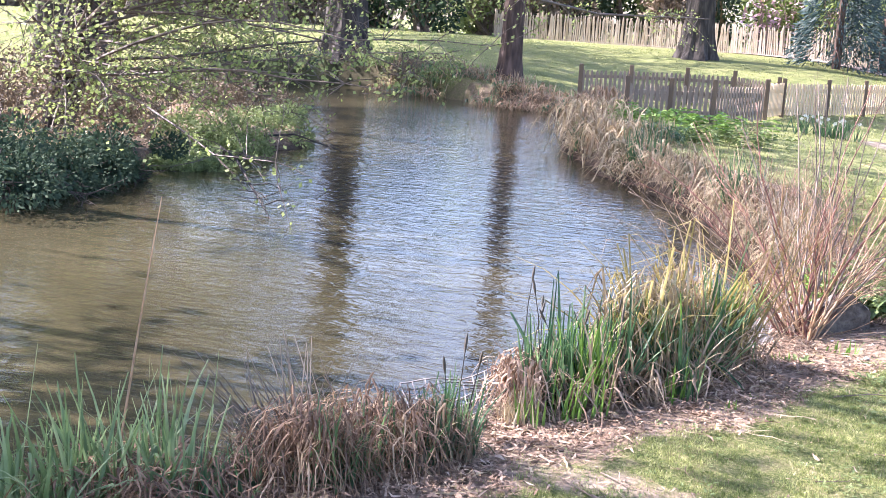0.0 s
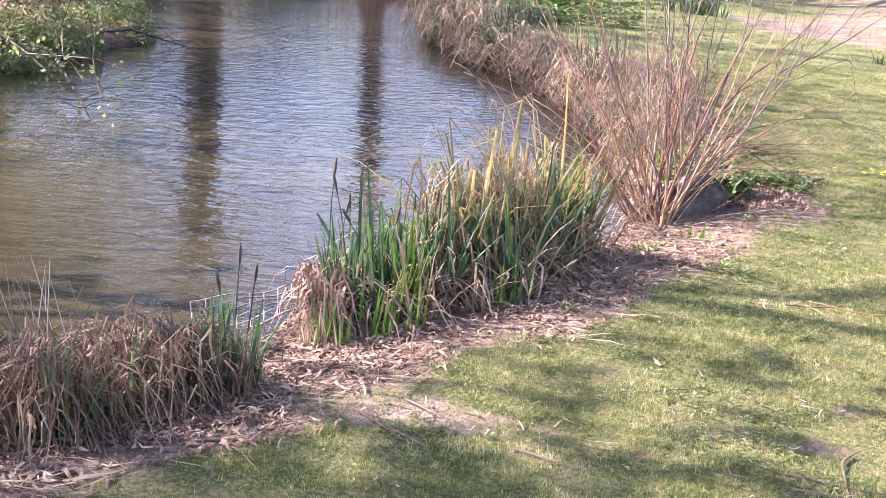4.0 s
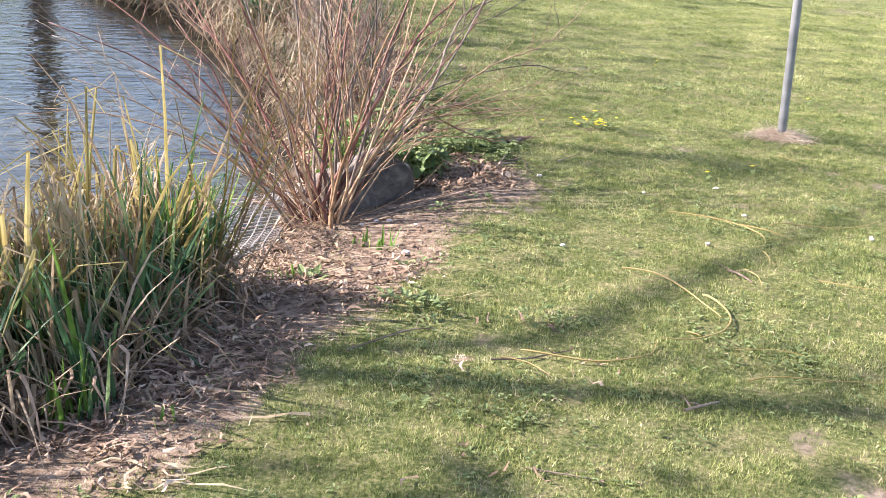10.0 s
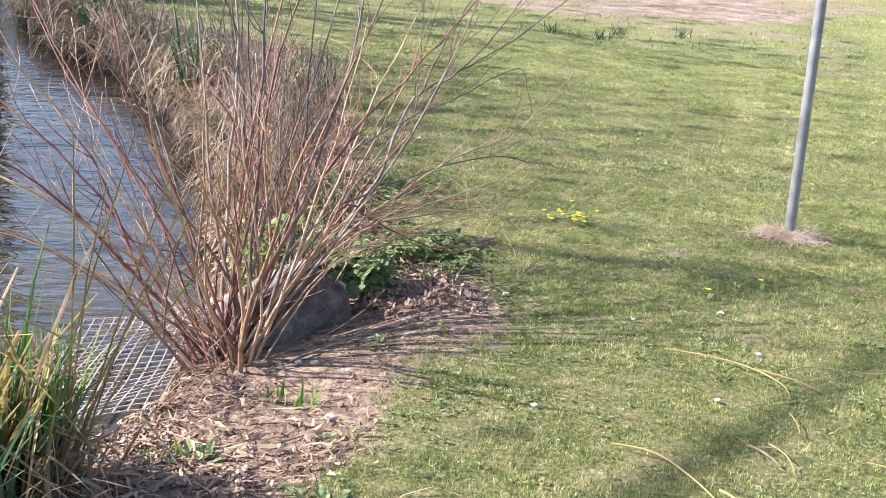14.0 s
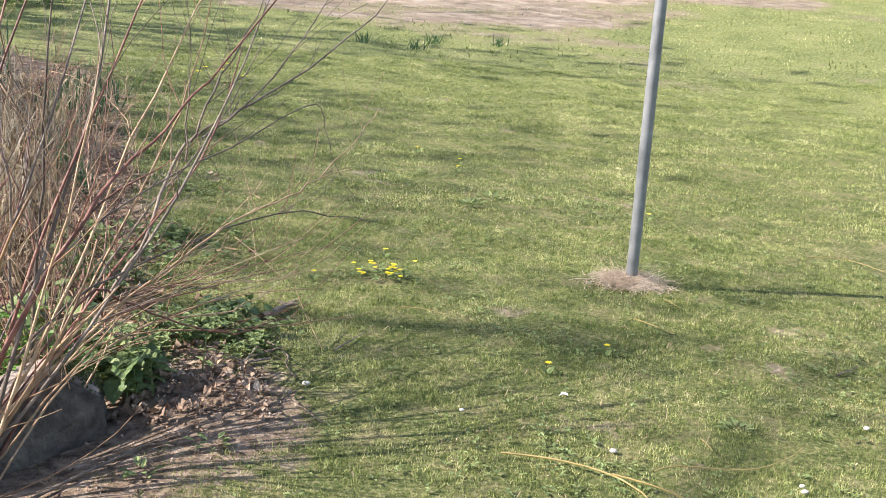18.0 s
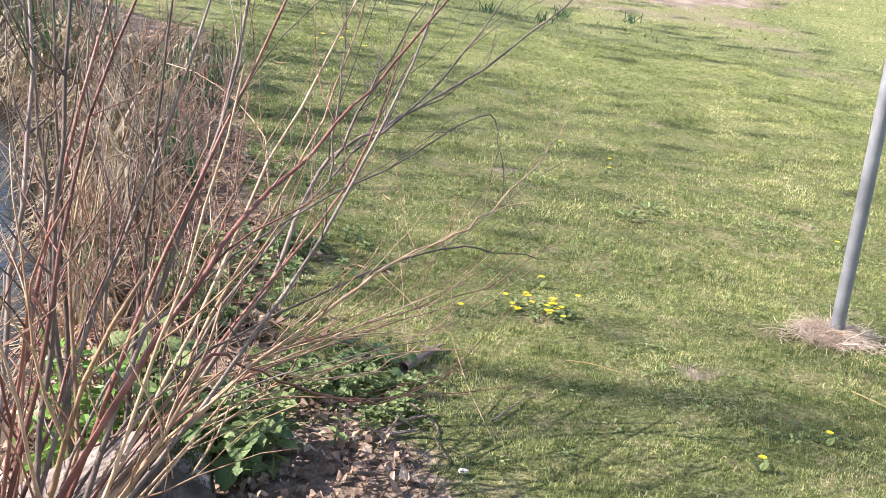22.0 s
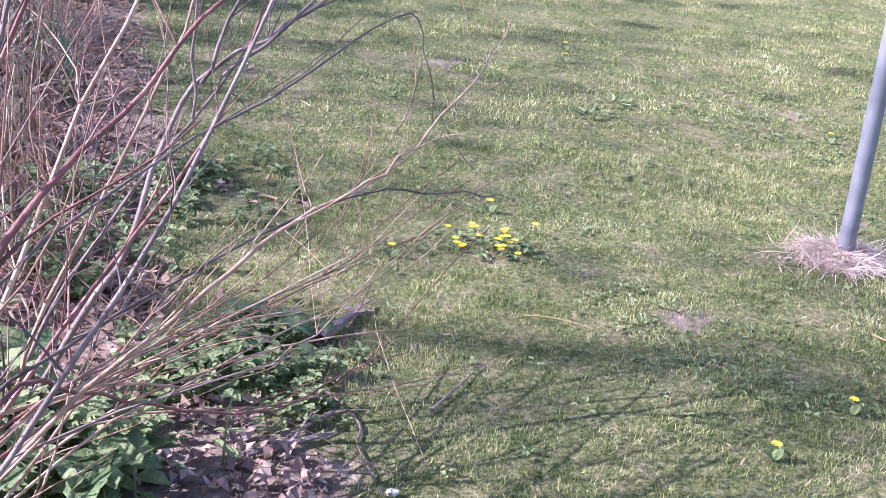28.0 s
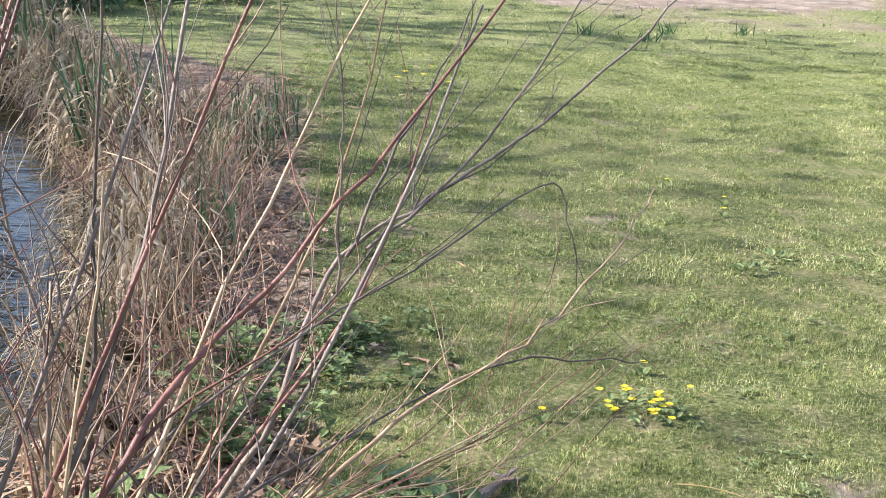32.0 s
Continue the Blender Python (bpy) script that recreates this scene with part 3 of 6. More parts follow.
def flared(base, r, top, rng, lobes=7, flare=1.9, n=28, rings=14, lean=(0, 0), ridges=0):
    """A trunk whose foot spreads into roots. ridges: deep furrows in its bark, round the trunk."""
    g = Geo()
    if ridges:
        n, rings = ridges * 6, 70
    x, y = base
    z0 = gz(x, y) - 0.25
    ph = [rng.uniform(0, 6.28) for _ in range(3)]
    for j in range(rings + 1):
        h = (j / rings) ** 1.7 * top
        f = math.exp(-h / (r * 1.1))
        for k in range(n):
            a = 2 * math.pi * k / n
            lobe = 0.5 + 0.5 * math.cos(lobes * a + ph[0]) + 0.35 * math.sin(3 * a + ph[1])
            rr = r * (1 + (flare - 1) * f * (0.45 + 0.75 * lobe) + 0.06 * math.sin(5 * a + ph[2] + h) + 0.04 * math.sin(11 * a + 3 * h)) * (1 - 0.3 * h / top)
            if ridges:
                wave = a * ridges + 1.6 * math.sin(1.7 * h + 3 * a) + 0.9 * math.sin(4.1 * h + 7 * a)
                rr += 0.05 * (abs(math.sin(wave / 2)) - 0.6) + 0.03 * noise.noise(Vector((math.cos(a) * 4, math.sin(a) * 4, h * 1.5)))
            g.v.append((x + math.cos(a) * rr + lean[0] * h, y + math.sin(a) * rr + lean[1] * h, z0 + h))
        if j:
            a0, b0 = (j - 1) * n, j * n
            g.f += [(a0 + k, a0 + (k + 1) % n, b0 + (k + 1) % n, b0 + k) for k in range(n)]
    return g, Vector((x + lean[0] * top, y + lean[1] * top, z0 + top))


def tree(label, base, r, top, seed, limbs=6, reach=5.0, leaves=0, leaf_size=0.09, leaf=None, bark=None, flare=1.9, lean=(0, 0), group="", up=0.25, ridges=0):
    rng = random.Random(seed)
    z = gz(*base)
    t = thing("tree", label, "tree", group, (base[0], base[1], z))
    g, head = flared(base, r, top, rng, flare=flare, lean=lean, ridges=ridges)
    off = -Vector((base[0], base[1], z))

    def put(name, geo, m, lab=""):
        geo.v = [tuple(Vector(v) + off) for v in geo.v]
        return part(name, geo, m, t, lab)

    tips = []
    put("trunk", g, bark or BARK)
    fine = Geo()
    for k in range(limbs):
        a = 2 * math.pi * (k + rng.uniform(-0.3, 0.3)) / limbs
        start = Vector((head.x, head.y, head.z - (k % 3) * top * 0.13))
        limb = Geo()
        grow([limb, limb, fine, fine], tips, start, (math.cos(a), math.sin(a), rng.uniform(0.35, 1.3)), reach * rng.uniform(0.7, 1.15), r * rng.uniform(0.35, 0.55), 0, rng, up=up, sides=7)
        put("limb", limb, bark or BARK)
    put("twigs", fine, bark or BARK)
    if leaves:
        crown = Geo()
        for _ in range(leaves):
            p, d = rng.choice(tips)
            q = p + Vector((rng.gauss(0, 1), rng.gauss(0, 1), rng.gauss(0, 1))) * leaf_size * 1.6
            w = unit((rng.gauss(0, 1), rng.gauss(0, 1), rng.gauss(0, 0.7)))
            crown.card(q, w, unit(w.orthogonal() + 0.3 * w), leaf_size * rng.uniform(0.6, 1.3), leaf_size * rng.uniform(0.35, 0.6))
        put("crown", crown, leaf or LEAF_SPRING)
    return t


def bush(name, label, category, at, size, n, leaf_size, material, seed, group="", stems=None, hang=0.0, dip=0.0):
    """A shrub: crossed stems inside and a broken shell of leaves in uneven lobes."""
    rng = random.Random(seed)
    x, y = at
    z = gz(x, y)
    t = thing(name, label, category, group, (x, y, z))
    sx, sy, sz = size
    lobes = [(Vector((rng.gauss(0, 0.45) * sx, rng.gauss(0, 0.45) * sy, sz * rng.uniform(0.25, 0.8) - dip * rng.random())), rng.uniform(0.3, 0.55)) for _ in range(9 if not dip else 12)]
    g = Geo()
    for _ in range(n):
        c, k = rng.choice(lobes)
        d = unit((rng.gauss(0, 1), rng.gauss(0, 1), rng.gauss(0, 0.8)))
        q = c + Vector((d.x * sx, d.y * sy, d.z * sz)) * k * rng.uniform(0.45, 1.0) ** 0.5
        if dip:
            q.z = max(q.z, WATER - z + rng.uniform(0, 0.15))
        elif q.z < 0.02:
            q.z = rng.uniform(0.02, 0.2) * sz
        w = unit(d + 0.8 * Vector((rng.gauss(0, 1), rng.gauss(0, 1), rng.gauss(0, 1) - hang)))
        g.card(q, w, unit(w.orthogonal() + Vector((rng.gauss(0, 0.5), rng.gauss(0, 0.5), 0))), leaf_size * rng.uniform(0.6, 1.4), leaf_size * rng.uniform(0.3, 0.65))
    part("foliage", g, material, t)
    s = Geo()
    for _ in range(14):
        c, k = rng.choice(lobes)
        p = Vector((rng.gauss(0, 0.15) * sx, rng.gauss(0, 0.15) * sy, -0.1))
        s.tube([p, p.lerp(c, 0.5) + anyway() * 0.08 * sx, c], [0.03 * sz, 0.02 * sz, 0.008 * sz], 4, cap=False)
    part("stems", s, stems or STEM_GREY, t)
    return t


# the far shore's trees
tree("tall straight tree with reddish bark on the far bank", (-10.1, 29.4), 0.3, 11.0, 3, limbs=5, reach=4.5, leaves=300, leaf_size=0.12, bark=BARK_RED, flare=1.9)
tree("thick old tree with a burred foot by the water", (-15.9, 31.4), 0.6, 9.5, 5, limbs=5, reach=6.0, leaves=400, leaf_size=0.13, flare=1.7)
tree("stout broad-footed tree before the far fence", (-6.7, 40.6), 0.5, 13.0, 8, limbs=5, reach=6.0, leaves=300, leaf_size=0.14, flare=2.0)
tree("huge old tree with deeply furrowed bark and spread roots", (9.05, 27.9), 0.8, 9.0, 12, limbs=8, reach=6.5, leaves=800, leaf_size=0.13, flare=2.0, bark=BARK_OLD, ridges=34)
tree("broad old tree at the edge of the far lawn", (-26.5, 37.0), 0.5, 9.0, 16, limbs=8, reach=6.5, leaves=6000, leaf_size=0.3, flare=1.8)
# added, not seen: its crown blocks bright sky from the pond's reflection
tree("added tree beyond the bend of the pond, screening the sky", (-22.5, 28.5), 0.4, 6.0, 17, limbs=8, reach=6.0, leaves=6000, leaf_size=0.28, flare=1.8)
tree("small forked tree beside the far path", (15.0, 31.9), 0.2, 1.35, 14, limbs=4, reach=2.6, leaves=500, leaf_size=0.1, flare=1.5, up=0.5)

# the left bank's trees, which shade the lawn
SHADE = "bare-branched trees along the pond"
for k, (x, y, r, top, reach) in enumerate(((-12.5, -1.4, 0.26, 6.0, 3.4), (-13.0, 1.4, 0.2, 6.0, 2.3), (-13.4, 9.3, 0.2, 7.0, 3.0), (-14.5, 16.5, 0.28, 7.0, 4.6), (-19.5, 22.0, 0.34, 7.0, 4.6), (-15.5, 13.0, 0.22, 6.5, 4.0), (-15.0, -5.0, 0.22, 6.5, 4.0), (-18.0, 6.8, 0.12, 13.0, 2.6))):
    tree("tall bank tree just coming into leaf", (x, y), r, top, 40 + k, limbs=7, reach=reach, leaves=(1250, 350, 500, 1250, 6000, 1250, 1250, 120)[k], leaf_size=0.26, group=SHADE, flare=1.6, up=0.3)
slim = tree("slender tall bank tree with few leaves", (-13.0, 2.8), 0.09, 12.5, 55, limbs=4, reach=1.3, leaves=80, leaf_size=0.2, group=SHADE, flare=1.4)
part("limb", Geo().tube([(0.0, 0.0, 9.2), (0.4, 0.4, 9.75), (0.48, 1.0, 10.05), (0.52, 1.7, 10.45), (0.6, 2.6, 10.9), (0.6, 3.3, 11.4)], [0.06, 0.054, 0.047, 0.038, 0.026, 0.012], 7), BARK, slim)
tree("leaning multi-stemmed bank tree with fresh green leaves", (-10.75, 10.2), 0.18, 3.4, 61, limbs=9, reach=3.8, leaves=9500, leaf_size=0.055, flare=1.7, lean=(0.2, 0.02), up=0.12)
tree("slim second stem of the bank tree in fresh leaf", (-10.55, 10.1), 0.1, 2.6, 62, limbs=8, reach=3.4, leaves=7000, leaf_size=0.052, flare=1.4, lean=(0.22, 0.1), up=-0.05)
tree("thin dark sapling on the pond bank", (-11.0, 9.3), 0.05, 3.2, 63, limbs=4, reach=1.6, leaves=700, leaf_size=0.055, flare=1.3)

# low leafy boughs that sweep from the bank tree out over the water
rng = random.Random(77)
sweep = thing("low_bough_spray", "low sweeping boughs with small fresh leaves over the water", "branch", at=(-10.5, 10.1, gz(-10.5, 10.1)))
lf, tw = Geo(), Geo()
for k in range(40):
    d = (rng.uniform(0.1, 1.2), rng.uniform(-0.9, 1.3), rng.uniform(-0.1, 0.4))
    length = rng.uniform(2.2, 5.6)
    pts = bent((rng.gauss(0, 0.15), rng.gauss(0, 0.15), rng.uniform(0.6, 2.3)), d, length, 8, rng.uniform(0.05, 0.6), 0.4)
    for i, q in enumerate(pts):
        pts[i] = (q[0], q[1], max(q[2], -0.1 + 0.04 * i))
    part("bough", Geo().tube(pts, [0.024 * (1 - 0.1 * i) for i in range(9)], 5), STEM_GREY, sweep)
    for i in range(2, 9):
        for _ in range(5):
            tp = bent(pts[i], (rng.gauss(0.2, 0.8), rng.gauss(0, 0.8), rng.gauss(-0.1, 0.5)), rng.uniform(0.25, 0.8), 3, 0.3, 0.4)
            tw.tube(tp, [0.006, 0.005, 0.004, 0.002], 3, cap=False)
            for q in tp[1:]:
                for _ in range(rng.randint(0, 4)):
                    w = unit((rng.gauss(0, 1), rng.gauss(0, 1), rng.gauss(0, 1)))
                    lf.card(Vector(q) + w * rng.uniform(0, 0.1), w, w.orthogonal(), rng.uniform(0.04, 0.075), rng.uniform(0.022, 0.038))
part("twigs", tw, STEM_GREY, sweep)
part("leaves", lf, LEAF_SPRING, sweep)

# shrubs on the pond bank
for k, (x, y, sx, sz, m, lab) in enumerate((
        (-8.85, 6.4, 0.8, 0.6, LEAF_DARK, "dark evergreen shrub hanging over the water"), (-8.65, 7.5, 0.8, 0.55, LEAF_DARK, "dark ivy-covered shrub at the water's edge"),
        (-9.0, 8.5, 0.7, 0.45, LEAF_DARK, "low dark bramble on the pond bank"), (-9.05, 10.3, 0.8, 0.65, LEAF_MID, "green bramble overhanging the pond bank"),
        (-9.25, 11.7, 0.7, 0.45, LEAF_MID, "low green bramble at the point of the bank"), (-9.35, 13.9, 0.8, 0.5, LEAF_MID, "leafy bramble trailing into the pond"),
        (-10.9, 15.6, 0.8, 0.6, LEAF_BROWN, "dull brown shrub on the pond bank"), (-11.2, 9.8, 1.1, 1.0, LEAF_BROWN, "brown bramble thicket with dead leaves"),
        (-11.6, 12.4, 1.2, 1.0, LEAF_BROWN, "brown leafless thicket on the bank"), (-12.0, 7.2, 1.2, 0.9, LEAF_BROWN, "brown tangle of bramble and dead fern"),
        (-10.6, 11.2, 0.8, 0.6, LEAF_BROWN, "low brown shrub among the bramble"), (-13.0, 17.2, 0.9, 0.6, LEAF_MID, "low green shrub at the bend of the pond"))):
    bush("shrub", lab, "shrub", (x, y), (sx, sx, sz), 5500 if k < 6 else 3600, 0.058 if m is not LEAF_BROWN else 0.055, m, 80 + k, hang=0.3, dip=0.5 if k < 6 else 0)

for k, (x, y, sx, m, lab) in enumerate(((-15.3, 30.9, 0.8, LEAF_BROWN, "low brown growth at the foot of the old tree"), (-14.1, 31.0, 0.8, LEAF_MID, "dull green growth on the far bank"), (-13.0, 30.2, 0.8, LEAF_BROWN, "brown bramble along the far bank"),
                                            (-16.9, 29.8, 0.9, LEAF_DARK, "dark low shrub at the bend of the far bank"), (-12.0, 29.4, 0.7, LEAF_MID, "low green bramble on the far bank"), (-17.6, 27.0, 1.1, LEAF_DARK, "dark shrub on the inner bank"), (-16.3, 23.4, 1.1, LEAF_BROWN, "brown thicket on the inner bank"))):
    bush("shrub", lab, "shrub", (x, y), (sx, sx, 0.5), 1500, 0.08, m, 120 + k, hang=0.3, dip=0.35)

# the low bough that hangs over the pond, and dead boughs that dip into it
bough = thing("overhanging_bough", "long thin bough hanging over the pond with fresh leaves", "branch", at=(-10.2, 8.6, 2.4))
g, tips = Geo(), []
main = [Vector(p) for p in ((0, 0, 0), (1.2, 4.0, 0.25), (2.6, 9.0, 0.1), (3.9, 14.0, -0.25), (5.6, 18.5, -0.15))]
g.tube(main, [0.05, 0.042, 0.034, 0.024, 0.012], 6)
part("branch", g, STEM_GREY, bough)
g2, lf = Geo(), Geo()
rng = random.Random(5)
for k in range(46):
    f = rng.uniform(0.1, 3.95)
    i = int(f)
    p = main[i].lerp(main[i + 1], f - i)
    pts = bent(p, (rng.gauss(0, 0.7), rng.gauss(0.4, 0.6), rng.uniform(-0.6, 0.4)), rng.uniform(0.5, 1.3), 4, rng.uniform(0.1, 0.9), 0.5)
    g2.tube(pts, [0.011, 0.009, 0.007, 0.005, 0.003], 3, cap=False)
    for q in pts[1:]:
        for _ in range(5):
            w = unit((rng.gauss(0, 1), rng.gauss(0, 1), rng.gauss(0, 1)))
            lf.card(Vector(q) + w * 0.05, w, w.orthogonal(), rng.uniform(0.04, 0.09), rng.uniform(0.02, 0.04))
part("twigs", g2, STEM_GREY, bough)
part("leaves", lf, LEAF_SPRING, bough)
for k, (a, b) in enumerate((((-8.1, 9.9, 0.12), (-6.09, 7.39, -0.27)), ((-9.1, 9.3, 0.15), (-8.32, 8.42, -0.27)), ((-8.9, 12.6, 0.0), (-8.1, 14.0, -0.3)), ((-9.0, 7.6, -0.05), (-8.0, 7.0, -0.3)))):
    dead = thing("dead_branch", "bare dead branch dipping into the pond", "branch", at=a)
    g, g2 = Geo(), Geo()
    b = Vector(b) - Vector(a)
    g.tube([(0, 0, 0), b * 0.35 + Vector((0, 0, 0.12)), b * 0.7 + Vector((0, 0, 0.05)), b], [0.018, 0.015, 0.011, 0.006], 5)
    for _ in range(16):
        p = b * rng.uniform(0.3, 1.0) + Vector((0, 0, 0.06))
        g2.tube(bent(p, (rng.gauss(0.3, 0.6), rng.gauss(0, 0.6), rng.uniform(-0.2, 0.5)), rng.uniform(0.2, 0.6), 3, 0.3, 0.5), [0.007, 0.006, 0.004, 0.002], 3, cap=False)
    part("branch", g, BARK, dead)
    part("twigs", g2, BARK, dead)

# hedges and garden shrubs behind the far fences
rng = random.Random(9)
for k in range(46):
    b = -44 + 1.85 * k + rng.uniform(-0.6, 0.6)
    r = rng.uniform(55, 62) if b < 4 else rng.uniform(52, 60)
    x, y = -0.5 + r * math.sin(radians(b)), -3.7 + r * math.cos(radians(b))
    m, lab = rng.choice(((LEAF_DARK, "dark evergreen shrub behind the far fence"), (LEAF_DARK, "dark evergreen hedge shrub in the distance"), (LEAF_MID, "green garden shrub behind the far fence"), (LEAF_BROWN, "bare brown shrub behind the far fence"), (LEAF_SPRING, "fresh green shrub in the distance")))
    bush("hedge_shrub", lab, "shrub", (x, y), (2.6, 2.2, rng.uniform(3.2, 5.5)), 2800, 0.28, m, 200 + k, group="shrubs behind the far fences")
for x, y, lab in ((-5.5, 50.5, "pink flowering shrub behind the far fence"), (-2.6, 51.5, "pink blossoming shrub in the distance")):
    bush("blossom_shrub", lab, "shrub", (x, y), (1.0, 1.0, 2.6), 380, 0.2, PETAL_PINK, 300 + int(x), group="pink shrubs")
for k, (x, y, s) in enumerate(((-2.1, 42.0, 1.5), (-0.6, 43.5, 1.7), (1.0, 45.0, 1.6))):
    t = thing("conifer", "blue-green conifer with drooping feathery boughs", "tree", "blue-green conifers", (x, y, gz(x, y)))
    g, st = Geo(), Geo()
    for _ in range(7000):
        h = rng.uniform(0.0, 1) ** 0.9 * 6
        a, rr = rng.uniform(0, 6.28), s * (1.15 - h / 6.5) * rng.uniform(0.4, 1) ** 0.5
        d = unit((math.cos(a), math.sin(a), rng.gauss(-0.5, 0.4)))
        g.card((math.cos(a) * rr, math.sin(a) * rr, h), d, unit(d.orthogonal() + 0.4 * anyway()), rng.uniform(0.14, 0.34), rng.uniform(0.03, 0.08))
    st.tube([(0, 0, -0.2), (0, 0, 3), (0.1, 0, 6.3)], [0.16, 0.1, 0.02], 7)
    part("boughs", g, LEAF_BLUE, t)
    part("trunk", st, BARK_RED, t)

# ---- fences ----
def picket_mesh(w, d, h):
    bm = bmesh.new()
    prof = [(-w / 2, 0), (w / 2, 0), (w / 2, h - 0.06), (w * 0.28, h - 0.015), (0, h), (-w * 0.28, h - 0.015), (-w / 2, h - 0.06)]
    front = bm.faces.new([bm.verts.new((x, -d / 2, z)) for x, z in prof])
    out = bmesh.ops.extrude_face_region(bm, geom=[front])
    bmesh.ops.translate(bm, vec=(0, d, 0), verts=[v for v in out["geom"] if isinstance(v, bmesh.types.BMVert)])
    bmesh.ops.recalc_face_normals(bm, faces=bm.faces)
    me = bpy.data.meshes.new("picket")
    bm.to_mesh(me)
    bm.free()
    return me


PICKET_PALE, PICKET_GREY = picket_mesh(0.07, 0.02, 0.76), picket_mesh(0.07, 0.02, 0.72)
PICKET_PALE.materials.append(WOOD_PALE)
PICKET_GREY.materials.append(WOOD_GREY)


def picket_run(label, posts, mesh, rail, post_h=0.92, gap=0.115, gate=False):
    """A run of picket fence over its posts; each picket, rail and post is a part."""
    x0, y0 = posts[0]
    z0 = gz(x0, y0)
    f = thing("picket_gate" if gate else "picket_fence", label, "gate" if gate else "fence", "picket fences round the far bank", (x0, y0, z0))
    h = mesh.vertices[4].co.z
    for i, (x, y) in enumerate(posts):
        z = gz(x, y) - z0
        if not gate:
            bm = box(Matrix.Translation((x - x0, y - y0, z + post_h / 2 - 0.1)), 0.1, 0.1, post_h + 0.2, 0.012)
            part("post", bm, WOOD_POST, f)
        if i + 1 == len(posts):
            break
        nx, ny = posts[i + 1]
        nz = gz(nx, ny) - z0
        a, b = Vector((x - x0, y - y0, z)), Vector((nx - x0, ny - y0, nz))
        d = b - a
        turn = math.atan2(d.y, d.x)
        for k in (0.16, h - 0.16):
            q = d.to_track_quat("X", "Z").to_matrix().to_4x4()
            part("rail", box(Matrix.Translation((a + b) / 2 + Vector((0, 0, k + 0.05))) @ q @ Matrix.Translation((0, 0.028, 0)), d.length, 0.035, 0.08, 0.006), rail, f)
        if gate:
            q = (d + Vector((0, 0, h - 0.4))).to_track_quat("X", "Z").to_matrix().to_4x4()
            part("brace", box(Matrix.Translation((a + b) / 2 + Vector((0, 0, h / 2 + 0.05))) @ q @ Matrix.Translation((0, 0.03, 0)), d.length * 1.05, 0.03, 0.07, 0.005), rail, f)
        n = max(2, int(d.length / gap))
        for k in range(n):
            p = a + d * (k + 0.5) / n
            ob = new("picket", mesh)
            ob.parent = f
            ob.matrix_basis = Matrix.Translation((p.x, p.y, p.z + 0.05 + R.gauss(0, 0.006))) @ pose(0, 0, 0, 0, R.gauss(0, 0.8), math.degrees(turn))
    return f


picket_run("weathered low picket fence beside the gate", [(-5.42, 21.9), (-4.6, 22.4), (-3.78, 22.85)], PICKET_GREY, WOOD_GREY)
picket_run("closed weathered picket gate between two posts", [(-3.74, 22.93), (-2.92, 24.6)], PICKET_GREY, WOOD_GREY, gate=True)
picket_run("sunlit pale picket fence running along the lawn", [(-2.96, 25.7), (-2.7, 27.2), (-1.75, 28.8), (-0.9, 30.3), (-0.2, 31.7), (0.3, 33.2)], PICKET_PALE, WOOD_PALE)
picket_run("far side of the weathered picket fence near the water", [(-7.7, 27.5), (-6.5, 27.9), (-5.2, 28.6), (-4.05, 28.9), (-2.85, 27.6)], PICKET_GREY, WOOD_GREY)


def pale_mesh(h, w, k):
    g = Geo()
    rng = random.Random(k)
    prof = [(-w / 2, -0.012), (w / 2, -0.008), (w / 2 * 0.9, 0.012), (-w / 2, 0.01)]
    for z, s in ((0, 1), (h * 0.5, rng.uniform(0.85, 1.1)), (h - 0.09, 0.95), (h, 0.15)):
        g.v += [(x * s + rng.gauss(0, 0.002), y * s, z) for x, y in prof]
    for j in range(3):
        g.f += [(4 * j + i, 4 * j + (i + 1) % 4, 4 * j + 4 + (i + 1) % 4, 4 * j + 4 + i) for i in range(4)]
    g.f += [(12, 13, 14, 15)]
    me = bpy.data.meshes.new("pale")
    me.from_pydata(g.v, [], g.f)
    me.materials.append(CHESTNUT)
    return me


PALES = [pale_mesh(U(1.02, 1.16), U(0.05, 0.075), k) for k in range(8)]


def paling(label, line, gap):
    x0, y0 = line[0]
    z0 = gz(x0, y0)
    f = thing("paling_fence", label, "fence", "chestnut paling fences", (x0, y0, z0))
    for (x, y), (nx, ny) in zip(line, line[1:]):
        d = Vector((nx - x, ny - y, 0))
        n = max(1, round(d.length / gap))
        for k in range(n):
            px, py = x + d.x * k / n, y + d.y * k / n
            ob = new("pale", R.choice(PALES))
            ob.parent = f
            ob.matrix_basis = Matrix.Translation((px - x0, py - y0, gz(px, py) - z0 - 0.02)) @ pose(0, 0, 0, R.gauss(0, 1.5), R.gauss(0, 2.5), math.degrees(math.atan2(d.y, d.x)))
        px, py = x - x0, y - y0
        part("post", Geo().tube([(px, py + 0.06, gz(x, y) - z0 - 0.2), (px, py + 0.06, gz(x, y) - z0 + 1.2)], [0.05, 0.045], 7), CHESTNUT, f)
        for h in (0.25, 0.85):
            part("wire", Geo().tube([(px, py, gz(x, y) - z0 + h), (nx - x0, ny - y0, gz(nx, ny) - z0 + h)], [0.004, 0.004], 3), WIRE, f)
    return f


paling("grey cleft-chestnut paling fence along the far path", arc(-17, 55, 2, 47.5, 9), 0.085)
paling("grey paling fence behind the pale path", arc(15, 56, 35, 50, 9), 0.1)

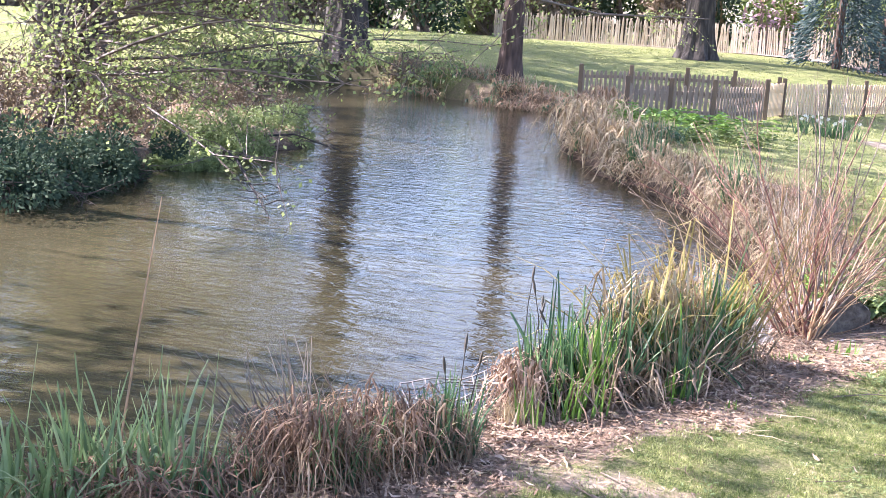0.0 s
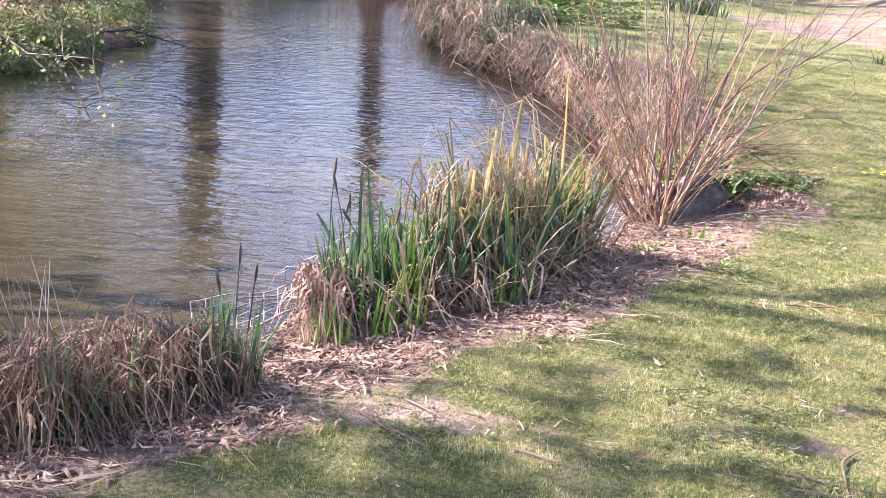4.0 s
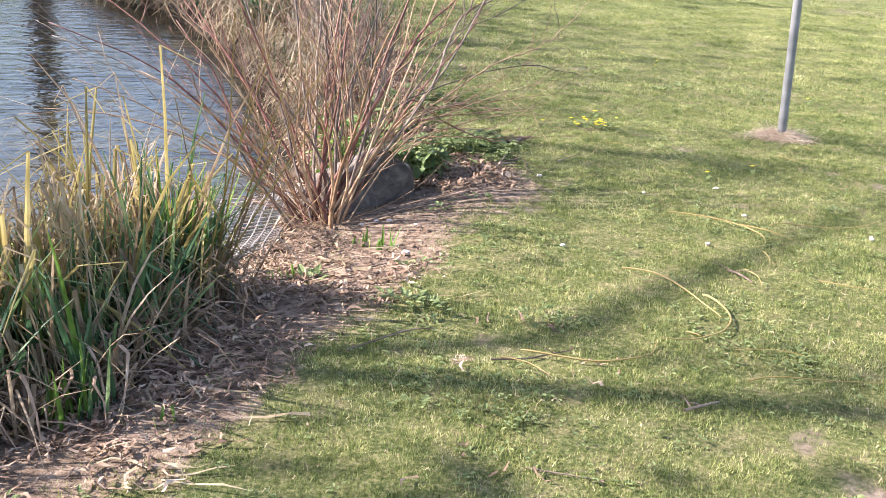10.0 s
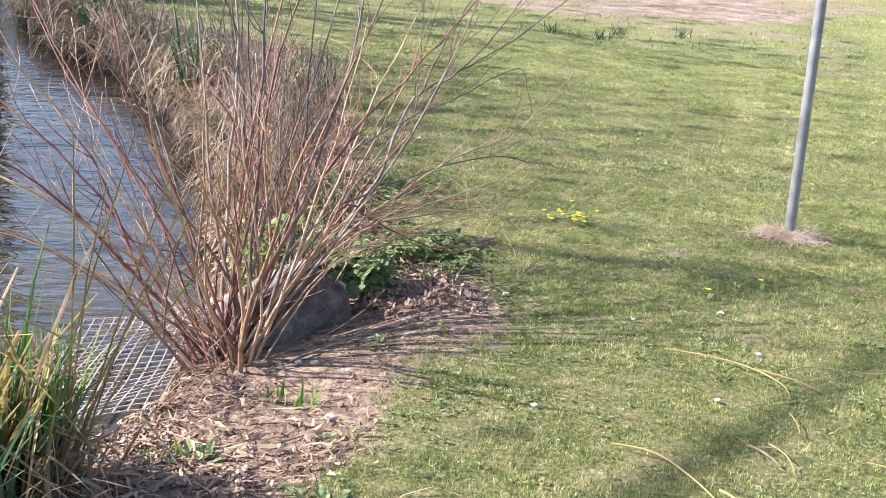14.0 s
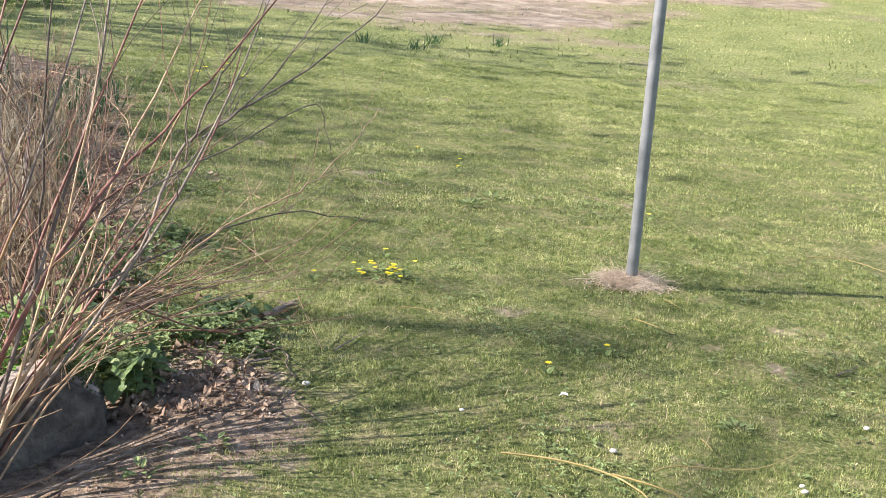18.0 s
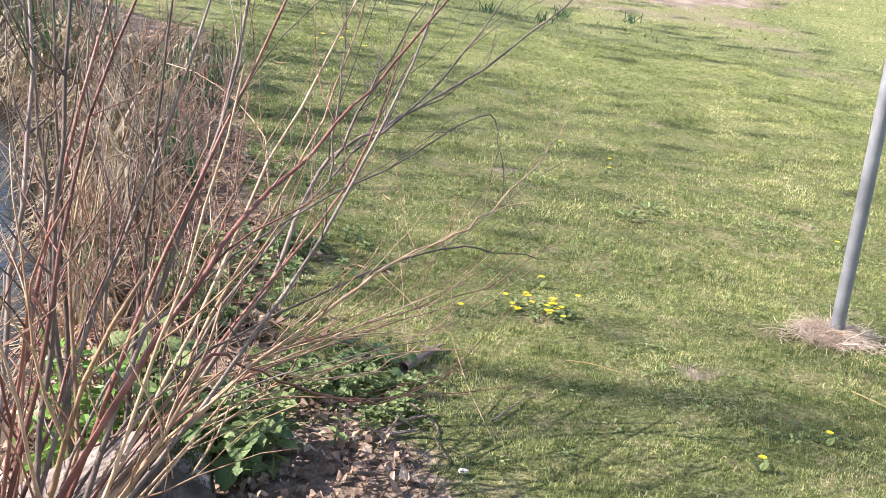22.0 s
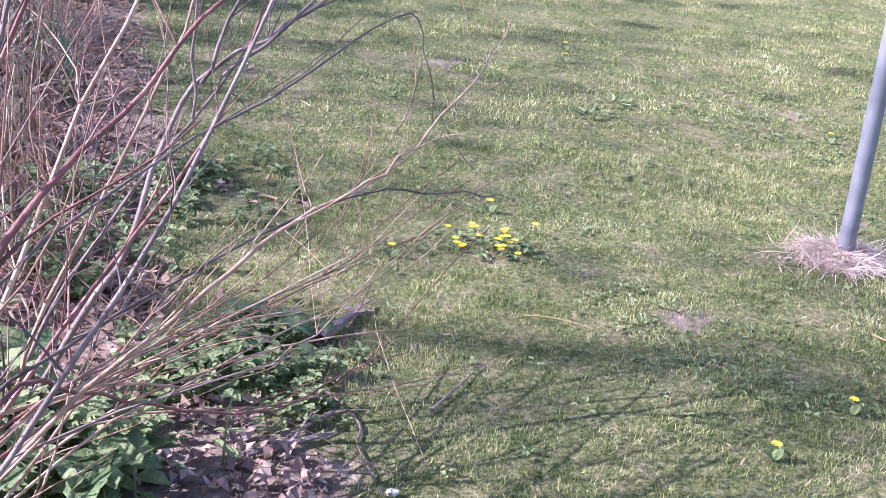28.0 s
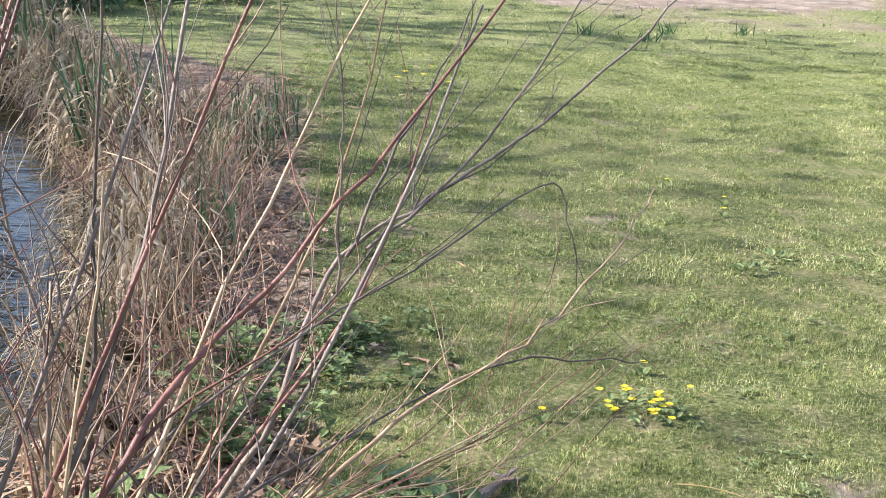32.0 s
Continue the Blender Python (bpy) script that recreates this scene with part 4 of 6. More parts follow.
# hooped rail beside the far path
rail = thing("hoop_rail", "low thin metal hoop railing by the path", "railing", at=(17.6, 32.0, gz(17.6, 32.0)))
for k in range(6):
    g = Geo()
    x = k * 0.55
    g.tube([(x, 0.1 * x, -0.1), (x + 0.02, 0.1 * x, 0.55), (x + 0.14, 0.1 * x, 0.68), (x + 0.36, 0.1 * x, 0.68), (x + 0.48, 0.1 * x, 0.55), (x + 0.5, 0.1 * x, -0.1)], [0.014] * 6, 5)
    part("hoop", g, GALVANISED, rail)

# litter bin far off on the lawn
bx, by = 6.4, 43.0
bin_ = thing("litter_bin", "dark round litter bin standing on the far lawn", "bin", at=(bx, by, gz(bx, by)))
g = Geo()
g.tube([(0, 0, -0.05), (0, 0, 0.05), (0, 0, 0.75), (0, 0, 0.82)], [0.3, 0.34, 0.36, 0.34], 16)
part("body", g, DARK_METAL, bin_)
part("lid", Geo().tube([(0, 0, 0.82), (0, 0, 0.92), (0, 0, 1.0)], [0.38, 0.36, 0.15], 16), DARK_METAL, bin_)

# ---- reeds, sedges and dead grass ----
def tapered(w):
    return lambda f: w * (1 - 0.78 * max(0.0, f - 0.4) / 0.6) * (0.75 + 0.25 * min(1.0, f * 6))


def blades(g, spots, n, length, width, lean, droop, toward=None, pull=0.0, kink=0.0, segs=5):
    """Strap leaves that rise from chosen spots (x, y, spread), leaning at random."""
    for _ in range(n):
        x, y, s = R.choice(spots)
        x, y = x + s * max(-1.6, min(1.6, R.gauss(0, 1))), y + s * max(-1.6, min(1.6, R.gauss(0, 1)))
        z = max(gz(x, y), WATER - 0.1) - 0.02
        a, l = U(0, 6.283), abs(R.gauss(0, lean))
        d = Vector((math.cos(a) * l, math.sin(a) * l, 1))
        if toward:
            d += Vector(toward) * U(0.2, 1.0) * pull
        size = length * R.uniform(0.62, 1.05) * (0.84 + 0.22 * float(wavy(x, y, 14.0, 3.0)) + 0.1 * float(wavy(x, y, 31.0, 1.0)))
        d += Vector((float(wavy(x, y, 9.0, 5.0)), float(wavy(x, y, 9.0, 8.0)), 0)) * 0.22
        pts = bent((x, y, z), d, size, segs, droop * U(0.3, 1.5), 0.12)
        if kink and R.random() < kink:
            k = R.randint(2, segs - 1)
            p = Vector(pts[k])
            turn = unit((R.gauss(0, 1), R.gauss(0, 1), -0.5))
            pts = pts[:k + 1] + [tuple(p + turn * size * 0.16 * (j + 1) + Vector((0, 0, -0.012 * j * j))) for j in range(segs - k)]
        g.ribbon(pts, tapered(width * U(0.6, 1.25)), (-math.sin(a + U(-0.9, 0.9)), math.cos(a), 0))
    return g


def mound(g, spots, n, length, width, height):
    """Dead leaves that spring up and fall outward in a heap, their ends resting on the ground."""
    for _ in range(n):
        x, y, s = R.choice(spots)
        x, y = x + R.gauss(0, s), y + R.gauss(0, s)
        z = max(gz(x, y), WATER)
        a = U(0, 6.283)
        out = Vector((math.cos(a), math.sin(a), 0))
        h, l = height * U(0.3, 1.1), length * U(0.5, 1.15)
        pts = []
        for k in range(6):
            f = k / 5
            q = Vector((x, y, z)) + out * l * 0.75 * f + Vector((0, 0, h * (2.6 * f * (1 - f) + 0.35 * (1 - f)) * 1.2))
            q += Vector((R.gauss(0, 0.012), R.gauss(0, 0.012), 0))
            if k > 3:
                q.z = max(q.z, max(gz(q.x, q.y), WATER) + 0.008)
            pts.append(tuple(q))
        g.ribbon(pts, tapered(width * U(0.5, 1.3)), (-out.y, out.x, 0))
    return g


def seed_heads(parent, spots, n, height, lean=0.25):
    for _ in range(n):
        x, y, s = R.choice(spots)
        x, y = x + R.gauss(0, s), y + R.gauss(0, s)
        z = max(gz(x, y), WATER)
        pts = bent((x, y, z), (R.gauss(0, lean), R.gauss(0, lean), 1), height * U(0.75, 1.2), 5, 0.35, 0.2)
        st = part("stalk", Geo().tube(pts, [0.004, 0.0038, 0.0034, 0.003, 0.0026, 0.002], 4), REED_DARK, parent)
        e, d = Vector(pts[-1]), unit(Vector(pts[-1]) - Vector(pts[-2]))
        part("seed_head", Geo().tube([e - d * 0.01, e + d * 0.02, e + d * 0.05, e + d * 0.07], [0.003, 0.007, 0.006, 0.001], 5), REED_DARK, st)


# the large clump beside the worn bank
B = [(-1.3, 3.35, 0.11), (-1.38, 3.0, 0.13), (-1.5, 2.7, 0.13), (-1.6, 2.4, 0.12), (-1.7, 2.15, 0.1), (-1.4, 2.5, 0.08), (-1.28, 2.8, 0.08)]
B_HIGH = [(-1.42, 3.1, 0.12), (-1.52, 2.8, 0.11), (-1.6, 2.6, 0.1)]
B_TOP = [(-1.36, 3.2, 0.07), (-1.55, 2.62, 0.06)]
B_LEFT = [(-1.82, 1.98, 0.08), (-1.86, 1.86, 0.07), (-1.75, 2.1, 0.09)]
B_FOOT = [(-1.12, 3.25, 0.07), (-1.2, 2.85, 0.07), (-1.32, 2.45, 0.08), (-1.5, 2.15, 0.08), (-1.66, 1.85, 0.08)]
clump = thing("reed_clump", "tall green and yellowing reed clump on the pond bank", "reeds")
part("green_leaves", blades(Geo(), B + [(-1.3, 3.3, 0.08), (-1.34, 3.15, 0.08)], 500, 0.68, 0.022, 0.36, 1.0, kink=0.6), REED_GREEN, clump)
part("green_leaves", blades(Geo(), B_LEFT, 150, 0.56, 0.017, 0.2, 0.4, kink=0.25), REED_GREEN, clump)
part("bright_leaves", blades(Geo(), [(-1.26, 3.42, 0.06), (-1.22, 3.32, 0.05), (-1.7, 2.0, 0.06), (-1.5, 2.55, 0.12)], 190, 0.6, 0.016, 0.22, 0.4, kink=0.2), IRIS_GREEN, clump)
part("yellow_leaves", blades(Geo(), [(-1.58, 2.55, 0.07), (-1.5, 2.7, 0.07)], 130, 1.06, 0.017, 0.45, 1.8, kink=0.9), REED_YELLOW, clump, "yellowing drooping leaves")
part("yellow_leaves", blades(Geo(), [(-1.38, 3.15, 0.07), (-1.42, 3.0, 0.07), (-1.32, 3.3, 0.05)], 110, 1.3, 0.016, 0.42, 1.7, kink=0.95), REED_YELLOW, clump, "tall yellowing bent leaves")
part("dead_leaves", blades(Geo(), [(-1.36, 3.2, 0.07), (-1.4, 3.05, 0.08)], 80, 1.32, 0.014, 0.42, 1.5, kink=0.95), REED_DEAD, clump, "tall dry straw-coloured leaves")
part("dead_leaves", mound(Geo(), [(-1.62, 2.4, 0.06), (-1.58, 2.52, 0.05), (-1.5, 2.75, 0.06)], 170, 0.4, 0.012, 0.55), TAN_GRASS, clump, "tangle of pale straw inside the clump")
part("dead_leaves", blades(Geo(), B_TOP + B_TOP + B_HIGH + B[:4], 170, 0.86, 0.015, 0.36, 1.0, kink=0.95), REED_DEAD, clump, "dry straw-coloured leaves")
part("dead_leaves", blades(Geo(), B_FOOT + B_FOOT + B, 300, 0.6, 0.013, 0.6, 1.8, kink=0.7), REED_DEAD, clump, "folded drooping dead leaves")
part("fallen_leaves", mound(Geo(), B + B_LEFT + B_FOOT, 380, 0.42, 0.014, 0.17), LITTER, clump, "collapsed brown dead leaves")
seed_heads(clump, B_LEFT + B[4:5], 9, 0.5, 0.12)
for k in range(9):
    pts = bent((-1.12 + R.gauss(0, 0.04), 3.3 + R.gauss(0, 0.05), 0.05), (R.gauss(0.35, 0.25), R.gauss(-0.15, 0.2), 1), U(0.75, 1.25), 7, 0.25, 0.15)
    part("long_stalk", Geo().tube(pts, [0.005 - 0.0005 * i for i in range(8)], 4), R.choice((REED_YELLOW, REED_DEAD, REED_YELLOW)), clump)
nest = thing("reed_debris", "pale heap of flattened dead reed by the water", "dead reeds")
part("strips", mound(Geo(), [(-1.98, 1.82, 0.05), (-2.02, 1.95, 0.05), (-1.93, 1.68, 0.05)], 260, 0.2, 0.012, 0.24), LITTER, nest)
top = Geo()
for _ in range(170):
    a = U(0, 6.283)
    p = Vector((-2.02 + R.gauss(0, 0.05), 1.97 + R.gauss(0, 0.06), 0.165 + U(0, 0.03)))
    top.ribbon([p, p + Vector((math.cos(a), math.sin(a), 0.05)) * 0.05, p + Vector((math.cos(a + 0.3), math.sin(a + 0.3), -0.15)) * 0.11], [0.012, 0.016, 0.004], (-math.sin(a), math.cos(a), 0.2))
part("strips", top, PALE_STRAW, nest, "pale flattened reed on top")
part("strips", blades(Geo(), [(-1.92, 1.6, 0.05), (-1.88, 1.5, 0.05)], 90, 0.2, 0.01, 0.3, 0.9, kink=0.4), TAN_GRASS, nest)

# the dead mound further along, with dark stalks
A = [(-2.44, 0.35, 0.1), (-2.34, 0.5, 0.1), (-2.22, 0.62, 0.1), (-2.12, 0.75, 0.08), (-2.3, 0.3, 0.07)]
clump = thing("reed_clump", "collapsed brown reed clump with dark stalks", "reeds")
part("dead_leaves", mound(Geo(), A, 190, 0.38, 0.008, 0.27), REED_DEAD, clump)
part("dead_leaves", mound(Geo(), A, 700, 0.36, 0.007, 0.28), BROWN_STALK, clump)
part("green_leaves", blades(Geo(), A[2:] + [(-2.0, 0.85, 0.06)], 240, 0.42, 0.014, 0.35, 0.7, kink=0.3), REED_GREEN, clump)
dark = Geo()
for _ in range(54):
    x, y = -2.45 + R.gauss(0, 0.09), 0.42 + R.gauss(0, 0.08)
    dark.tube(bent((x, y, gz(x, y)), (R.gauss(-0.75, 0.5), R.gauss(0.35, 0.35), 0.8), U(0.35, 0.65), 4, 0.2, 0.1), [0.0036, 0.0032, 0.0028, 0.002, 0.001], 4)
part("dark_stalks", dark, REED_DARK, clump, "bundle of dark upright stalks")
clump = thing("reed_clump", "low dark reed stubble at the water's edge", "reeds")
part("stubble", blades(Geo(), [(-2.03, 0.95, 0.07), (-1.98, 0.84, 0.05)], 150, 0.28, 0.012, 0.2, 0.5, kink=0.35), REED_DEAD, clump)
part("green_leaves", blades(Geo(), [(-2.05, 0.98, 0.05)], 30, 0.28, 0.01, 0.15, 0.3), REED_GREEN, clump)
seed_heads(clump, [(-2.02, 0.98, 0.05)], 3, 0.42, 0.1)

# the iris clump nearest the start
C = [(-2.95, 0.05, 0.12), (-2.85, -0.12, 0.1), (-3.05, -0.2, 0.12), (-2.75, -0.02, 0.08)]
clump = thing("iris_clump", "grey-green iris clump with dead leaves at its foot", "reeds")
part("green_leaves", blades(Geo(), C, 120, 0.6, 0.017, 0.34, 0.8, kink=0.35), REED_PALE, clump)
part("pale_leaves", blades(Geo(), [(-3.15, -0.25, 0.12), (-3.0, -0.3, 0.1)], 90, 0.4, 0.02, 0.5, 1.0, kink=0.3), REED_PALE, clump)
part("dead_leaves", mound(Geo(), C + [(-2.6, 0.05, 0.1), (-2.65, -0.2, 0.1)], 380, 0.34, 0.008, 0.16), BROWN_STALK, clump)
part("low_leaves", blades(Geo(), [(-2.6, 0.1, 0.1), (-2.7, 0.2, 0.1), (-2.55, -0.1, 0.08)], 120, 0.24, 0.013, 0.45, 0.9, kink=0.4), REED_GREEN, clump)
part("tall_stalk", Geo().tube(bent((-3.1, 0.2, 0.1), (-0.02, 0.3, 1), 1.0, 6, 0.02, 0.05), [0.005, 0.005, 0.0045, 0.004, 0.0035, 0.003, 0.002], 4), RUST_GRASS, clump)

# young iris shoots standing in the litter
for x, y, n, h in ((-1.7, 1.63, 17, 0.38), (-1.84, 1.5, 10, 0.3), (-1.6, 1.72, 8, 0.28), (-1.46, 2.2, 7, 0.13), (-1.28, 2.28, 16, 0.34), (-1.33, 2.2, 12, 0.3), (-0.55, 4.05, 9, 0.13), (-0.62, 4.12, 6, 0.1), (-1.04, 2.2, 4, 0.08), (-0.92, 3.55, 7, 0.08), (-0.88, 3.62, 8, 0.09), (-0.95, 2.45, 4, 0.07), (-2.2, 1.36, 7, 0.22), (-2.12, 1.42, 5, 0.2)):
    sh = thing("iris_shoot", "fresh upright iris shoot among dead leaves", "plant", "iris shoots on the bank")
    part("leaves", blades(Geo(), [(x, y, 0.026 + 0.0012 * n)], n, h, 0.014, 0.18, 0.35, kink=0.1), IRIS_GREEN if h < 0.31 or x < -1.5 else REED_GREEN, sh)


def tussock(label, spots, n, length, height, mats, upright=0.5, width=0.009):
    t = thing("grass_tussock", label, "dead grass", "tussocks along the right bank")
    part("arching_foliage", mound(Geo(), spots, int(n * (1 - upright)), length, width, height), mats[0], t)
    part("upright_foliage", blades(Geo(), spots, int(n * upright), length * 1.05, width, 0.3, 0.7, kink=0.3), mats[-1], t)
    return t


# the bank behind the shrub and on towards the far fence
tussock("tan dead grass tussock behind the red-stemmed shrub", [(-0.75, 6.05, 0.05), (-0.70, 6.4, 0.05)], 50, 0.38, 0.16, (RUST_GRASS, TAN_GRASS), 0.4)
tussock("dense tan dead grass on the bank", [(-0.82, 6.9, 0.07), (-0.90, 7.3, 0.07)], 80, 0.42, 0.2, (RUST_GRASS, TAN_GRASS), 0.4)
tussock("green-streaked dead grass tussock on the bank", [(-0.90, 7.8, 0.08), (-1.00, 8.3, 0.08)], 100, 0.45, 0.22, (RUST_GRASS, REED_GREEN), 0.4)
tussock("rust-brown dead grass tussock", [(-1.00, 8.7, 0.08), (-1.15, 9.1, 0.08)], 110, 0.5, 0.25, (RUST_GRASS, TAN_GRASS), 0.4)
tussock("large straw-coloured sedge hanging over the water", [(-1.35, 8.7, 0.08), (-1.55, 9.3, 0.10), (-1.22, 7.9, 0.06), (-1.10, 7.3, 0.05)], 420, 0.62, 0.32, (TAN_GRASS, PALE_STRAW), 0.2, 0.014)
tussock("low sedge trailing from the bank into the water", [(-1.10, 6.9, 0.05), (-1.00, 6.4, 0.04), (-0.94, 5.9, 0.04)], 200, 0.42, 0.16, (RUST_GRASS, TAN_GRASS), 0.2, 0.011)
tussock("straw-coloured sedge tussock on the bank", [(-1.80, 10.0, 0.13), (-1.92, 10.7, 0.14)], 340, 0.7, 0.38, (TAN_GRASS, REED_GREEN), 0.3, 0.02)
tussock("rust-coloured sedge at the water's edge", [(-2.47, 11.8, 0.14), (-2.82, 12.6, 0.16)], 320, 0.62, 0.3, (TAN_GRASS, TAN_GRASS), 0.2, 0.022)
tussock("tan sedge hummock above the water", [(-3.47, 13.5, 0.20), (-3.82, 14.3, 0.20)], 300, 0.7, 0.32, (TAN_GRASS, REED_GREEN), 0.2, 0.026)
tussock("straw-coloured sedge hummock on the far bank", [(-4.32, 15.4, 0.24), (-4.82, 16.5, 0.24)], 340, 0.75, 0.45, (TAN_GRASS, REED_DEAD), 0.25, 0.028)
tussock("pale sedge hummock near the picket fence", [(-5.32, 18.0, 0.28), (-5.62, 19.2, 0.24)], 320, 0.85, 0.6, (TAN_GRASS, REED_DEAD), 0.3, 0.03)
tussock("dead reed tuft by the end of the fence", [(-5.82, 21.0, 0.20)], 220, 0.95, 0.7, (RUST_GRASS, REED_DEAD), 0.4, 0.03)
tussock("green sedge tuft among dead stems", [(-4.32, 17.6, 0.28), (-3.92, 16.6, 0.24)], 260, 0.6, 0.3, (REED_GREEN, TAN_GRASS), 0.35, 0.026)
tussock("tan grass beside the shrub on the lawn edge", [(-1.10, 9.7, 0.12), (-1.12, 10.5, 0.16)], 260, 0.5, 0.26, (TAN_GRASS, REED_GREEN), 0.5, 0.011)


# a fringe of short sedge that hides the foot of the near bank
for k, (x, y) in enumerate(((-1.0, 5.6), (-1.06, 6.1), (-1.16, 6.6), (-1.3, 7.1), (-1.42, 7.6), (-1.56, 8.15), (-1.72, 8.7), (-1.88, 9.3), (-2.06, 9.9), (-2.28, 10.5), (-2.5, 11.1), (-2.78, 11.7), (-3.05, 12.3), (-3.35, 12.9), (-3.8, 13.5), (-4.2, 14.1), (-4.65, 15.1), (-5.1, 16.1), (-5.45, 17.2))):
    lab, pair = (("short tan sedge fringing the bank", (TAN_GRASS, REED_DEAD)), ("rust-brown sedge fringe over the water", (RUST_GRASS, TAN_GRASS)), ("green and tan sedge fringe on the bank", (TAN_GRASS, REED_GREEN)))[k % 3]
    big = 1 + max(0.0, y - 9) * 0.07
    tussock(lab, [(x + 0.1, y - 0.1, 0.06 * big), (x + 0.06, y + 0.12, 0.06 * big), (x + 0.02, y + 0.28, 0.05 * big)], 95 if k % 4 else 40, 0.36 * big, 0.15 * big, pair, 0.25, 0.013 * big)


# low growth along the foot of the far bank
for k in range(16):
    f = k / 15
    x, y = -13.3 + 6.1 * f + R.gauss(0, 0.15), 29.6 - 3.9 * f + (1.2 if 0.2 < f < 0.6 else 0) + R.gauss(0, 0.15)
    lab, pair = R.choice((("low brown growth along the foot of the far bank", (RUST_GRASS, REED_DEAD)), ("dull green growth along the far water's edge", (REED_GREEN, TAN_GRASS))))
    tussock(lab, [(x, y, 0.35), (x - 0.4, y + 0.3, 0.3)], 110, 0.5, 0.22, pair, 0.3, 0.035)


# ---- woody shrubs ----
def forked(out, p, d, length, r, rng, level=0, lift=0.1):
    """A crooked stem that forks once or twice into long thin shoots: one tube each, the stem first."""
    n = 9 if level == 0 else 6
    pts, q, d = [Vector(p)], Vector(p), unit(d)
    curl = Vector((rng.gauss(0, 0.12), rng.gauss(0, 0.12), lift))
    for i in range(n):
        d = unit(d + curl / n * 2 + Vector((rng.gauss(0, 0.11), rng.gauss(0, 0.11), rng.gauss(0, 0.08))))
        q = q + d * length / n
        pts.append(q.copy())
    out.append(Geo().tube(pts, [max(0.0011, r * (1 - 0.72 * i / n)) for i in range(n + 1)], 6 if r > 0.004 else 4))
    if level > 1:
        return out
    for _ in range(rng.randint(2, 3) if level == 0 else rng.randint(0, 2)):
        i = rng.randint(n // 3, n - 2)
        f = unit(pts[i + 1] - pts[i])
        away = unit((rng.gauss(0, 1), rng.gauss(0, 1), rng.gauss(0.25, 0.5)))
        forked(out, pts[i], unit(f * 0.75 + away * rng.uniform(0.3, 0.75)), length * (1 - i / n) * rng.uniform(0.55, 1.05) + 0.08, max(0.0014, r * (1 - 0.72 * i / n) * rng.uniform(0.5, 0.8)), rng, level + 1, rng.uniform(0, 0.35))
    return out


def put_stem(name, tubes, material, owner):
    st = part(name, tubes[0], material, owner)
    for ob in [st] + [part("shoot", g, material, st) for g in tubes[1:]]:
        ob.data.polygons.foreach_set("use_smooth", [True] * len(ob.data.polygons))
    return st


rng = random.Random(21)
FOOT = Vector((-0.84, 4.5, gz(-0.84, 4.5)))
shrub = thing("red_stemmed_shrub", "leafless shrub of fanned red-brown stems by the pond", "shrub", at=FOOT)
for k in range(17):
    a = 2 * math.pi * (k * 0.618 % 1.0) + rng.uniform(-0.2, 0.2)
    tilt = rng.uniform(0.15, 1.35)
    if math.sin(a) < -0.3:
        tilt *= 0.45
    if math.cos(a) > 0.3:
        tilt *= 0.7
    g = forked([], (rng.gauss(0, 0.05) + 0.06 * math.cos(a), rng.gauss(0, 0.05), -0.04), (math.cos(a) * tilt, math.sin(a) * tilt, 1), rng.uniform(0.75, 1.4), rng.uniform(0.0055, 0.0105), rng, 0, rng.uniform(-0.15, 0.15))
    put_stem("stem", g, rng.choice((STEM_RED, STEM_TAN, STEM_TAN, STEM_GREY)), shrub)
for k in range(44):
    a = rng.uniform(0, 6.283)
    if math.cos(a) > 0.0 and rng.random() < 0.8:
        a += math.pi
    tilt = rng.uniform(0.6, 2.8)
    g = forked([], (rng.gauss(0, 0.08), rng.gauss(0, 0.08), -0.02), (math.cos(a) * tilt, math.sin(a) * tilt, 0.8), rng.uniform(0.2, 0.7), rng.uniform(0.0018, 0.0032), rng, 1, rng.uniform(-0.5, 0.4))
    put_stem("low_shoot", g, rng.choice((STEM_TAN, STEM_RED, STEM_TAN)), shrub)


def bough(pts, r, m, rng, owner=None, twigs=7, foot=True, thin=0.72):
    """A long bowed stem through a few points, rising from the shrub's foot, with thin side twigs."""
    tubes = []
    o = Vector((owner or shrub).location)
    knots = [Vector(p) - o for p in pts]
    if foot:
        knots.insert(0, Vector((rng.gauss(0, 0.05), rng.gauss(0, 0.05), -0.04)))
    line = []
    for i in range(len(knots) - 1):
        a, b, c, d = (knots[max(0, min(len(knots) - 1, i + k))] for k in (-1, 0, 1, 2))
        for f in (0, 0.25, 0.5, 0.75):
            line.append(0.5 * (2 * b + (c - a) * f + (2 * a - 5 * b + 4 * c - d) * f * f + (3 * b - a - 3 * c + d) * f ** 3) + Vector((rng.gauss(0, 0.0035), rng.gauss(0, 0.0035), rng.gauss(0, 0.003))))
    line.append(knots[-1])
    n = len(line) - 1
    g = Geo().tube(line, [r * (1 - thin * i / n) for i in range(n + 1)], 6)
    for _ in range(twigs + 2):
        i = rng.randint(n // 4, n - 1)
        f = unit(line[i + 1] - line[i])
        tr = r * (1 - thin * i / n)
        forked(tubes, line[i], unit(f + unit((rng.gauss(0, 1.0), rng.gauss(0, 1.0), rng.gauss(0.35, 0.6))) * rng.uniform(0.5, 1.3)), rng.uniform(0.12, 0.55), max(0.0013, tr * 0.5), rng, 2, rng.uniform(-0.1, 0.4))
    put_stem("bough", [g] + tubes, m, owner or shrub)


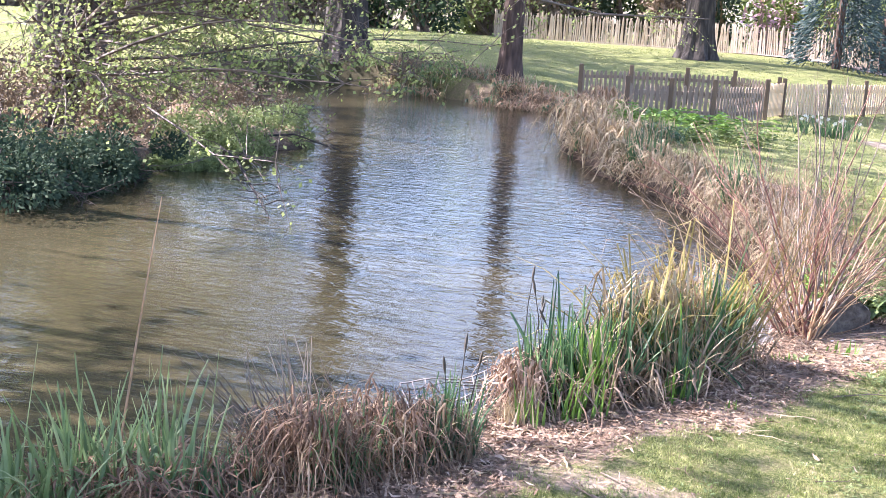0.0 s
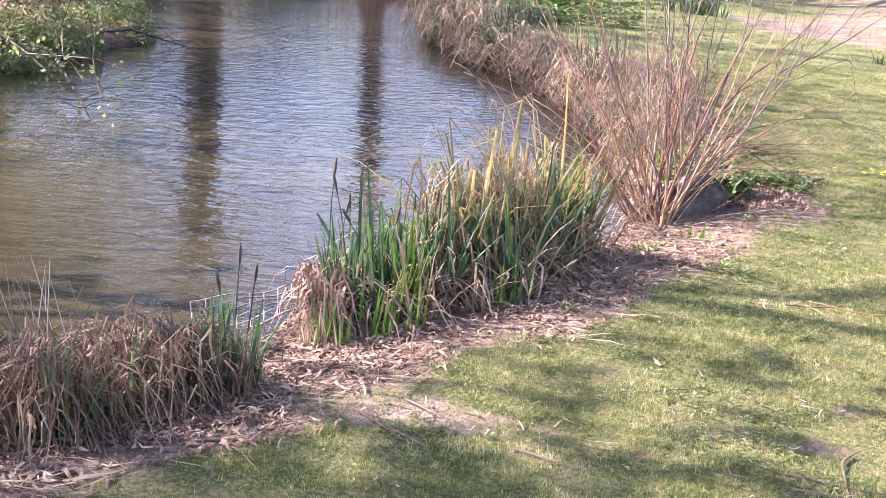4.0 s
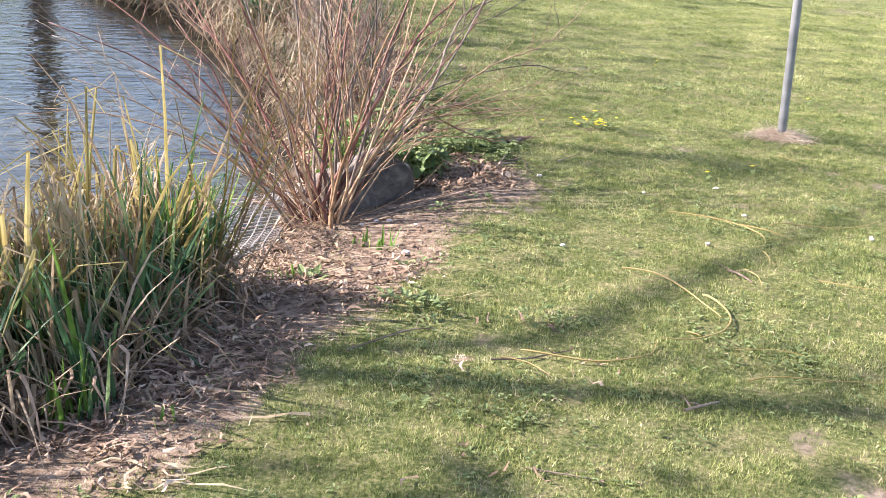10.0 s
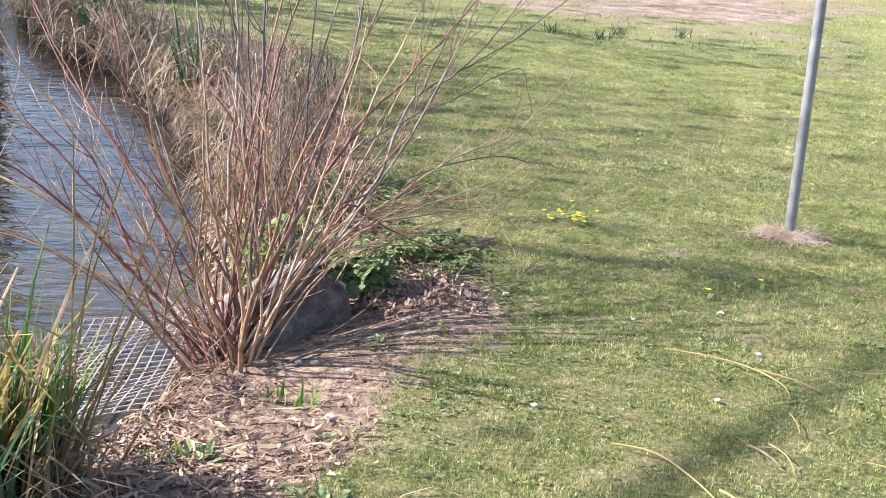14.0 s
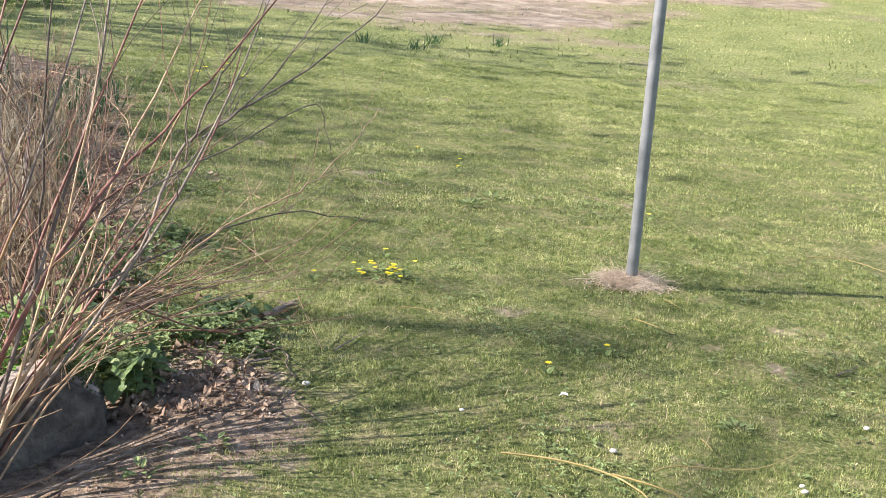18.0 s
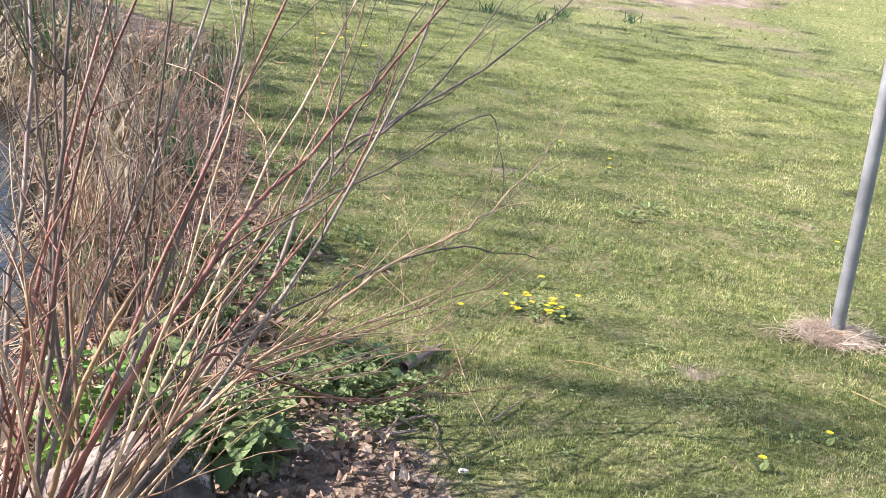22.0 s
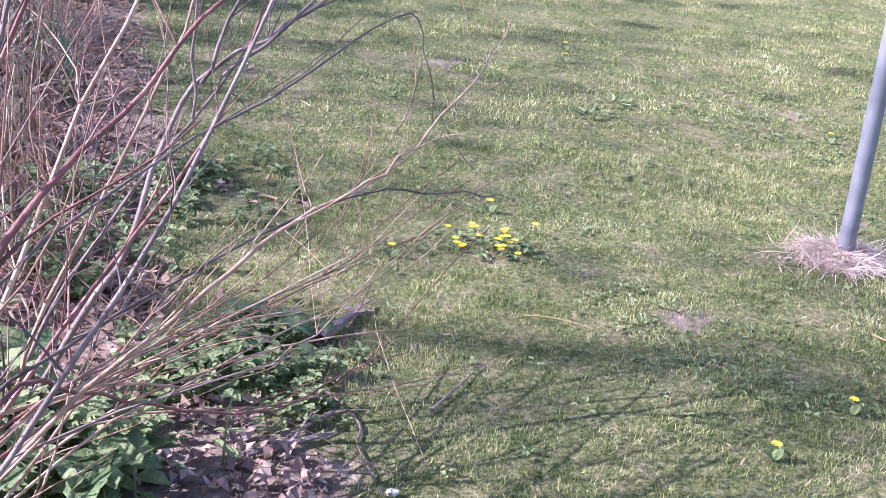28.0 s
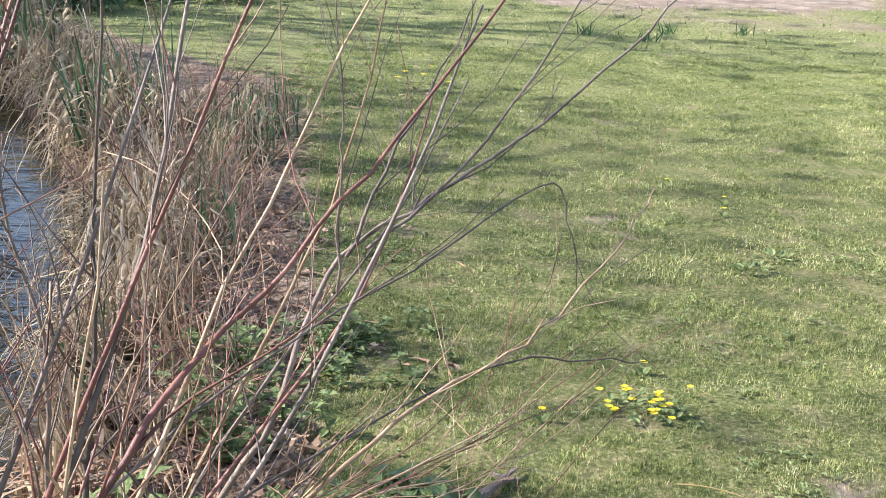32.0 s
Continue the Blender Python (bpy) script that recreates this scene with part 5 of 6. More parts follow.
# the long boughs that lean out over the lawn
bough([(-0.62, 4.6, 0.42), (-0.47, 4.7, 0.65), (-0.37, 4.86, 0.78), (-0.27, 5.0, 0.86), (-0.15, 5.1, 0.98), (0.04, 5.3, 1.17), (0.25, 5.5, 1.4)], 0.0085, STEM_RED, rng, twigs=4)
bough([(-0.58, 4.72, 0.22), (-0.35, 4.95, 0.38), (-0.15, 5.1, 0.5), (0.0, 5.27, 0.56), (0.15, 5.4, 0.59), (0.28, 5.55, 0.64), (0.42, 5.7, 0.75), (0.5, 5.84, 0.82)], 0.0062, STEM_TAN, rng, twigs=9)
bough([(-0.51, 4.85, 0.3), (-0.35, 5.07, 0.34), (-0.21, 5.28, 0.32), (0.03, 5.5, 0.26)], 0.0055, STEM_TAN, rng, twigs=6)
bough([(-0.49, 4.85, 0.4), (-0.37, 4.99, 0.36), (-0.21, 5.13, 0.24), (-0.04, 5.27, 0.15), (0.09, 5.41, 0.14), (0.18, 5.55, 0.1)], 0.005, STEM_RED, rng, twigs=4)
for tip, r, m in (((-0.35, 5.15, 1.5), 0.0085, STEM_GREY), ((-0.6, 5.2, 1.55), 0.008, STEM_RED), ((-0.1, 5.25, 1.3), 0.0065, STEM_TAN), ((-0.2, 5.0, 1.45), 0.0072, STEM_RED), ((0.1, 5.6, 1.25), 0.007, STEM_GREY), ((-0.75, 5.05, 1.6), 0.0085, STEM_GREY), ((0.0, 5.75, 1.05), 0.006, STEM_RED), ((-0.45, 5.5, 1.4), 0.0072, STEM_GREY), ((-0.95, 5.3, 1.55), 0.009, STEM_GREY), ((-0.5, 4.9, 1.5), 0.0075, STEM_RED)):
    end = Vector(tip)
    bend = Vector((rng.gauss(0, 0.05), rng.gauss(0, 0.05), rng.uniform(-0.05, 0.05)))
    bough([FOOT.lerp(end, 0.33) + bend, FOOT.lerp(end, 0.67) + bend * 1.1 + Vector((rng.gauss(0, 0.03), rng.gauss(0, 0.03), 0)), tip], r, m, rng, twigs=6, thin=0.65)
bough([(-0.6, 4.8, 0.3), (-0.4, 5.1, 0.3), (-0.15, 5.3, 0.2), (0.05, 5.5, 0.2), (0.2, 5.75, 0.24)], 0.0045, STEM_TAN, rng, twigs=5)
bough([(-0.6, 4.75, 0.34), (-0.3, 5.1, 0.46), (0.12, 5.6, 0.48), (0.3, 5.75, 0.43), (0.51, 5.9, 0.37)], 0.0048, STEM_GREY, rng, twigs=3)
bough([(-0.66, 4.75, 0.4), (-0.4, 5.05, 0.62), (0.05, 5.55, 0.78), (0.26, 5.8, 0.84), (0.31, 5.78, 0.72), (0.32, 5.75, 0.59)], 0.0042, STEM_GREY, rng, twigs=2)
for k in range(8):
    y0, z0 = rng.uniform(4.85, 5.2), rng.uniform(0.1, 0.34)
    x1, y1, z1 = rng.uniform(-0.1, 0.42), rng.uniform(5.3, 6.0), rng.uniform(0.08, 0.4)
    bough([(-0.5, y0, z0), (-0.5 + (x1 + 0.5) * 0.5, (y0 + y1) / 2, (z0 + z1) / 2 + rng.gauss(0.02, 0.03)), (x1, y1, z1)], rng.uniform(0.0036, 0.0052), rng.choice((STEM_RED, STEM_TAN, STEM_TAN, STEM_GREY)), rng, twigs=2)
# its boughs over the water
for tip, lift, r, m in (((-1.3, 4.8, 1.4), 0.0, 0.008, STEM_RED), ((-1.65, 5.1, 1.15), 0.05, 0.0075, STEM_RED), ((-1.95, 4.35, 0.85), 0.1, 0.007, STEM_RED), ((-1.08, 5.2, 1.5), 0.02, 0.008, STEM_GREY), ((-2.0, 5.05, 0.95), 0.08, 0.0075, STEM_RED),
                        ((-2.1, 4.85, 0.72), 0.1, 0.0065, STEM_GREY), ((-1.78, 5.4, 1.2), 0.06, 0.007, STEM_RED), ((-1.5, 5.5, 1.35), 0.03, 0.007, STEM_GREY), ((-2.05, 4.5, 0.45), 0.12, 0.006, STEM_TAN), ((-1.55, 4.3, 1.1), 0.06, 0.0065, STEM_TAN)):
    end = Vector(tip)
    bough([FOOT.lerp(end, 0.35) + Vector((0, 0, lift)), FOOT.lerp(end, 0.68) + Vector((rng.gauss(0, 0.04), rng.gauss(0, 0.04), lift * 0.9)), tip], r, m, rng, twigs=8)

# grey upright stems behind the stone, forking over the lawn
grey = thing("grey_stemmed_shrub", "leafless shrub of upright grey-brown stems behind the stone", "shrub", at=(-0.6, 5.4, gz(-0.6, 5.4)))
bough([(-0.52, 5.4, 0.15), (-0.35, 5.42, 0.4), (-0.28, 5.5, 0.57), (-0.19, 5.58, 0.73), (-0.01, 5.7, 0.83), (0.18, 5.81, 0.93), (0.45, 6.0, 1.1), (0.6, 6.1, 1.25)], 0.0085, STEM_GREY, rng, grey, 5)
bough([(-0.18, 5.56, 0.74), (-0.1, 5.6, 0.92), (0.02, 5.75, 1.1), (0.12, 5.85, 1.3)], 0.0048, STEM_GREY, rng, grey, 3, False)
bough([(-0.14, 5.55, 0.76), (0.06, 5.65, 0.9), (0.26, 5.8, 1.14), (0.36, 5.9, 1.3)], 0.0048, STEM_GREY, rng, grey, 3, False)
bough([(-0.19, 5.47, 0.7), (-0.18, 5.45, 0.94), (-0.17, 5.45, 1.07), (-0.18, 5.45, 1.35)], 0.0036, STEM_GREY, rng, grey, 1, False)
bough([(-0.55, 5.45, 0.18), (-0.34, 5.6, 0.48), (-0.1, 5.8, 0.75), (0.08, 5.95, 1.05)], 0.0065, STEM_GREY, rng, grey, 6)
bough([(-0.5, 5.45, 0.3), (-0.3, 5.6, 0.66), (-0.16, 5.7, 1.0), (-0.08, 5.75, 1.35)], 0.006, STEM_TAN, rng, grey, 5)
for x, y, lean, r in ((-0.79, 5.08, -0.13, 0.01), (-0.8, 5.12, -0.06, 0.0085), (-0.7, 5.2, 0.1, 0.008), (-0.74, 5.25, -0.02, 0.007)):
    bough([(x, y, -0.05), (x + lean * 0.35, y + 0.03, 0.35), (x + lean * 0.62 + rng.gauss(0, 0.02), y + 0.06, 0.65), (x + lean * 0.9 + rng.gauss(0, 0.02), y + 0.1, 0.95), (x + lean * 1.3, y + 0.15, 1.5)], r, STEM_GREY, rng, grey, 7, False)
for k in range(16):
    a = rng.uniform(0, 6.283)
    tilt = rng.uniform(0.1, 1.1)
    g = forked([], (rng.gauss(-0.06, 0.12), rng.gauss(0.05, 0.22), -0.04), (math.cos(a) * tilt, math.sin(a) * tilt, 1), rng.uniform(0.5, 1.1), rng.uniform(0.0026, 0.005), rng)
    put_stem("stem", g, rng.choice((STEM_RED, STEM_TAN, STEM_GREY, STEM_GREY)), grey)

for base, n, h, lab in (((-0.86, 6.3), 9, 0.5, "tangled leafless thicket of red and tan twigs"), ((-0.95, 7.0), 11, 0.6, "leafless twiggy thicket among dead grass"), ((-1.05, 7.9), 24, 0.85, "leafless reddish shrub further along the bank"), ((-1.45, 9.8), 30, 0.9, "sparse leafless shrub over the sedge")):
    t = thing("twig_thicket", lab, "shrub", "leafless thickets on the bank", (*base, gz(*base)))
    for k in range(n):
        a, tilt = rng.uniform(0, 6.283), abs(rng.gauss(0, 0.8))
        g = forked([], (rng.gauss(0, 0.13), rng.gauss(0, 0.28), -0.05), (math.cos(a) * tilt, math.sin(a) * tilt, 1), h * rng.uniform(0.5, 1.1), rng.uniform(0.003, 0.0055), rng, 0, rng.uniform(-0.3, 0.2))
        put_stem("stem", g, rng.choice((STEM_RED, STEM_TAN, STEM_GREY, STEM_TAN, STEM_RED)), t)


# thin bramble canes that arch over one another on the bank
for k in range(30):
    x, y = -0.72 - 0.06 * (k % 3) + rng.gauss(0, 0.09), 5.45 + 0.085 * k + rng.gauss(0, 0.1)
    z = gz(x, y)
    t = thing("bramble_cane", "thin arching leafless bramble cane on the bank", "bramble", "bramble canes on the bank", (x, y, z))
    a, size = rng.uniform(0, 6.283), rng.uniform(0.45, 0.95)
    out = Vector((math.cos(a) * 0.55, math.sin(a), 0))
    line = [Vector((0, 0, -0.03))]
    for j in range(1, 11):
        f = j / 10
        line.append(out * size * 0.75 * f ** 1.2 + Vector((rng.gauss(0, 0.009), rng.gauss(0, 0.009), size * (1.75 * f - 1.55 * f * f) * 0.62)))
    r = rng.uniform(0.0022, 0.0038)
    ob = part("cane", Geo().tube(line, [r * (1 - 0.06 * j) for j in range(11)], 5), rng.choice((STEM_RED, STEM_TAN, STEM_RED, STEM_GREY)), t)
    for _ in range(rng.randint(2, 4)):
        j = rng.randint(3, 9)
        part("shoot", Geo().tube(bent(line[j], (rng.gauss(0, 1), rng.gauss(0, 1), rng.gauss(0.3, 0.6)), rng.uniform(0.08, 0.26), 4, 0.4, 0.25), [r * 0.6, r * 0.5, r * 0.4, r * 0.35, r * 0.2], 4), ob.data.materials[0], ob)


# ---- leafy plants ----
def leafy(label, at, size, n, leaf, seed, tall=0.3, material=None, name="leafy_plant"):
    """A low plant: stalks with pairs of toothed-looking pointed leaves."""
    rng = random.Random(seed)
    x, y = at
    t = thing(name, label, "plant", "leafy plants on the bank", (x, y, gz(x, y)))
    lv = Geo()
    for _ in range(n):
        st = Geo()
        px, py = rng.gauss(0, size), rng.gauss(0, size)
        pz = gz(x + px, y + py) - gz(x, y)
        pts = bent((px, py, pz), (rng.gauss(0, 0.3), rng.gauss(0, 0.3), 1), tall * rng.uniform(0.4, 1.1), 4, 0.3, 0.2)
        st.tube(pts, [0.004, 0.0035, 0.003, 0.0025, 0.002], 4)
        part("stalk", st, LEAF_MID, t)
        for i in (1, 2, 3, 4):
            a = rng.uniform(0, 3.14)
            for k in range(2 if i < 4 else 4):
                b = a + math.pi * k / (1 if i < 4 else 2)
                d = (math.cos(b), math.sin(b), rng.uniform(-0.25, 0.35))
                lv.leaf(pts[i], d, (rng.gauss(0, 0.25), rng.gauss(0, 0.25), 1), leaf * rng.uniform(0.6, 1.2) * (1.15 - 0.12 * i), leaf * rng.uniform(0.35, 0.6))
    part("leaves", lv, material or LEAF_MID, t)
    return t


def rosette(at, n, leaf, seed, label, material=None, name="ground_rosette"):
    rng = random.Random(seed)
    x, y = at
    t = thing(name, label, "plant", "low rosettes in the grass", (x, y, gz(x, y)))
    lv = Geo()
    for k in range(n):
        a = rng.uniform(0, 6.283)
        r0 = rng.uniform(0, 0.04) + 0.0025 * n * rng.random()
        lv.leaf((math.cos(a) * r0, math.sin(a) * r0, 0.012), (math.cos(a), math.sin(a), rng.uniform(0.1, 0.6)), (0, 0, 1), leaf * rng.uniform(0.6, 1.2), leaf * rng.uniform(0.4, 0.6))
    part("leaves", lv, material or LEAF_MID, t)
    return t


def broad_leaved(label, at, n, size, spread, tall, seed, material):
    """A dock-like plant: stalks that each hold one large heart-shaped, scalloped, drooping leaf."""
    rng = random.Random(seed)
    x, y = at
    t = thing("broad_leaved_plant", label, "plant", "broad-leaved plants by the stone", (x, y, gz(x, y)))
    for _ in range(n):
        a = rng.uniform(0, 6.283)
        out = Vector((math.cos(a), math.sin(a), 0))
        rr = spread * rng.random() ** 0.6
        root = out * rr * 0.4
        root.z = gz(x + root.x, y + root.y) - gz(x, y) - 0.02
        tip = out * rr + Vector((0, 0, tall * rng.uniform(0.35, 1.1)))
        st = part("stalk", Geo().tube([root, root.lerp(tip, 0.55) + Vector((0, 0, 0.02)), tip], [0.0035, 0.003, 0.0022], 5), LEAF_MID, t)
        d = unit(out * rng.uniform(0.5, 1) + Vector((rng.gauss(0, 0.5), rng.gauss(0, 0.5), rng.uniform(-0.5, 0.2))))
        side = unit(d.cross(Vector((rng.gauss(0, 0.25), rng.gauss(0, 0.25), 1))))
        up = side.cross(d)
        ll, ww = size * rng.uniform(0.6, 1.15), size * rng.uniform(0.32, 0.5)
        g = Geo()
        rows = 9
        for i in range(rows + 1):
            f = i / rows
            w = ww * (max(0.02, math.sin(math.pi * (0.16 + 0.84 * f)) ** 0.8)) * (1 + 0.12 * math.sin(f * 27))
            c = tip + d * ll * (f - 0.12) + up * ll * (0.1 * f - 0.35 * f * f)
            for k in (-1, -0.5, 0, 0.5, 1):
                g.v.append(tuple(c + side * w * k + up * (0.18 * abs(k) * w + 0.05 * w * math.sin(9 * f + 5 * k)) - d * (0.14 * ll * abs(k) * (1 - f))))
            if i:
                b0 = 5 * i
                g.f += [(b0 - 5 + k, b0 - 4 + k, b0 + 1 + k, b0 + k) for k in range(4)]
        lf = part("leaf", g, material, st)
        for p in lf.data.polygons:
            p.use_smooth = True
    return t


broad_leaved("dark glossy broad-leaved plant at the mossy end of the stone", (-0.42, 5.2), 16, 0.1, 0.15, 0.15, 5, LEAF_BROAD)
broad_leaved("large-leaved dark green plant under the shrub", (-0.56, 5.4), 14, 0.085, 0.18, 0.18, 6, LEAF_BROAD)
broad_leaved("broad green leaves among the shrub's stems", (-0.72, 5.5), 20, 0.08, 0.18, 0.3, 7, LEAF_MID)
broad_leaved("low broad leaves spreading on the lawn's edge", (-0.14, 5.8), 26, 0.045, 0.2, 0.07, 8, LEAF_BROAD)
broad_leaved("low dark leaves beside the root stub", (-0.03, 5.9), 20, 0.05, 0.12, 0.07, 9, LEAF_BROAD)
leafy("dark nettle patch at the thicket's foot", (-0.6, 6.5), 0.12, 26, 0.05, 20, 0.2)
leafy("bushy green weed in the lawn by the thicket", (-0.3, 7.05), 0.1, 26, 0.05, 12, 0.09)
leafy("green nettle patch on the bare soil's edge", (0.04, 5.56), 0.06, 16, 0.035, 13, 0.05)
leafy("dark green broad-leaved plant behind the stone", (-0.42, 5.22), 0.08, 19, 0.08, 1, 0.2)
leafy("fresh nettle bed under the shrub", (-0.52, 5.42), 0.16, 44, 0.045, 2, 0.16)
leafy("bright green leafy plant among the stems", (-0.78, 5.2), 0.08, 24, 0.06, 3, 0.34, IRIS_GREEN)
leafy("low green nettle patch on the lawn edge", (-0.1, 5.78), 0.11, 34, 0.045, 4, 0.08)
leafy("low green nettle patch beside the leafy plant", (-0.27, 5.62), 0.09, 26, 0.05, 5, 0.11)
leafy("leafy green weed under the thicket", (-0.6, 6.3), 0.06, 7, 0.07, 6, 0.16)
leafy("dark ivy-like plant at the thicket's foot", (-0.62, 6.8), 0.08, 8, 0.075, 7, 0.2)
leafy("low weeds along the edge of the lawn", (-0.25, 6.75), 0.1, 12, 0.045, 8, 0.06)
leafy("bright green nettle bed before the picket gate", (-3.9, 19.0), 0.6, 90, 0.2, 9, 0.4, IRIS_GREEN)
leafy("bright green nettle bed on the far bank", (-4.6, 20.2), 0.5, 70, 0.2, 10, 0.4, IRIS_GREEN)
leafy("green weeds sloping to the sedge", (-3.3, 17.6), 0.5, 60, 0.16, 11, 0.3)
for k, (x, y, n, l) in enumerate(((-0.4, 3.25, 34, 0.045), (-0.33, 3.2, 20, 0.04), (0.04, 3.2, 26, 0.03), (0.12, 3.1, 22, 0.028), (-0.3, 3.02, 16, 0.03), (-0.38, 3.72, 14, 0.035), (-0.78, 3.55, 16, 0.05), (-0.3, 4.55, 12, 0.04), (-0.1, 4.72, 12, 0.04), (1.62, 4.9, 12, 0.035), (1.3, 8.1, 20, 0.05), (1.45, 8.3, 18, 0.05), (0.3, 5.0, 10, 0.03), (-0.36, 2.4, 14, 0.03), (0.0, 2.5, 12, 0.03))):
    rosette((x, y), n, l, 30 + k, "small green weed rosette flat in the grass")

# yellow celandines
fl = thing("celandine_patch", "patch of yellow celandines among green leaves in the lawn", "flowers", at=(0.6, 6.53, gz(0.6, 6.53)))
lv = Geo()
for _ in range(80):
    a = U(0, 6.283)
    p = Vector((R.gauss(0, 0.075), R.gauss(0, 0.06), 0.015))
    lv.leaf(p, (math.cos(a), math.sin(a), 0.35), (0, 0, 1), U(0.018, 0.034), U(0.016, 0.026))
part("leaves", lv, LEAF_MID, fl)
for _ in range(22):
    p = Vector((R.gauss(0.0, 0.07), R.gauss(0, 0.06), U(0.022, 0.04)))
    g = Geo()
    for k in range(8):
        a = k * math.pi / 4 + U(-0.1, 0.1)
        g.leaf(p, (math.cos(a), math.sin(a), 0.35), (0, 0, 1), 0.014, 0.009)
    part("flower", g, PETAL_YELLOW, fl)
for k, (x, y) in enumerate(((0.3, 6.42), (1.38, 9.0), (1.2, 9.6), (-0.2, 12.4), (-0.35, 12.7), (0.05, 12.6), (-0.1, 13.3), (-0.3, 13.0), (0.66, 6.84), (1.08, 5.36), (1.365, 5.58), (1.434, 9.25), (2.6, 5.1), (2.3, 7.9), (-0.15, 12.9))):
    fl = thing("celandine", "single yellow celandine low in the grass", "flowers", "single celandines", (x, y, gz(x, y)))
    g = Geo()
    for j in range(8):
        a = j * math.pi / 4
        g.leaf((0, 0, 0.045), (math.cos(a), math.sin(a), 0.3), (0, 0, 1), 0.015 if y < 11 else 0.028, 0.01 if y < 11 else 0.018)
    part("flower", g, PETAL_YELLOW, fl)
    part("leaf", Geo().leaf((0, 0, 0.0), (0.6, 0.3, 0.6), (0, 0, 1), 0.04, 0.03).leaf((0, 0, 0), (-0.6, 0.2, 0.6), (0, 0, 1), 0.04, 0.03), LEAF_MID, fl)

# daffodils by the fence and in the far row
def daffodils(at, n, spread, label):
    x, y = at
    t = thing("daffodil_clump", label, "flowers", "daffodil clumps", (x, y, gz(x, y)))
    lv = Geo()
    fw = Geo()
    for _ in range(n):
        p = Vector((R.gauss(0, spread), R.gauss(0, spread * 0.6), 0))
        p.z = gz(x + p.x, y + p.y) - gz(x, y) - 0.02
        for _ in range(3):
            lv.ribbon(bent(p, (R.gauss(0, 0.25), R.gauss(0, 0.25), 1), U(0.25, 0.42), 3, 0.4), [0.018, 0.02, 0.016, 0.004], (1, R.gauss(0, 0.5), 0))
        if R.random() < 0.28:
            q = p + Vector((R.gauss(0, 0.03), -0.02, U(0.26, 0.4)))
            for k in range(6):
                a = k * math.pi / 3
                fw.leaf(q, (math.cos(a), -0.15, math.sin(a)), (0, -1, 0.2), 0.045, 0.03)
    part("leaves", lv, REED_GREEN, t)
    part("flowers", fw, PETAL_PALE, t)


daffodils((-1.35, 22.6), 60, 0.35, "clump of fading daffodils by the picket fence")
for k in range(9):
    x = 6.2 + 1.0 * k
    daffodils((x, 37.2 - 0.12 * k), 34, 0.4, "daffodils in a row on the far lawn")
for x, y in ((2.41, 16.7), (3.3, 16.9), (2.1, 16.0), (1.5, 16.3)):
    t = thing("bulb_tuft", "small tuft of bulb leaves in the lawn", "plant", "bulb tufts", (x, y, gz(x, y)))
    lv = Geo()
    for _ in range(16):
        lv.ribbon(bent((R.gauss(0, 0.05), R.gauss(0, 0.04), -0.01), (R.gauss(0, 0.4), R.gauss(0, 0.3), 1), U(0.1, 0.2), 3, 0.4), [0.012, 0.012, 0.009, 0.002], (1, 0, 0))
    part("leaves", lv, REED_GREEN, t)

# ---- the pole, the stone and small things ----
px, py = 1.763, 6.56
pole = thing("metal_pole", "bare galvanised steel pole standing in the lawn", "pole", at=(px, py, gz(px, py)))
g = Geo()
g.tube([(0, 0, -0.3), (0.036, -0.006, 1.2), (0.09, -0.015, 3.0)], [0.027, 0.027, 0.027], 24)
shaft = part("shaft", g, GALVANISED, pole)
for p in shaft.data.polygons:
    p.use_smooth = len(p.vertices) == 4
bm = bmesh.new()
bmesh.ops.create_cone(bm, segments=24, radius1=0.03, radius2=0.03, depth=0.03, cap_ends=True, matrix=Matrix.Translation((0.0897, -0.015, 2.99)))
part("cap", bm, DARK_METAL, pole)
hay = thing("dead_grass_collar", "ring of dry straw round the foot of the pole", "dead grass", at=(px, py, gz(px, py)))
g = Geo()
for _ in range(2200):
    a, r = U(0, 6.283), abs(R.gauss(0.0, 0.06)) + 0.025
    p = Vector((math.cos(a) * r * 1.35, math.sin(a) * r, 0))
    p.z = gz(px + p.x, py + p.y) - gz(px, py) + 0.008 + max(0.0, 0.06 * (1 - r / 0.2)) * U(0, 1)
    d = (R.gauss(0, 1), R.gauss(0, 1), R.gauss(0, 0.25))
    g.ribbon(bent(p, d, U(0.04, 0.11), 3, 0.5, 0.4), [0.002, 0.003, 0.0025, 0.0008], (R.gauss(0, 1), R.gauss(0, 1), 0.2))
part("straw", g, PALE_STRAW, hay)

# the stone block: sloping pale top, upright face with shade put into its colour
stone = thing("stone_block", "rough stone block with a worn pale top and mossy end", "stone", at=(-0.7, 4.8, 0))
NODES = dict(a=(-0.78, 4.63, 0.1), b=(-0.57, 4.86, 0.195), c=(-0.6, 5.04, 0.175), d=(-0.72, 5.08, 0.12), e=(-0.92, 4.92, 0.05), f=(-0.94, 4.68, 0.035), g=(-0.43, 4.87, 0.09), h=(-0.46, 5.06, 0.09),
             A=(-0.755, 4.6, -0.06), G=(-0.42, 4.88, -0.06), H=(-0.44, 5.08, -0.06), D=(-0.72, 5.14, -0.1), E=(-0.97, 4.94, -0.22), F=(-0.97, 4.66, -0.22))


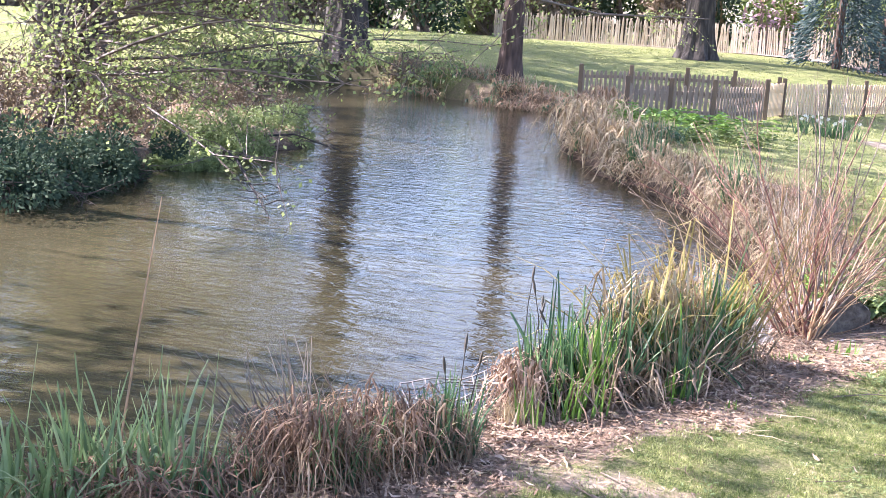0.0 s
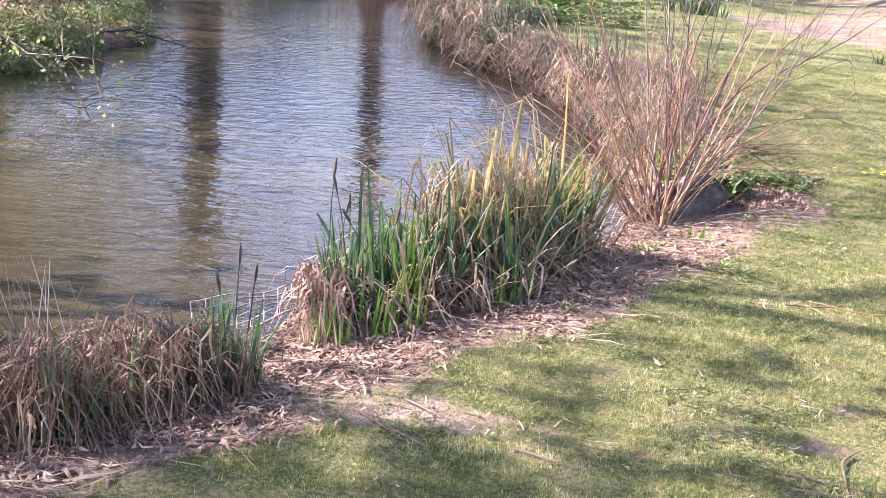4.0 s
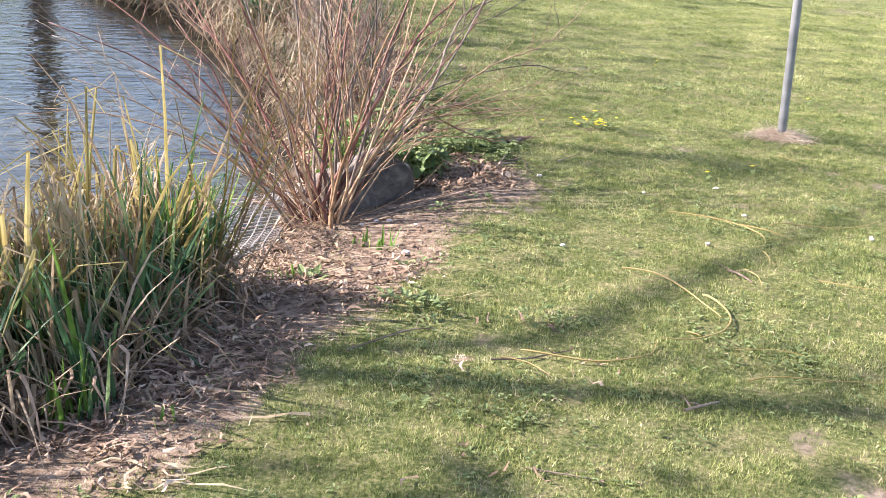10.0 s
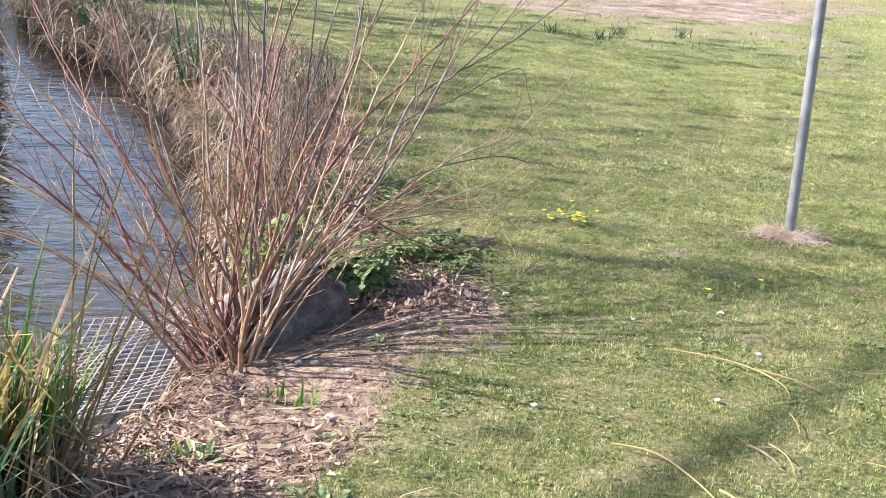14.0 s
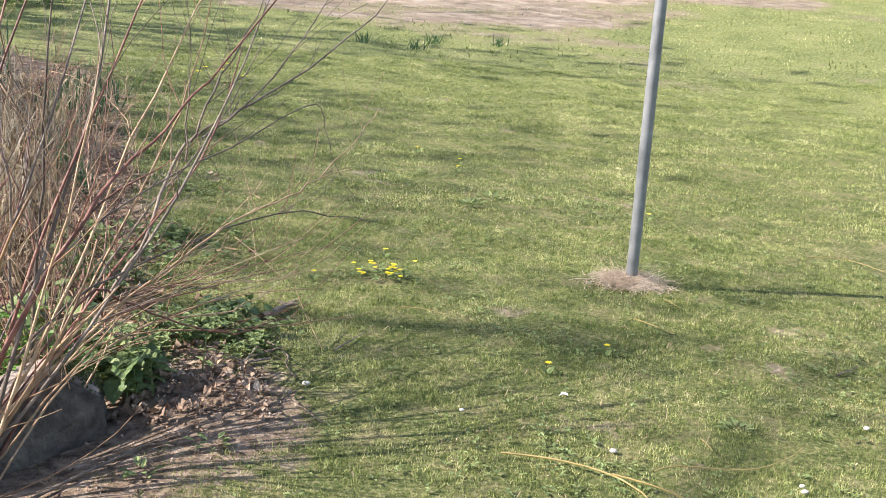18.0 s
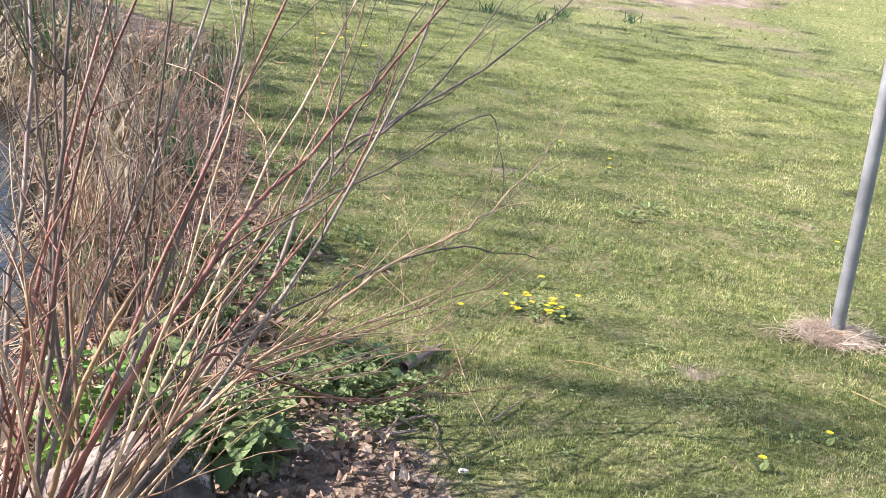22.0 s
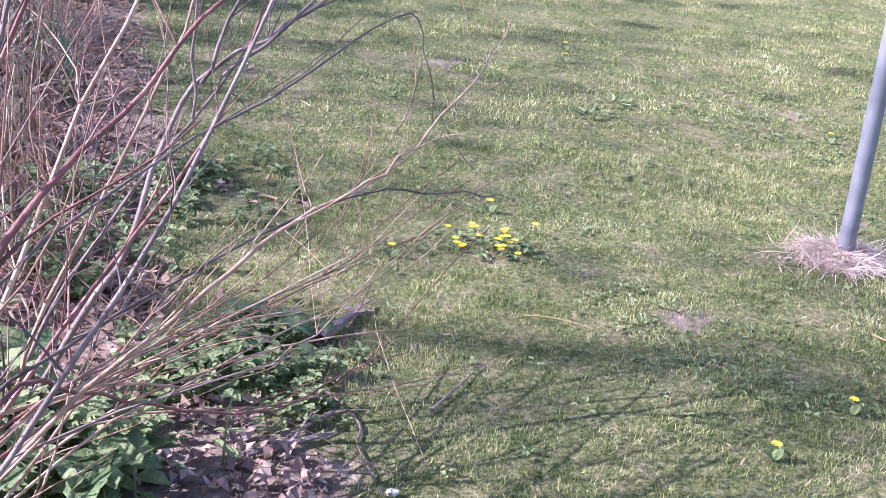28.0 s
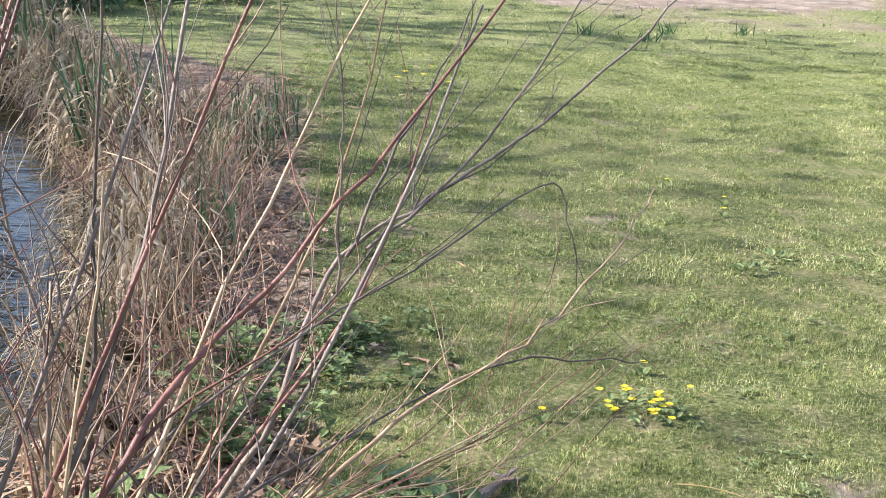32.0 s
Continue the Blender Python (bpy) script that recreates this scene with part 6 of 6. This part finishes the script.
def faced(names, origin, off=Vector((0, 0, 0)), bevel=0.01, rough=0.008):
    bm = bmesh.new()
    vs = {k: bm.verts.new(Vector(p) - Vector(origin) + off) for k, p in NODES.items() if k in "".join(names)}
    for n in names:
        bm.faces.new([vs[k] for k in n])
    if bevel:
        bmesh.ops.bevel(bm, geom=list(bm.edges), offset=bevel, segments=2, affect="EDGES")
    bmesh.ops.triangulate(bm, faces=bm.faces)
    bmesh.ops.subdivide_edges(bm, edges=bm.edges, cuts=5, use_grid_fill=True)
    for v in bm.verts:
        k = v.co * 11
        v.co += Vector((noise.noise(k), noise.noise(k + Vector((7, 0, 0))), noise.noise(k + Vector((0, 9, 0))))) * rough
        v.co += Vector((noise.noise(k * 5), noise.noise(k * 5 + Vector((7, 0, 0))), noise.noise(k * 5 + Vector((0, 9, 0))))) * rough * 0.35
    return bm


# the side turned from the sun carries its shade as a darker stone colour
part("shaded_face", faced(("AGgba", "GHhg"), (-0.7, 4.8, 0), Vector((0.003, -0.003, 0)), 0, 0.007), STONE_SHADED, stone, "front face coloured darker, as in shade")
part("block", faced(("abcdef", "bghc", "AGgba", "GHhg", "HDdch", "DEed", "EFfe", "FAaf"), (-0.7, 4.8, 0)), STONE, stone)
tuft = Geo()
for _ in range(900):
    u, v = R.random(), R.random()
    b0, g0, c0, h0 = (Vector(NODES[k]) - Vector((-0.7, 4.8, 0)) for k in "bgch")
    p = b0.lerp(g0, u).lerp(c0.lerp(h0, u), v)
    if v < 0.35 and u > 0.2:
        p.z -= U(0, 0.07) * u
        p.y -= 0.004
    w = unit((R.gauss(0, 0.6), R.gauss(-0.2, 0.6), 1))
    tuft.card(p + Vector((0, 0, 0.002)), w, unit(w.orthogonal() + 0.5 * anyway()), U(0.006, 0.016), U(0.004, 0.009))
part("moss", tuft, MOSS, stone, "green moss on the shaded end")


def lying(name, label, category, group, pts, r, material, lift=0.02, knots=0):
    """A twig that lies on the ground along a few points, smoothed."""
    fine = []
    for i in range(len(pts) - 1):
        a, b, c, d = (Vector((*pts[max(0, min(len(pts) - 1, i + k))], 0)) for k in (-1, 0, 1, 2))
        for f in (0, 0.25, 0.5, 0.75):
            q = 0.5 * ((2 * b) + (c - a) * f + (2 * a - 5 * b + 4 * c - d) * f * f + (3 * b - a - 3 * c + d) * f ** 3)
            fine.append((q.x, q.y))
    fine.append(pts[-1])
    n = len(fine)
    line = [(x, y, gz(x, y) + lift * (1 + 0.2 * math.sin(i * 0.5))) for i, (x, y) in enumerate(fine)]
    g = Geo().tube(line, [r * (1 - 0.55 * i / (n - 1)) for i in range(n)], 6)
    for _ in range(knots):
        i = R.randint(1, n - 2)
        g.tube(bent(line[i], (R.gauss(0, 1), R.gauss(0, 1), 0.4), U(0.04, 0.12), 3, 0.6, 0.3), [r * 0.5, r * 0.4, r * 0.3, r * 0.15], 4)
    return tagged(part(name, g, material), label, category, group)


WANDS = "willow wands fallen on the lawn"


def wand(r, *pts):
    lying("willow_wand", "thin curved yellow willow wand lying on the grass", "twig", WANDS, list(pts), r * 0.7, WILLOW_TWIG)


def stick(r, *pts):
    lying("stick", "dry brown stick lying on the ground", "stick", "sticks on the ground", list(pts), r, STICK, r * 0.9 + 0.006, 2)


wand(0.0055, (0.43, 3.76), (0.56, 3.7), (0.65, 3.53), (0.69, 3.38), (0.72, 3.25))
wand(0.006, (0.7, 3.49), (0.73, 3.44), (0.76, 3.34), (0.75, 3.23), (0.7, 3.12), (0.63, 3.07), (0.55, 3.03), (0.47, 3.02))
wand(0.004, (0.57, 3.1), (0.61, 3.06))
wand(0.0055, (-0.02, 2.83), (0.05, 2.81), (0.19, 2.79), (0.3, 2.81), (0.39, 2.85), (0.43, 2.92), (0.45, 3.01))
wand(0.004, (-0.09, 2.76), (0.0, 2.72), (0.07, 2.63))
wand(0.0055, (0.76, 4.66), (0.94, 4.6), (1.07, 4.52), (1.12, 4.42), (1.13, 4.32), (1.12, 4.25))
wand(0.005, (1.07, 4.52), (1.19, 4.42), (1.26, 4.34))
wand(0.004, (1.08, 4.12), (1.08, 4.03), (1.07, 3.96))
wand(0.0035, (0.94, 3.85), (0.97, 3.75), (0.96, 3.64))
wand(0.005, (1.36, 3.35), (1.45, 3.23))
wand(0.004, (0.7, 2.71), (0.8, 2.75), (0.98, 2.76), (1.26, 2.78))
wand(0.0038, (1.22, 3.77), (1.39, 3.7), (1.65, 3.74))
wand(0.0038, (0.71, 2.96), (0.86, 2.97), (0.97, 2.93))
wand(0.004, (1.21, 4.54), (1.3, 4.57), (1.51, 4.56), (1.68, 4.64), (1.78, 4.73))
wand(0.004, (1.61, 6.0), (1.72, 5.82))
wand(0.0035, (1.84, 6.3), (1.87, 6.16))
wand(0.0035, (1.45, 4.78), (1.45, 4.68))
wand(0.0045, (2.94, 7.19), (3.16, 7.17), (3.28, 6.97))
wand(0.004, (0.62, 6.02), (0.71, 6.0), (0.8, 5.96))
wand(0.005, (0.29, 0.71), (0.39, 0.77))

# by the start and on the lawn
stick(0.012, (0.41, 1.36), (0.33, 1.18))
stick(0.006, (0.4, 1.35), (0.28, 1.11))
stick(0.013, (0.25, 0.68), (0.3, 0.81), (0.35, 0.94), (0.36, 1.0), (0.4, 0.99))
stick(0.005, (0.05, 1.11), (0.02, 1.03), (0.02, 0.92), (0.02, 0.76))
stick(0.004, (-0.16, 0.86), (0.02, 0.84), (0.2, 0.86), (0.35, 0.9))
stick(0.004, (-0.14, 0.76), (0.02, 0.76))
stick(0.006, (0.45, 2.47), (0.57, 2.55))
stick(0.004, (-0.12, 2.76), (-0.01, 2.78), (0.09, 2.85), (0.15, 2.89))
stick(0.006, (0.87, 3.85), (0.91, 3.79), (0.94, 3.71))
stick(0.004, (2.24, 5.43), (2.38, 5.53))
stick(0.003, (-0.05, 2.05), (0.15, 2.0))
stick(0.004, (0.15, 5.06), (0.23, 4.87))
stick(0.004, (0.32, 5.54), (0.39, 5.64), (0.46, 5.75))
stick(0.0045, (0.05, 5.65), (0.1, 5.58), (0.15, 5.47), (0.14, 5.38), (0.17, 5.24))
stick(0.007, (0.1, 5.52), (0.05, 5.47), (-0.01, 5.41))
stick(0.009, (-0.1, 5.33), (0.09, 5.42))
# along the bank
stick(0.005, (-1.37, 0.66), (-1.22, 0.57))
stick(0.004, (-1.51, 0.76), (-1.31, 0.6))
stick(0.004, (-1.39, 0.92), (-1.26, 0.83))
stick(0.006, (-2.05, 0.42), (-1.92, 0.38))
stick(0.004, (-0.98, 0.69), (-0.76, 0.63))
stick(0.006, (-2.34, -0.32), (-2.24, -0.4))
stick(0.006, (-0.62, 4.42), (-0.42, 4.62), (-0.3, 4.75))
stick(0.004, (-0.7, 4.36), (-0.5, 4.42), (-0.32, 4.42))
stick(0.005, (-0.98, 3.55), (-0.7, 3.6), (-0.5, 3.75))
stick(0.004, (-0.58, 2.75), (-0.4, 2.95), (-0.3, 3.0))
stick(0.003, (-0.6, 1.4), (-0.45, 1.5))
lying("root_stub", "weathered grey root stub rising from the grass", "root", "", [(0.07, 5.86), (0.13, 5.95), (0.18, 6.04)], 0.019, STICK, 0.02, 5)

for x, y, s in ((1.64, 4.42, 0.013), (1.13, 4.7, 0.013), (0.86, 4.21, 0.012), (0.22, 4.04, 0.012), (2.1, 4.92, 0.012), (1.65, 4.46, 0.01), (-0.43, 3.9, 0.02), (0.2, 5.2, 0.014), (-0.58, 4.42, 0.012), (-0.52, 4.4, 0.014), (-0.64, 4.38, 0.011), (-0.4, 4.3, 0.01), (0.7, 5.0, 0.009)):
    bm = bmesh.new()
    bmesh.ops.create_icosphere(bm, subdivisions=2, radius=1)
    for v in bm.verts:
        v.co *= 1 + 0.25 * noise.noise(v.co * 1.5 + Vector((x * 9, y * 9, 0)))
        v.co = Vector((v.co.x * s, v.co.y * s * 0.8, v.co.z * s * 0.55))
    ob = tagged(part("pebble", bm, PEBBLE), "small pale pebble in the grass", "stone", "pale pebbles")
    ob.location = (x, y, gz(x, y) + 0.012)
ft = thing("feather", "small curled white feather on the grass", "feather", at=(1.06, 5.12, gz(1.06, 5.12) + 0.02))
part("vane", Geo().ribbon([(0, 0, 0), (0.012, 0.008, 0.006), (0.022, 0.004, 0.009), (0.028, -0.008, 0.007), (0.026, -0.02, 0.003)], [0.002, 0.009, 0.011, 0.008, 0.002], (0.2, 1, 0.5), 0.25), FEATHER, ft)

# crumpled bag caught at the reeds
bag = thing("plastic_bag", "crumpled clear plastic bag with turquoise print", "litter", at=(-2.44, -0.47, gz(-2.44, -0.47)))
bm = bmesh.new()
bmesh.ops.create_icosphere(bm, subdivisions=4, radius=1)
for v in bm.verts:
    k = v.co.copy()
    v.co *= 1 + 0.45 * noise.noise(k * 2.2) + 0.2 * noise.noise(k * 5)
    v.co = Vector((v.co.x * 0.085, v.co.y * 0.06, max(-0.01, v.co.z * 0.06 + 0.036)))
part("film", bm, BAG, bag)
g = Geo()
g.tube([(0.0, -0.085, 0.055), (0.03, -0.09, 0.075), (0.06, -0.085, 0.06), (0.03, -0.088, 0.045), (0.0, -0.085, 0.055)], [0.007] * 5, 6)
g.tube([(0.07, -0.08, 0.06), (0.095, -0.075, 0.075), (0.115, -0.065, 0.06), (0.09, -0.075, 0.045), (0.07, -0.08, 0.06)], [0.007] * 5, 6)
g.ribbon([(-0.01, -0.08, 0.07), (0.05, -0.088, 0.085), (0.11, -0.07, 0.08)], [0.02, 0.03, 0.02], (0, 0.4, 1))
part("print", g, BAG_BLUE, bag, "turquoise printed rings")


# ---- wire mesh at the water's edge ----
def wire_panel(label, corners, nu, nv, sag):
    """A sagging panel of welded wire between four corners."""
    a, b, c, d = (Vector(p) for p in corners)
    t = thing("wire_mesh", label, "wire mesh", "wire guards at the water's edge")

    def at(u, v):
        p = a.lerp(b, u).lerp(d.lerp(c, u), v)
        return p + Vector((0, 0, -sag * 4 * u * (1 - u) * (0.5 + v) + 0.012 * math.sin(9 * u + 5 * v)))

    for i in range(nu + 1):
        part("cross_wire", Geo().tube([at(i / nu, k / 6) for k in range(7)], [0.0034] * 7, 4), WIRE, t)
    for j in range(nv + 1):
        part("long_wire", Geo().tube([at(k / 12, j / nv) for k in range(13)], [0.0042] * 13, 4), WIRE, t)
    return t


wire_panel("sagging rusty wire mesh strung over the water", ((-2.37, 1.41, 0.04), (-2.1, 1.9, 0.05), (-2.24, 2.32, 0.05), (-2.6, 1.88, 0.04)), 8, 5, 0.015)
wire_panel("rusty wire mesh standing between two reed clumps", ((-2.37, 1.41, 0.036), (-2.1, 1.9, 0.046), (-2.08, 1.86, -0.22), (-2.34, 1.39, -0.22)), 8, 4, 0.015)
wire_panel("flat wire mesh lying on the water beside the shrub", ((-1.0, 4.05, -0.05), (-1.0, 5.1, -0.06), (-1.55, 5.25, -0.2), (-1.6, 4.1, -0.2)), 22, 12, 0.02)
for x, y in ((-2.12, 1.93),):
    z = gz(x, y)
    tagged(part("wire_stake", Geo().tube([(x, y, z - 0.1), (x + 0.01, y, z + 0.14)], [0.012, 0.01], 6), STICK), "short wooden stake holding the wire mesh", "stake", "stakes of the wire guards")

# dark plank edging by the far sedge
for k in range(3):
    bm = box(pose(-3.85, 13.75, WATER + 0.02 + 0.09 * k, 0, 0, -38) @ Matrix.Translation((0, 0.06 * k, 0)), 0.95, 0.04, 0.07, 0.008)
    tagged(part("edging_plank", bm, WOOD_POST), "dark wet plank edging the bank", "plank", "planks of the bank edging")

# ---- litter and grass ----
rs = np.random.RandomState(4)


def scatter(n, x0, x1, y0, y1, keep):
    x, y = rs.uniform(x0, x1, n), rs.uniform(y0, y1, n)
    k = rs.uniform(0, 1, n) < keep(x, y)
    return x[k], y[k]


def litter_keep(x, y):
    s = shore(x, y)
    bare, dust = soil_of(x, y)
    return np.where((s > 0.02) & (bare > 0.35), np.clip(bare - 0.7 * dust, 0, 1) * (0.25 + 0.75 * smooth(-0.5, 0.4, wavy(x, y, 6.0, 2) + 0.5 * wavy(x, y, 17.0, 3))), 0.006 * (s > 0.02))


def reed_keep(x, y):
    """Long strips lie only near the reeds."""
    return litter_keep(x, y) * smooth(4.4, 3.5, y + 0.5 * (x + 0.6)) * (0.45 + 0.55 * smooth(1.1, 0.3, shore(x, y)))


def strips(name, x, y, length, width, material, label, lift=0.012):
    """Dead leaves and bits of reed strewn flat: curled strips of three pieces each."""
    n = len(x)
    a, l, w = rs.uniform(0, 6.283, n), length * rs.uniform(0.4, 1.3, n), width * rs.uniform(0.5, 1.3, n)
    turn = rs.normal(0, 0.5, n)
    rows = []
    px, py, ang = x.copy(), y.copy(), a.copy()
    for k in range(4):
        ww = w * (1.0, 1.0, 0.8, 0.25)[k] / 2
        z = ground_of(px, py) + lift * (0.5 + rs.uniform(0, 1.6, n)) + 0.3 * w * (k % 2)
        tilt = rs.normal(0, 0.5, n) * ww
        rows.append(np.stack([px - np.sin(ang) * ww, py + np.cos(ang) * ww, z + tilt], 1))
        rows.append(np.stack([px + np.sin(ang) * ww, py - np.cos(ang) * ww, z - tilt], 1))
        px, py = px + np.cos(ang) * l / 3, py + np.sin(ang) * l / 3
        ang = ang + turn
    v = np.stack(rows, 1).reshape(-1, 3)
    base = np.arange(n)[:, None] * 8
    f = np.concatenate([base + np.array([2 * k, 2 * k + 2, 2 * k + 3, 2 * k + 1]) for k in range(3)], 1).reshape(-1, 4)
    me = bpy.data.meshes.new(name)
    me.from_pydata(v.tolist(), [], f.tolist())
    me.materials.append(material)
    return tagged(new(name, me), label, "leaf litter", kind="stuff")


x, y = scatter(50000, -3.0, 0.4, -2.0, 4.6, reed_keep)
strips("leaf_litter", x, y, 0.08, 0.0095, LITTER, "brown dead reed leaves strewn over the bare bank")
x, y = scatter(3500, -2.9, 0.2, -2.0, 4.4, reed_keep)
strips("dead_reed_strips", x, y, 0.2, 0.0095, TAN_GRASS, "long pale strips of dead reed on the soil")
x, y = scatter(34000, -3.0, 0.4, -2.0, 6.5, lambda x, y: litter_keep(x, y) * (0.3 + 0.7 * smooth(4.4, 3.6, y)))
strips("leaf_crumbs", x, y, 0.018, 0.008, LITTER, "crumbled brown leaf fragments on the soil", 0.006)
x, y = scatter(3600, -1.1, 0.1, 4.9, 9.0, litter_keep)
strips("fallen_leaves", x, y, 0.045, 0.02, LITTER, "curled brown dead leaves on the soil below the shrub", 0.014)
x, y = scatter(6000, -1.6, 0.2, 6.0, 13.0, litter_keep)
strips("bank_litter", x, y, 0.16, 0.014, RUST_GRASS, "rusty dead leaves under the bankside thickets")
x, y = scatter(16000, -18, -8.6, 2.0, 22.0, lambda x, y: (shore(x, y) > 0.1) * 0.8)
strips("far_bank_litter", x, y, 0.13, 0.035, TAN_GRASS, "pale dead leaves and grass on the left bank", 0.04)


def lawn_keep(x, y):
    bare, _ = soil_of(x, y)
    thin = 0.3 + 0.7 * smooth(-0.75, 0.15, 0.5 * wavy(x, y, 7.0, 3) + 0.35 * wavy(x, y, 19.0, 6) + 0.3 * wavy(x, y, 53.0, 2))
    return np.clip(1.05 - 1.15 * bare + 0.6 * smooth(0.3, 0.75, wavy(x, y, 6.0, 9) + 0.3 * wavy(x, y, 21.0, 1)) * (y > 3.9) * (y < 6.0), 0.03, 1) * (shore(x, y) > 0.25) * thin


HASH = np.random.RandomState(9).uniform(-1, 1, (256, 256))


def grainy(x, y, f, s=0):
    """Value noise, -1 to 1, with cells 1 / f metres wide."""
    u, v = x * f + 17.3 * s, y * f + 31.7 * s
    i, j = np.floor(u).astype(int), np.floor(v).astype(int)
    a, b = smooth(0, 1, u - i), smooth(0, 1, v - j)
    at = lambda p, q: HASH[(i + p) % 256, (j + q) % 256]
    return (at(0, 0) * (1 - a) + at(1, 0) * a) * (1 - b) + (at(0, 1) * (1 - a) + at(1, 1) * a) * b


def grass(name, x, y, length, width, label, tuft=14.0):
    """Blades in tufts: long and close on the tufts, short and thin between them."""
    high = 0.5 * grainy(x, y, tuft) + 0.4 * grainy(x, y, tuft * 2.3, 1) + 0.35 * grainy(x, y, tuft * 0.3, 2)
    k = rs.uniform(0, 1, len(x)) < 0.35 + 0.65 * smooth(-0.55, 0.1, high)
    x, y, high = x[k], y[k], high[k]
    n = len(x)
    z = ground_of(x, y) - 0.003
    a = rs.uniform(0, 6.283, n)
    l, w = length * rs.uniform(0.5, 1.25, n) * np.clip(0.85 + 0.65 * high, 0.4, 1.6), width * rs.uniform(0.6, 1.3, n)
    lean, way = np.abs(rs.normal(0.6, 0.4, n)), 4.0 * grainy(x, y, tuft * 0.8, 5) + rs.normal(0, 1.7, n)
    top = np.stack([x + np.cos(way) * l * np.sin(lean), y + np.sin(way) * l * np.sin(lean), z + l * np.cos(lean)], 1)
    c, s = np.cos(a) * w / 2, np.sin(a) * w / 2
    v = np.stack([np.stack([x - c, y - s, z], 1), np.stack([x + c, y + s, z], 1), top], 1).reshape(-1, 3)
    me = bpy.data.meshes.new(name)
    me.vertices.add(3 * n)
    me.vertices.foreach_set("co", v.ravel().astype(np.float32))
    me.loops.add(3 * n)
    me.loops.foreach_set("vertex_index", np.arange(3 * n, dtype=np.int32))
    me.polygons.add(n)
    me.polygons.foreach_set("loop_start", np.arange(0, 3 * n, 3, dtype=np.int32))
    me.update(calc_edges=True)
    me.materials.append(BLADE)
    return tagged(new(name, me), label, "grass", kind="stuff")


x, y = scatter(1250000, -2.0, 3.2, 0.2, 7.6, lawn_keep)
grass("lawn_grass", x, y, 0.02, 0.0031, "short green and straw-coloured lawn grass")
x, y = scatter(660000, -1.2, 8.5, 7.6, 15.0, lawn_keep)
grass("lawn_grass_beyond", x, y, 0.022, 0.0058, "short sunlit lawn grass further off", 9.0)
x, y = scatter(200000, -20.0, 16.0, 15.0, 44.0, lawn_keep)
grass("far_lawn_grass", x, y, 0.045, 0.016, "short grass of the far lawn", 4.0)
x, y = scatter(60000, -3.0, 2.2, -2.5, 0.2, lawn_keep)
grass("near_lawn_grass", x, y, 0.024, 0.0045, "short lawn grass near the start of the walk")


# weeds, straw and moss in the turf
x, y = scatter(9500, -1.6, 3.2, 0.4, 9.0, lambda x, y: lawn_keep(x, y) * (0.15 + 0.85 * smooth(0.1, 0.7, wavy(x, y, 4.0, 9))))
lv = Geo()
for px, py, pz in zip(x, y, ground_of(x, y)):
    for k in range(R.randint(3, 6)):
        a = U(0, 6.283)
        r0 = U(0, 0.02)
        lv.leaf((px + math.cos(a) * r0, py + math.sin(a) * r0, pz + U(0.004, 0.022)), (math.cos(a), math.sin(a), U(-0.1, 0.5)), (0, 0, 1), U(0.012, 0.026), U(0.008, 0.015))
tagged(part("lawn_weeds", lv, LEAF_MID, kind="stuff"), "small clover and weed leaves among the grass", "weeds", kind="stuff")
x, y = scatter(4000, -1.8, 3.2, 0.3, 8.0, lambda x, y: lawn_keep(x, y) * (0.3 + 0.7 * smooth(-0.1, 0.7, wavy(x, y, 2.2, 6))))
strips("dry_clippings", x, y, 0.035, 0.003, TAN_GRASS, "dry straw-coloured clippings lying in the grass", 0.016)

x, y = scatter(7000, -2.6, 0.35, -1.5, 6.2, lambda x, y: litter_keep(x, y) * (0.35 + 0.65 * smooth(3.9, 4.4, y)))
cl = Geo()
for px, py, pz in zip(x, y, ground_of(x, y)):
    r = 0.0035 + 0.009 * R.random() ** 3
    a = len(cl.v)
    for d in ((1, 0, 0), (0, 1, 0), (-1, 0, 0), (0, -1, 0), (0, 0, 0.8), (0, 0, -0.6)):
        cl.v.append(tuple(Vector((px, py, pz + r * 0.3)) + Vector(d) * r * U(0.6, 1.4)))
    cl.f += [(a, a + 1, a + 4), (a + 1, a + 2, a + 4), (a + 2, a + 3, a + 4), (a + 3, a, a + 4)]
tagged(part("soil_clods", cl, CLOD, kind="stuff"), "crumbly pinkish clods of bare soil", "soil", kind="stuff")
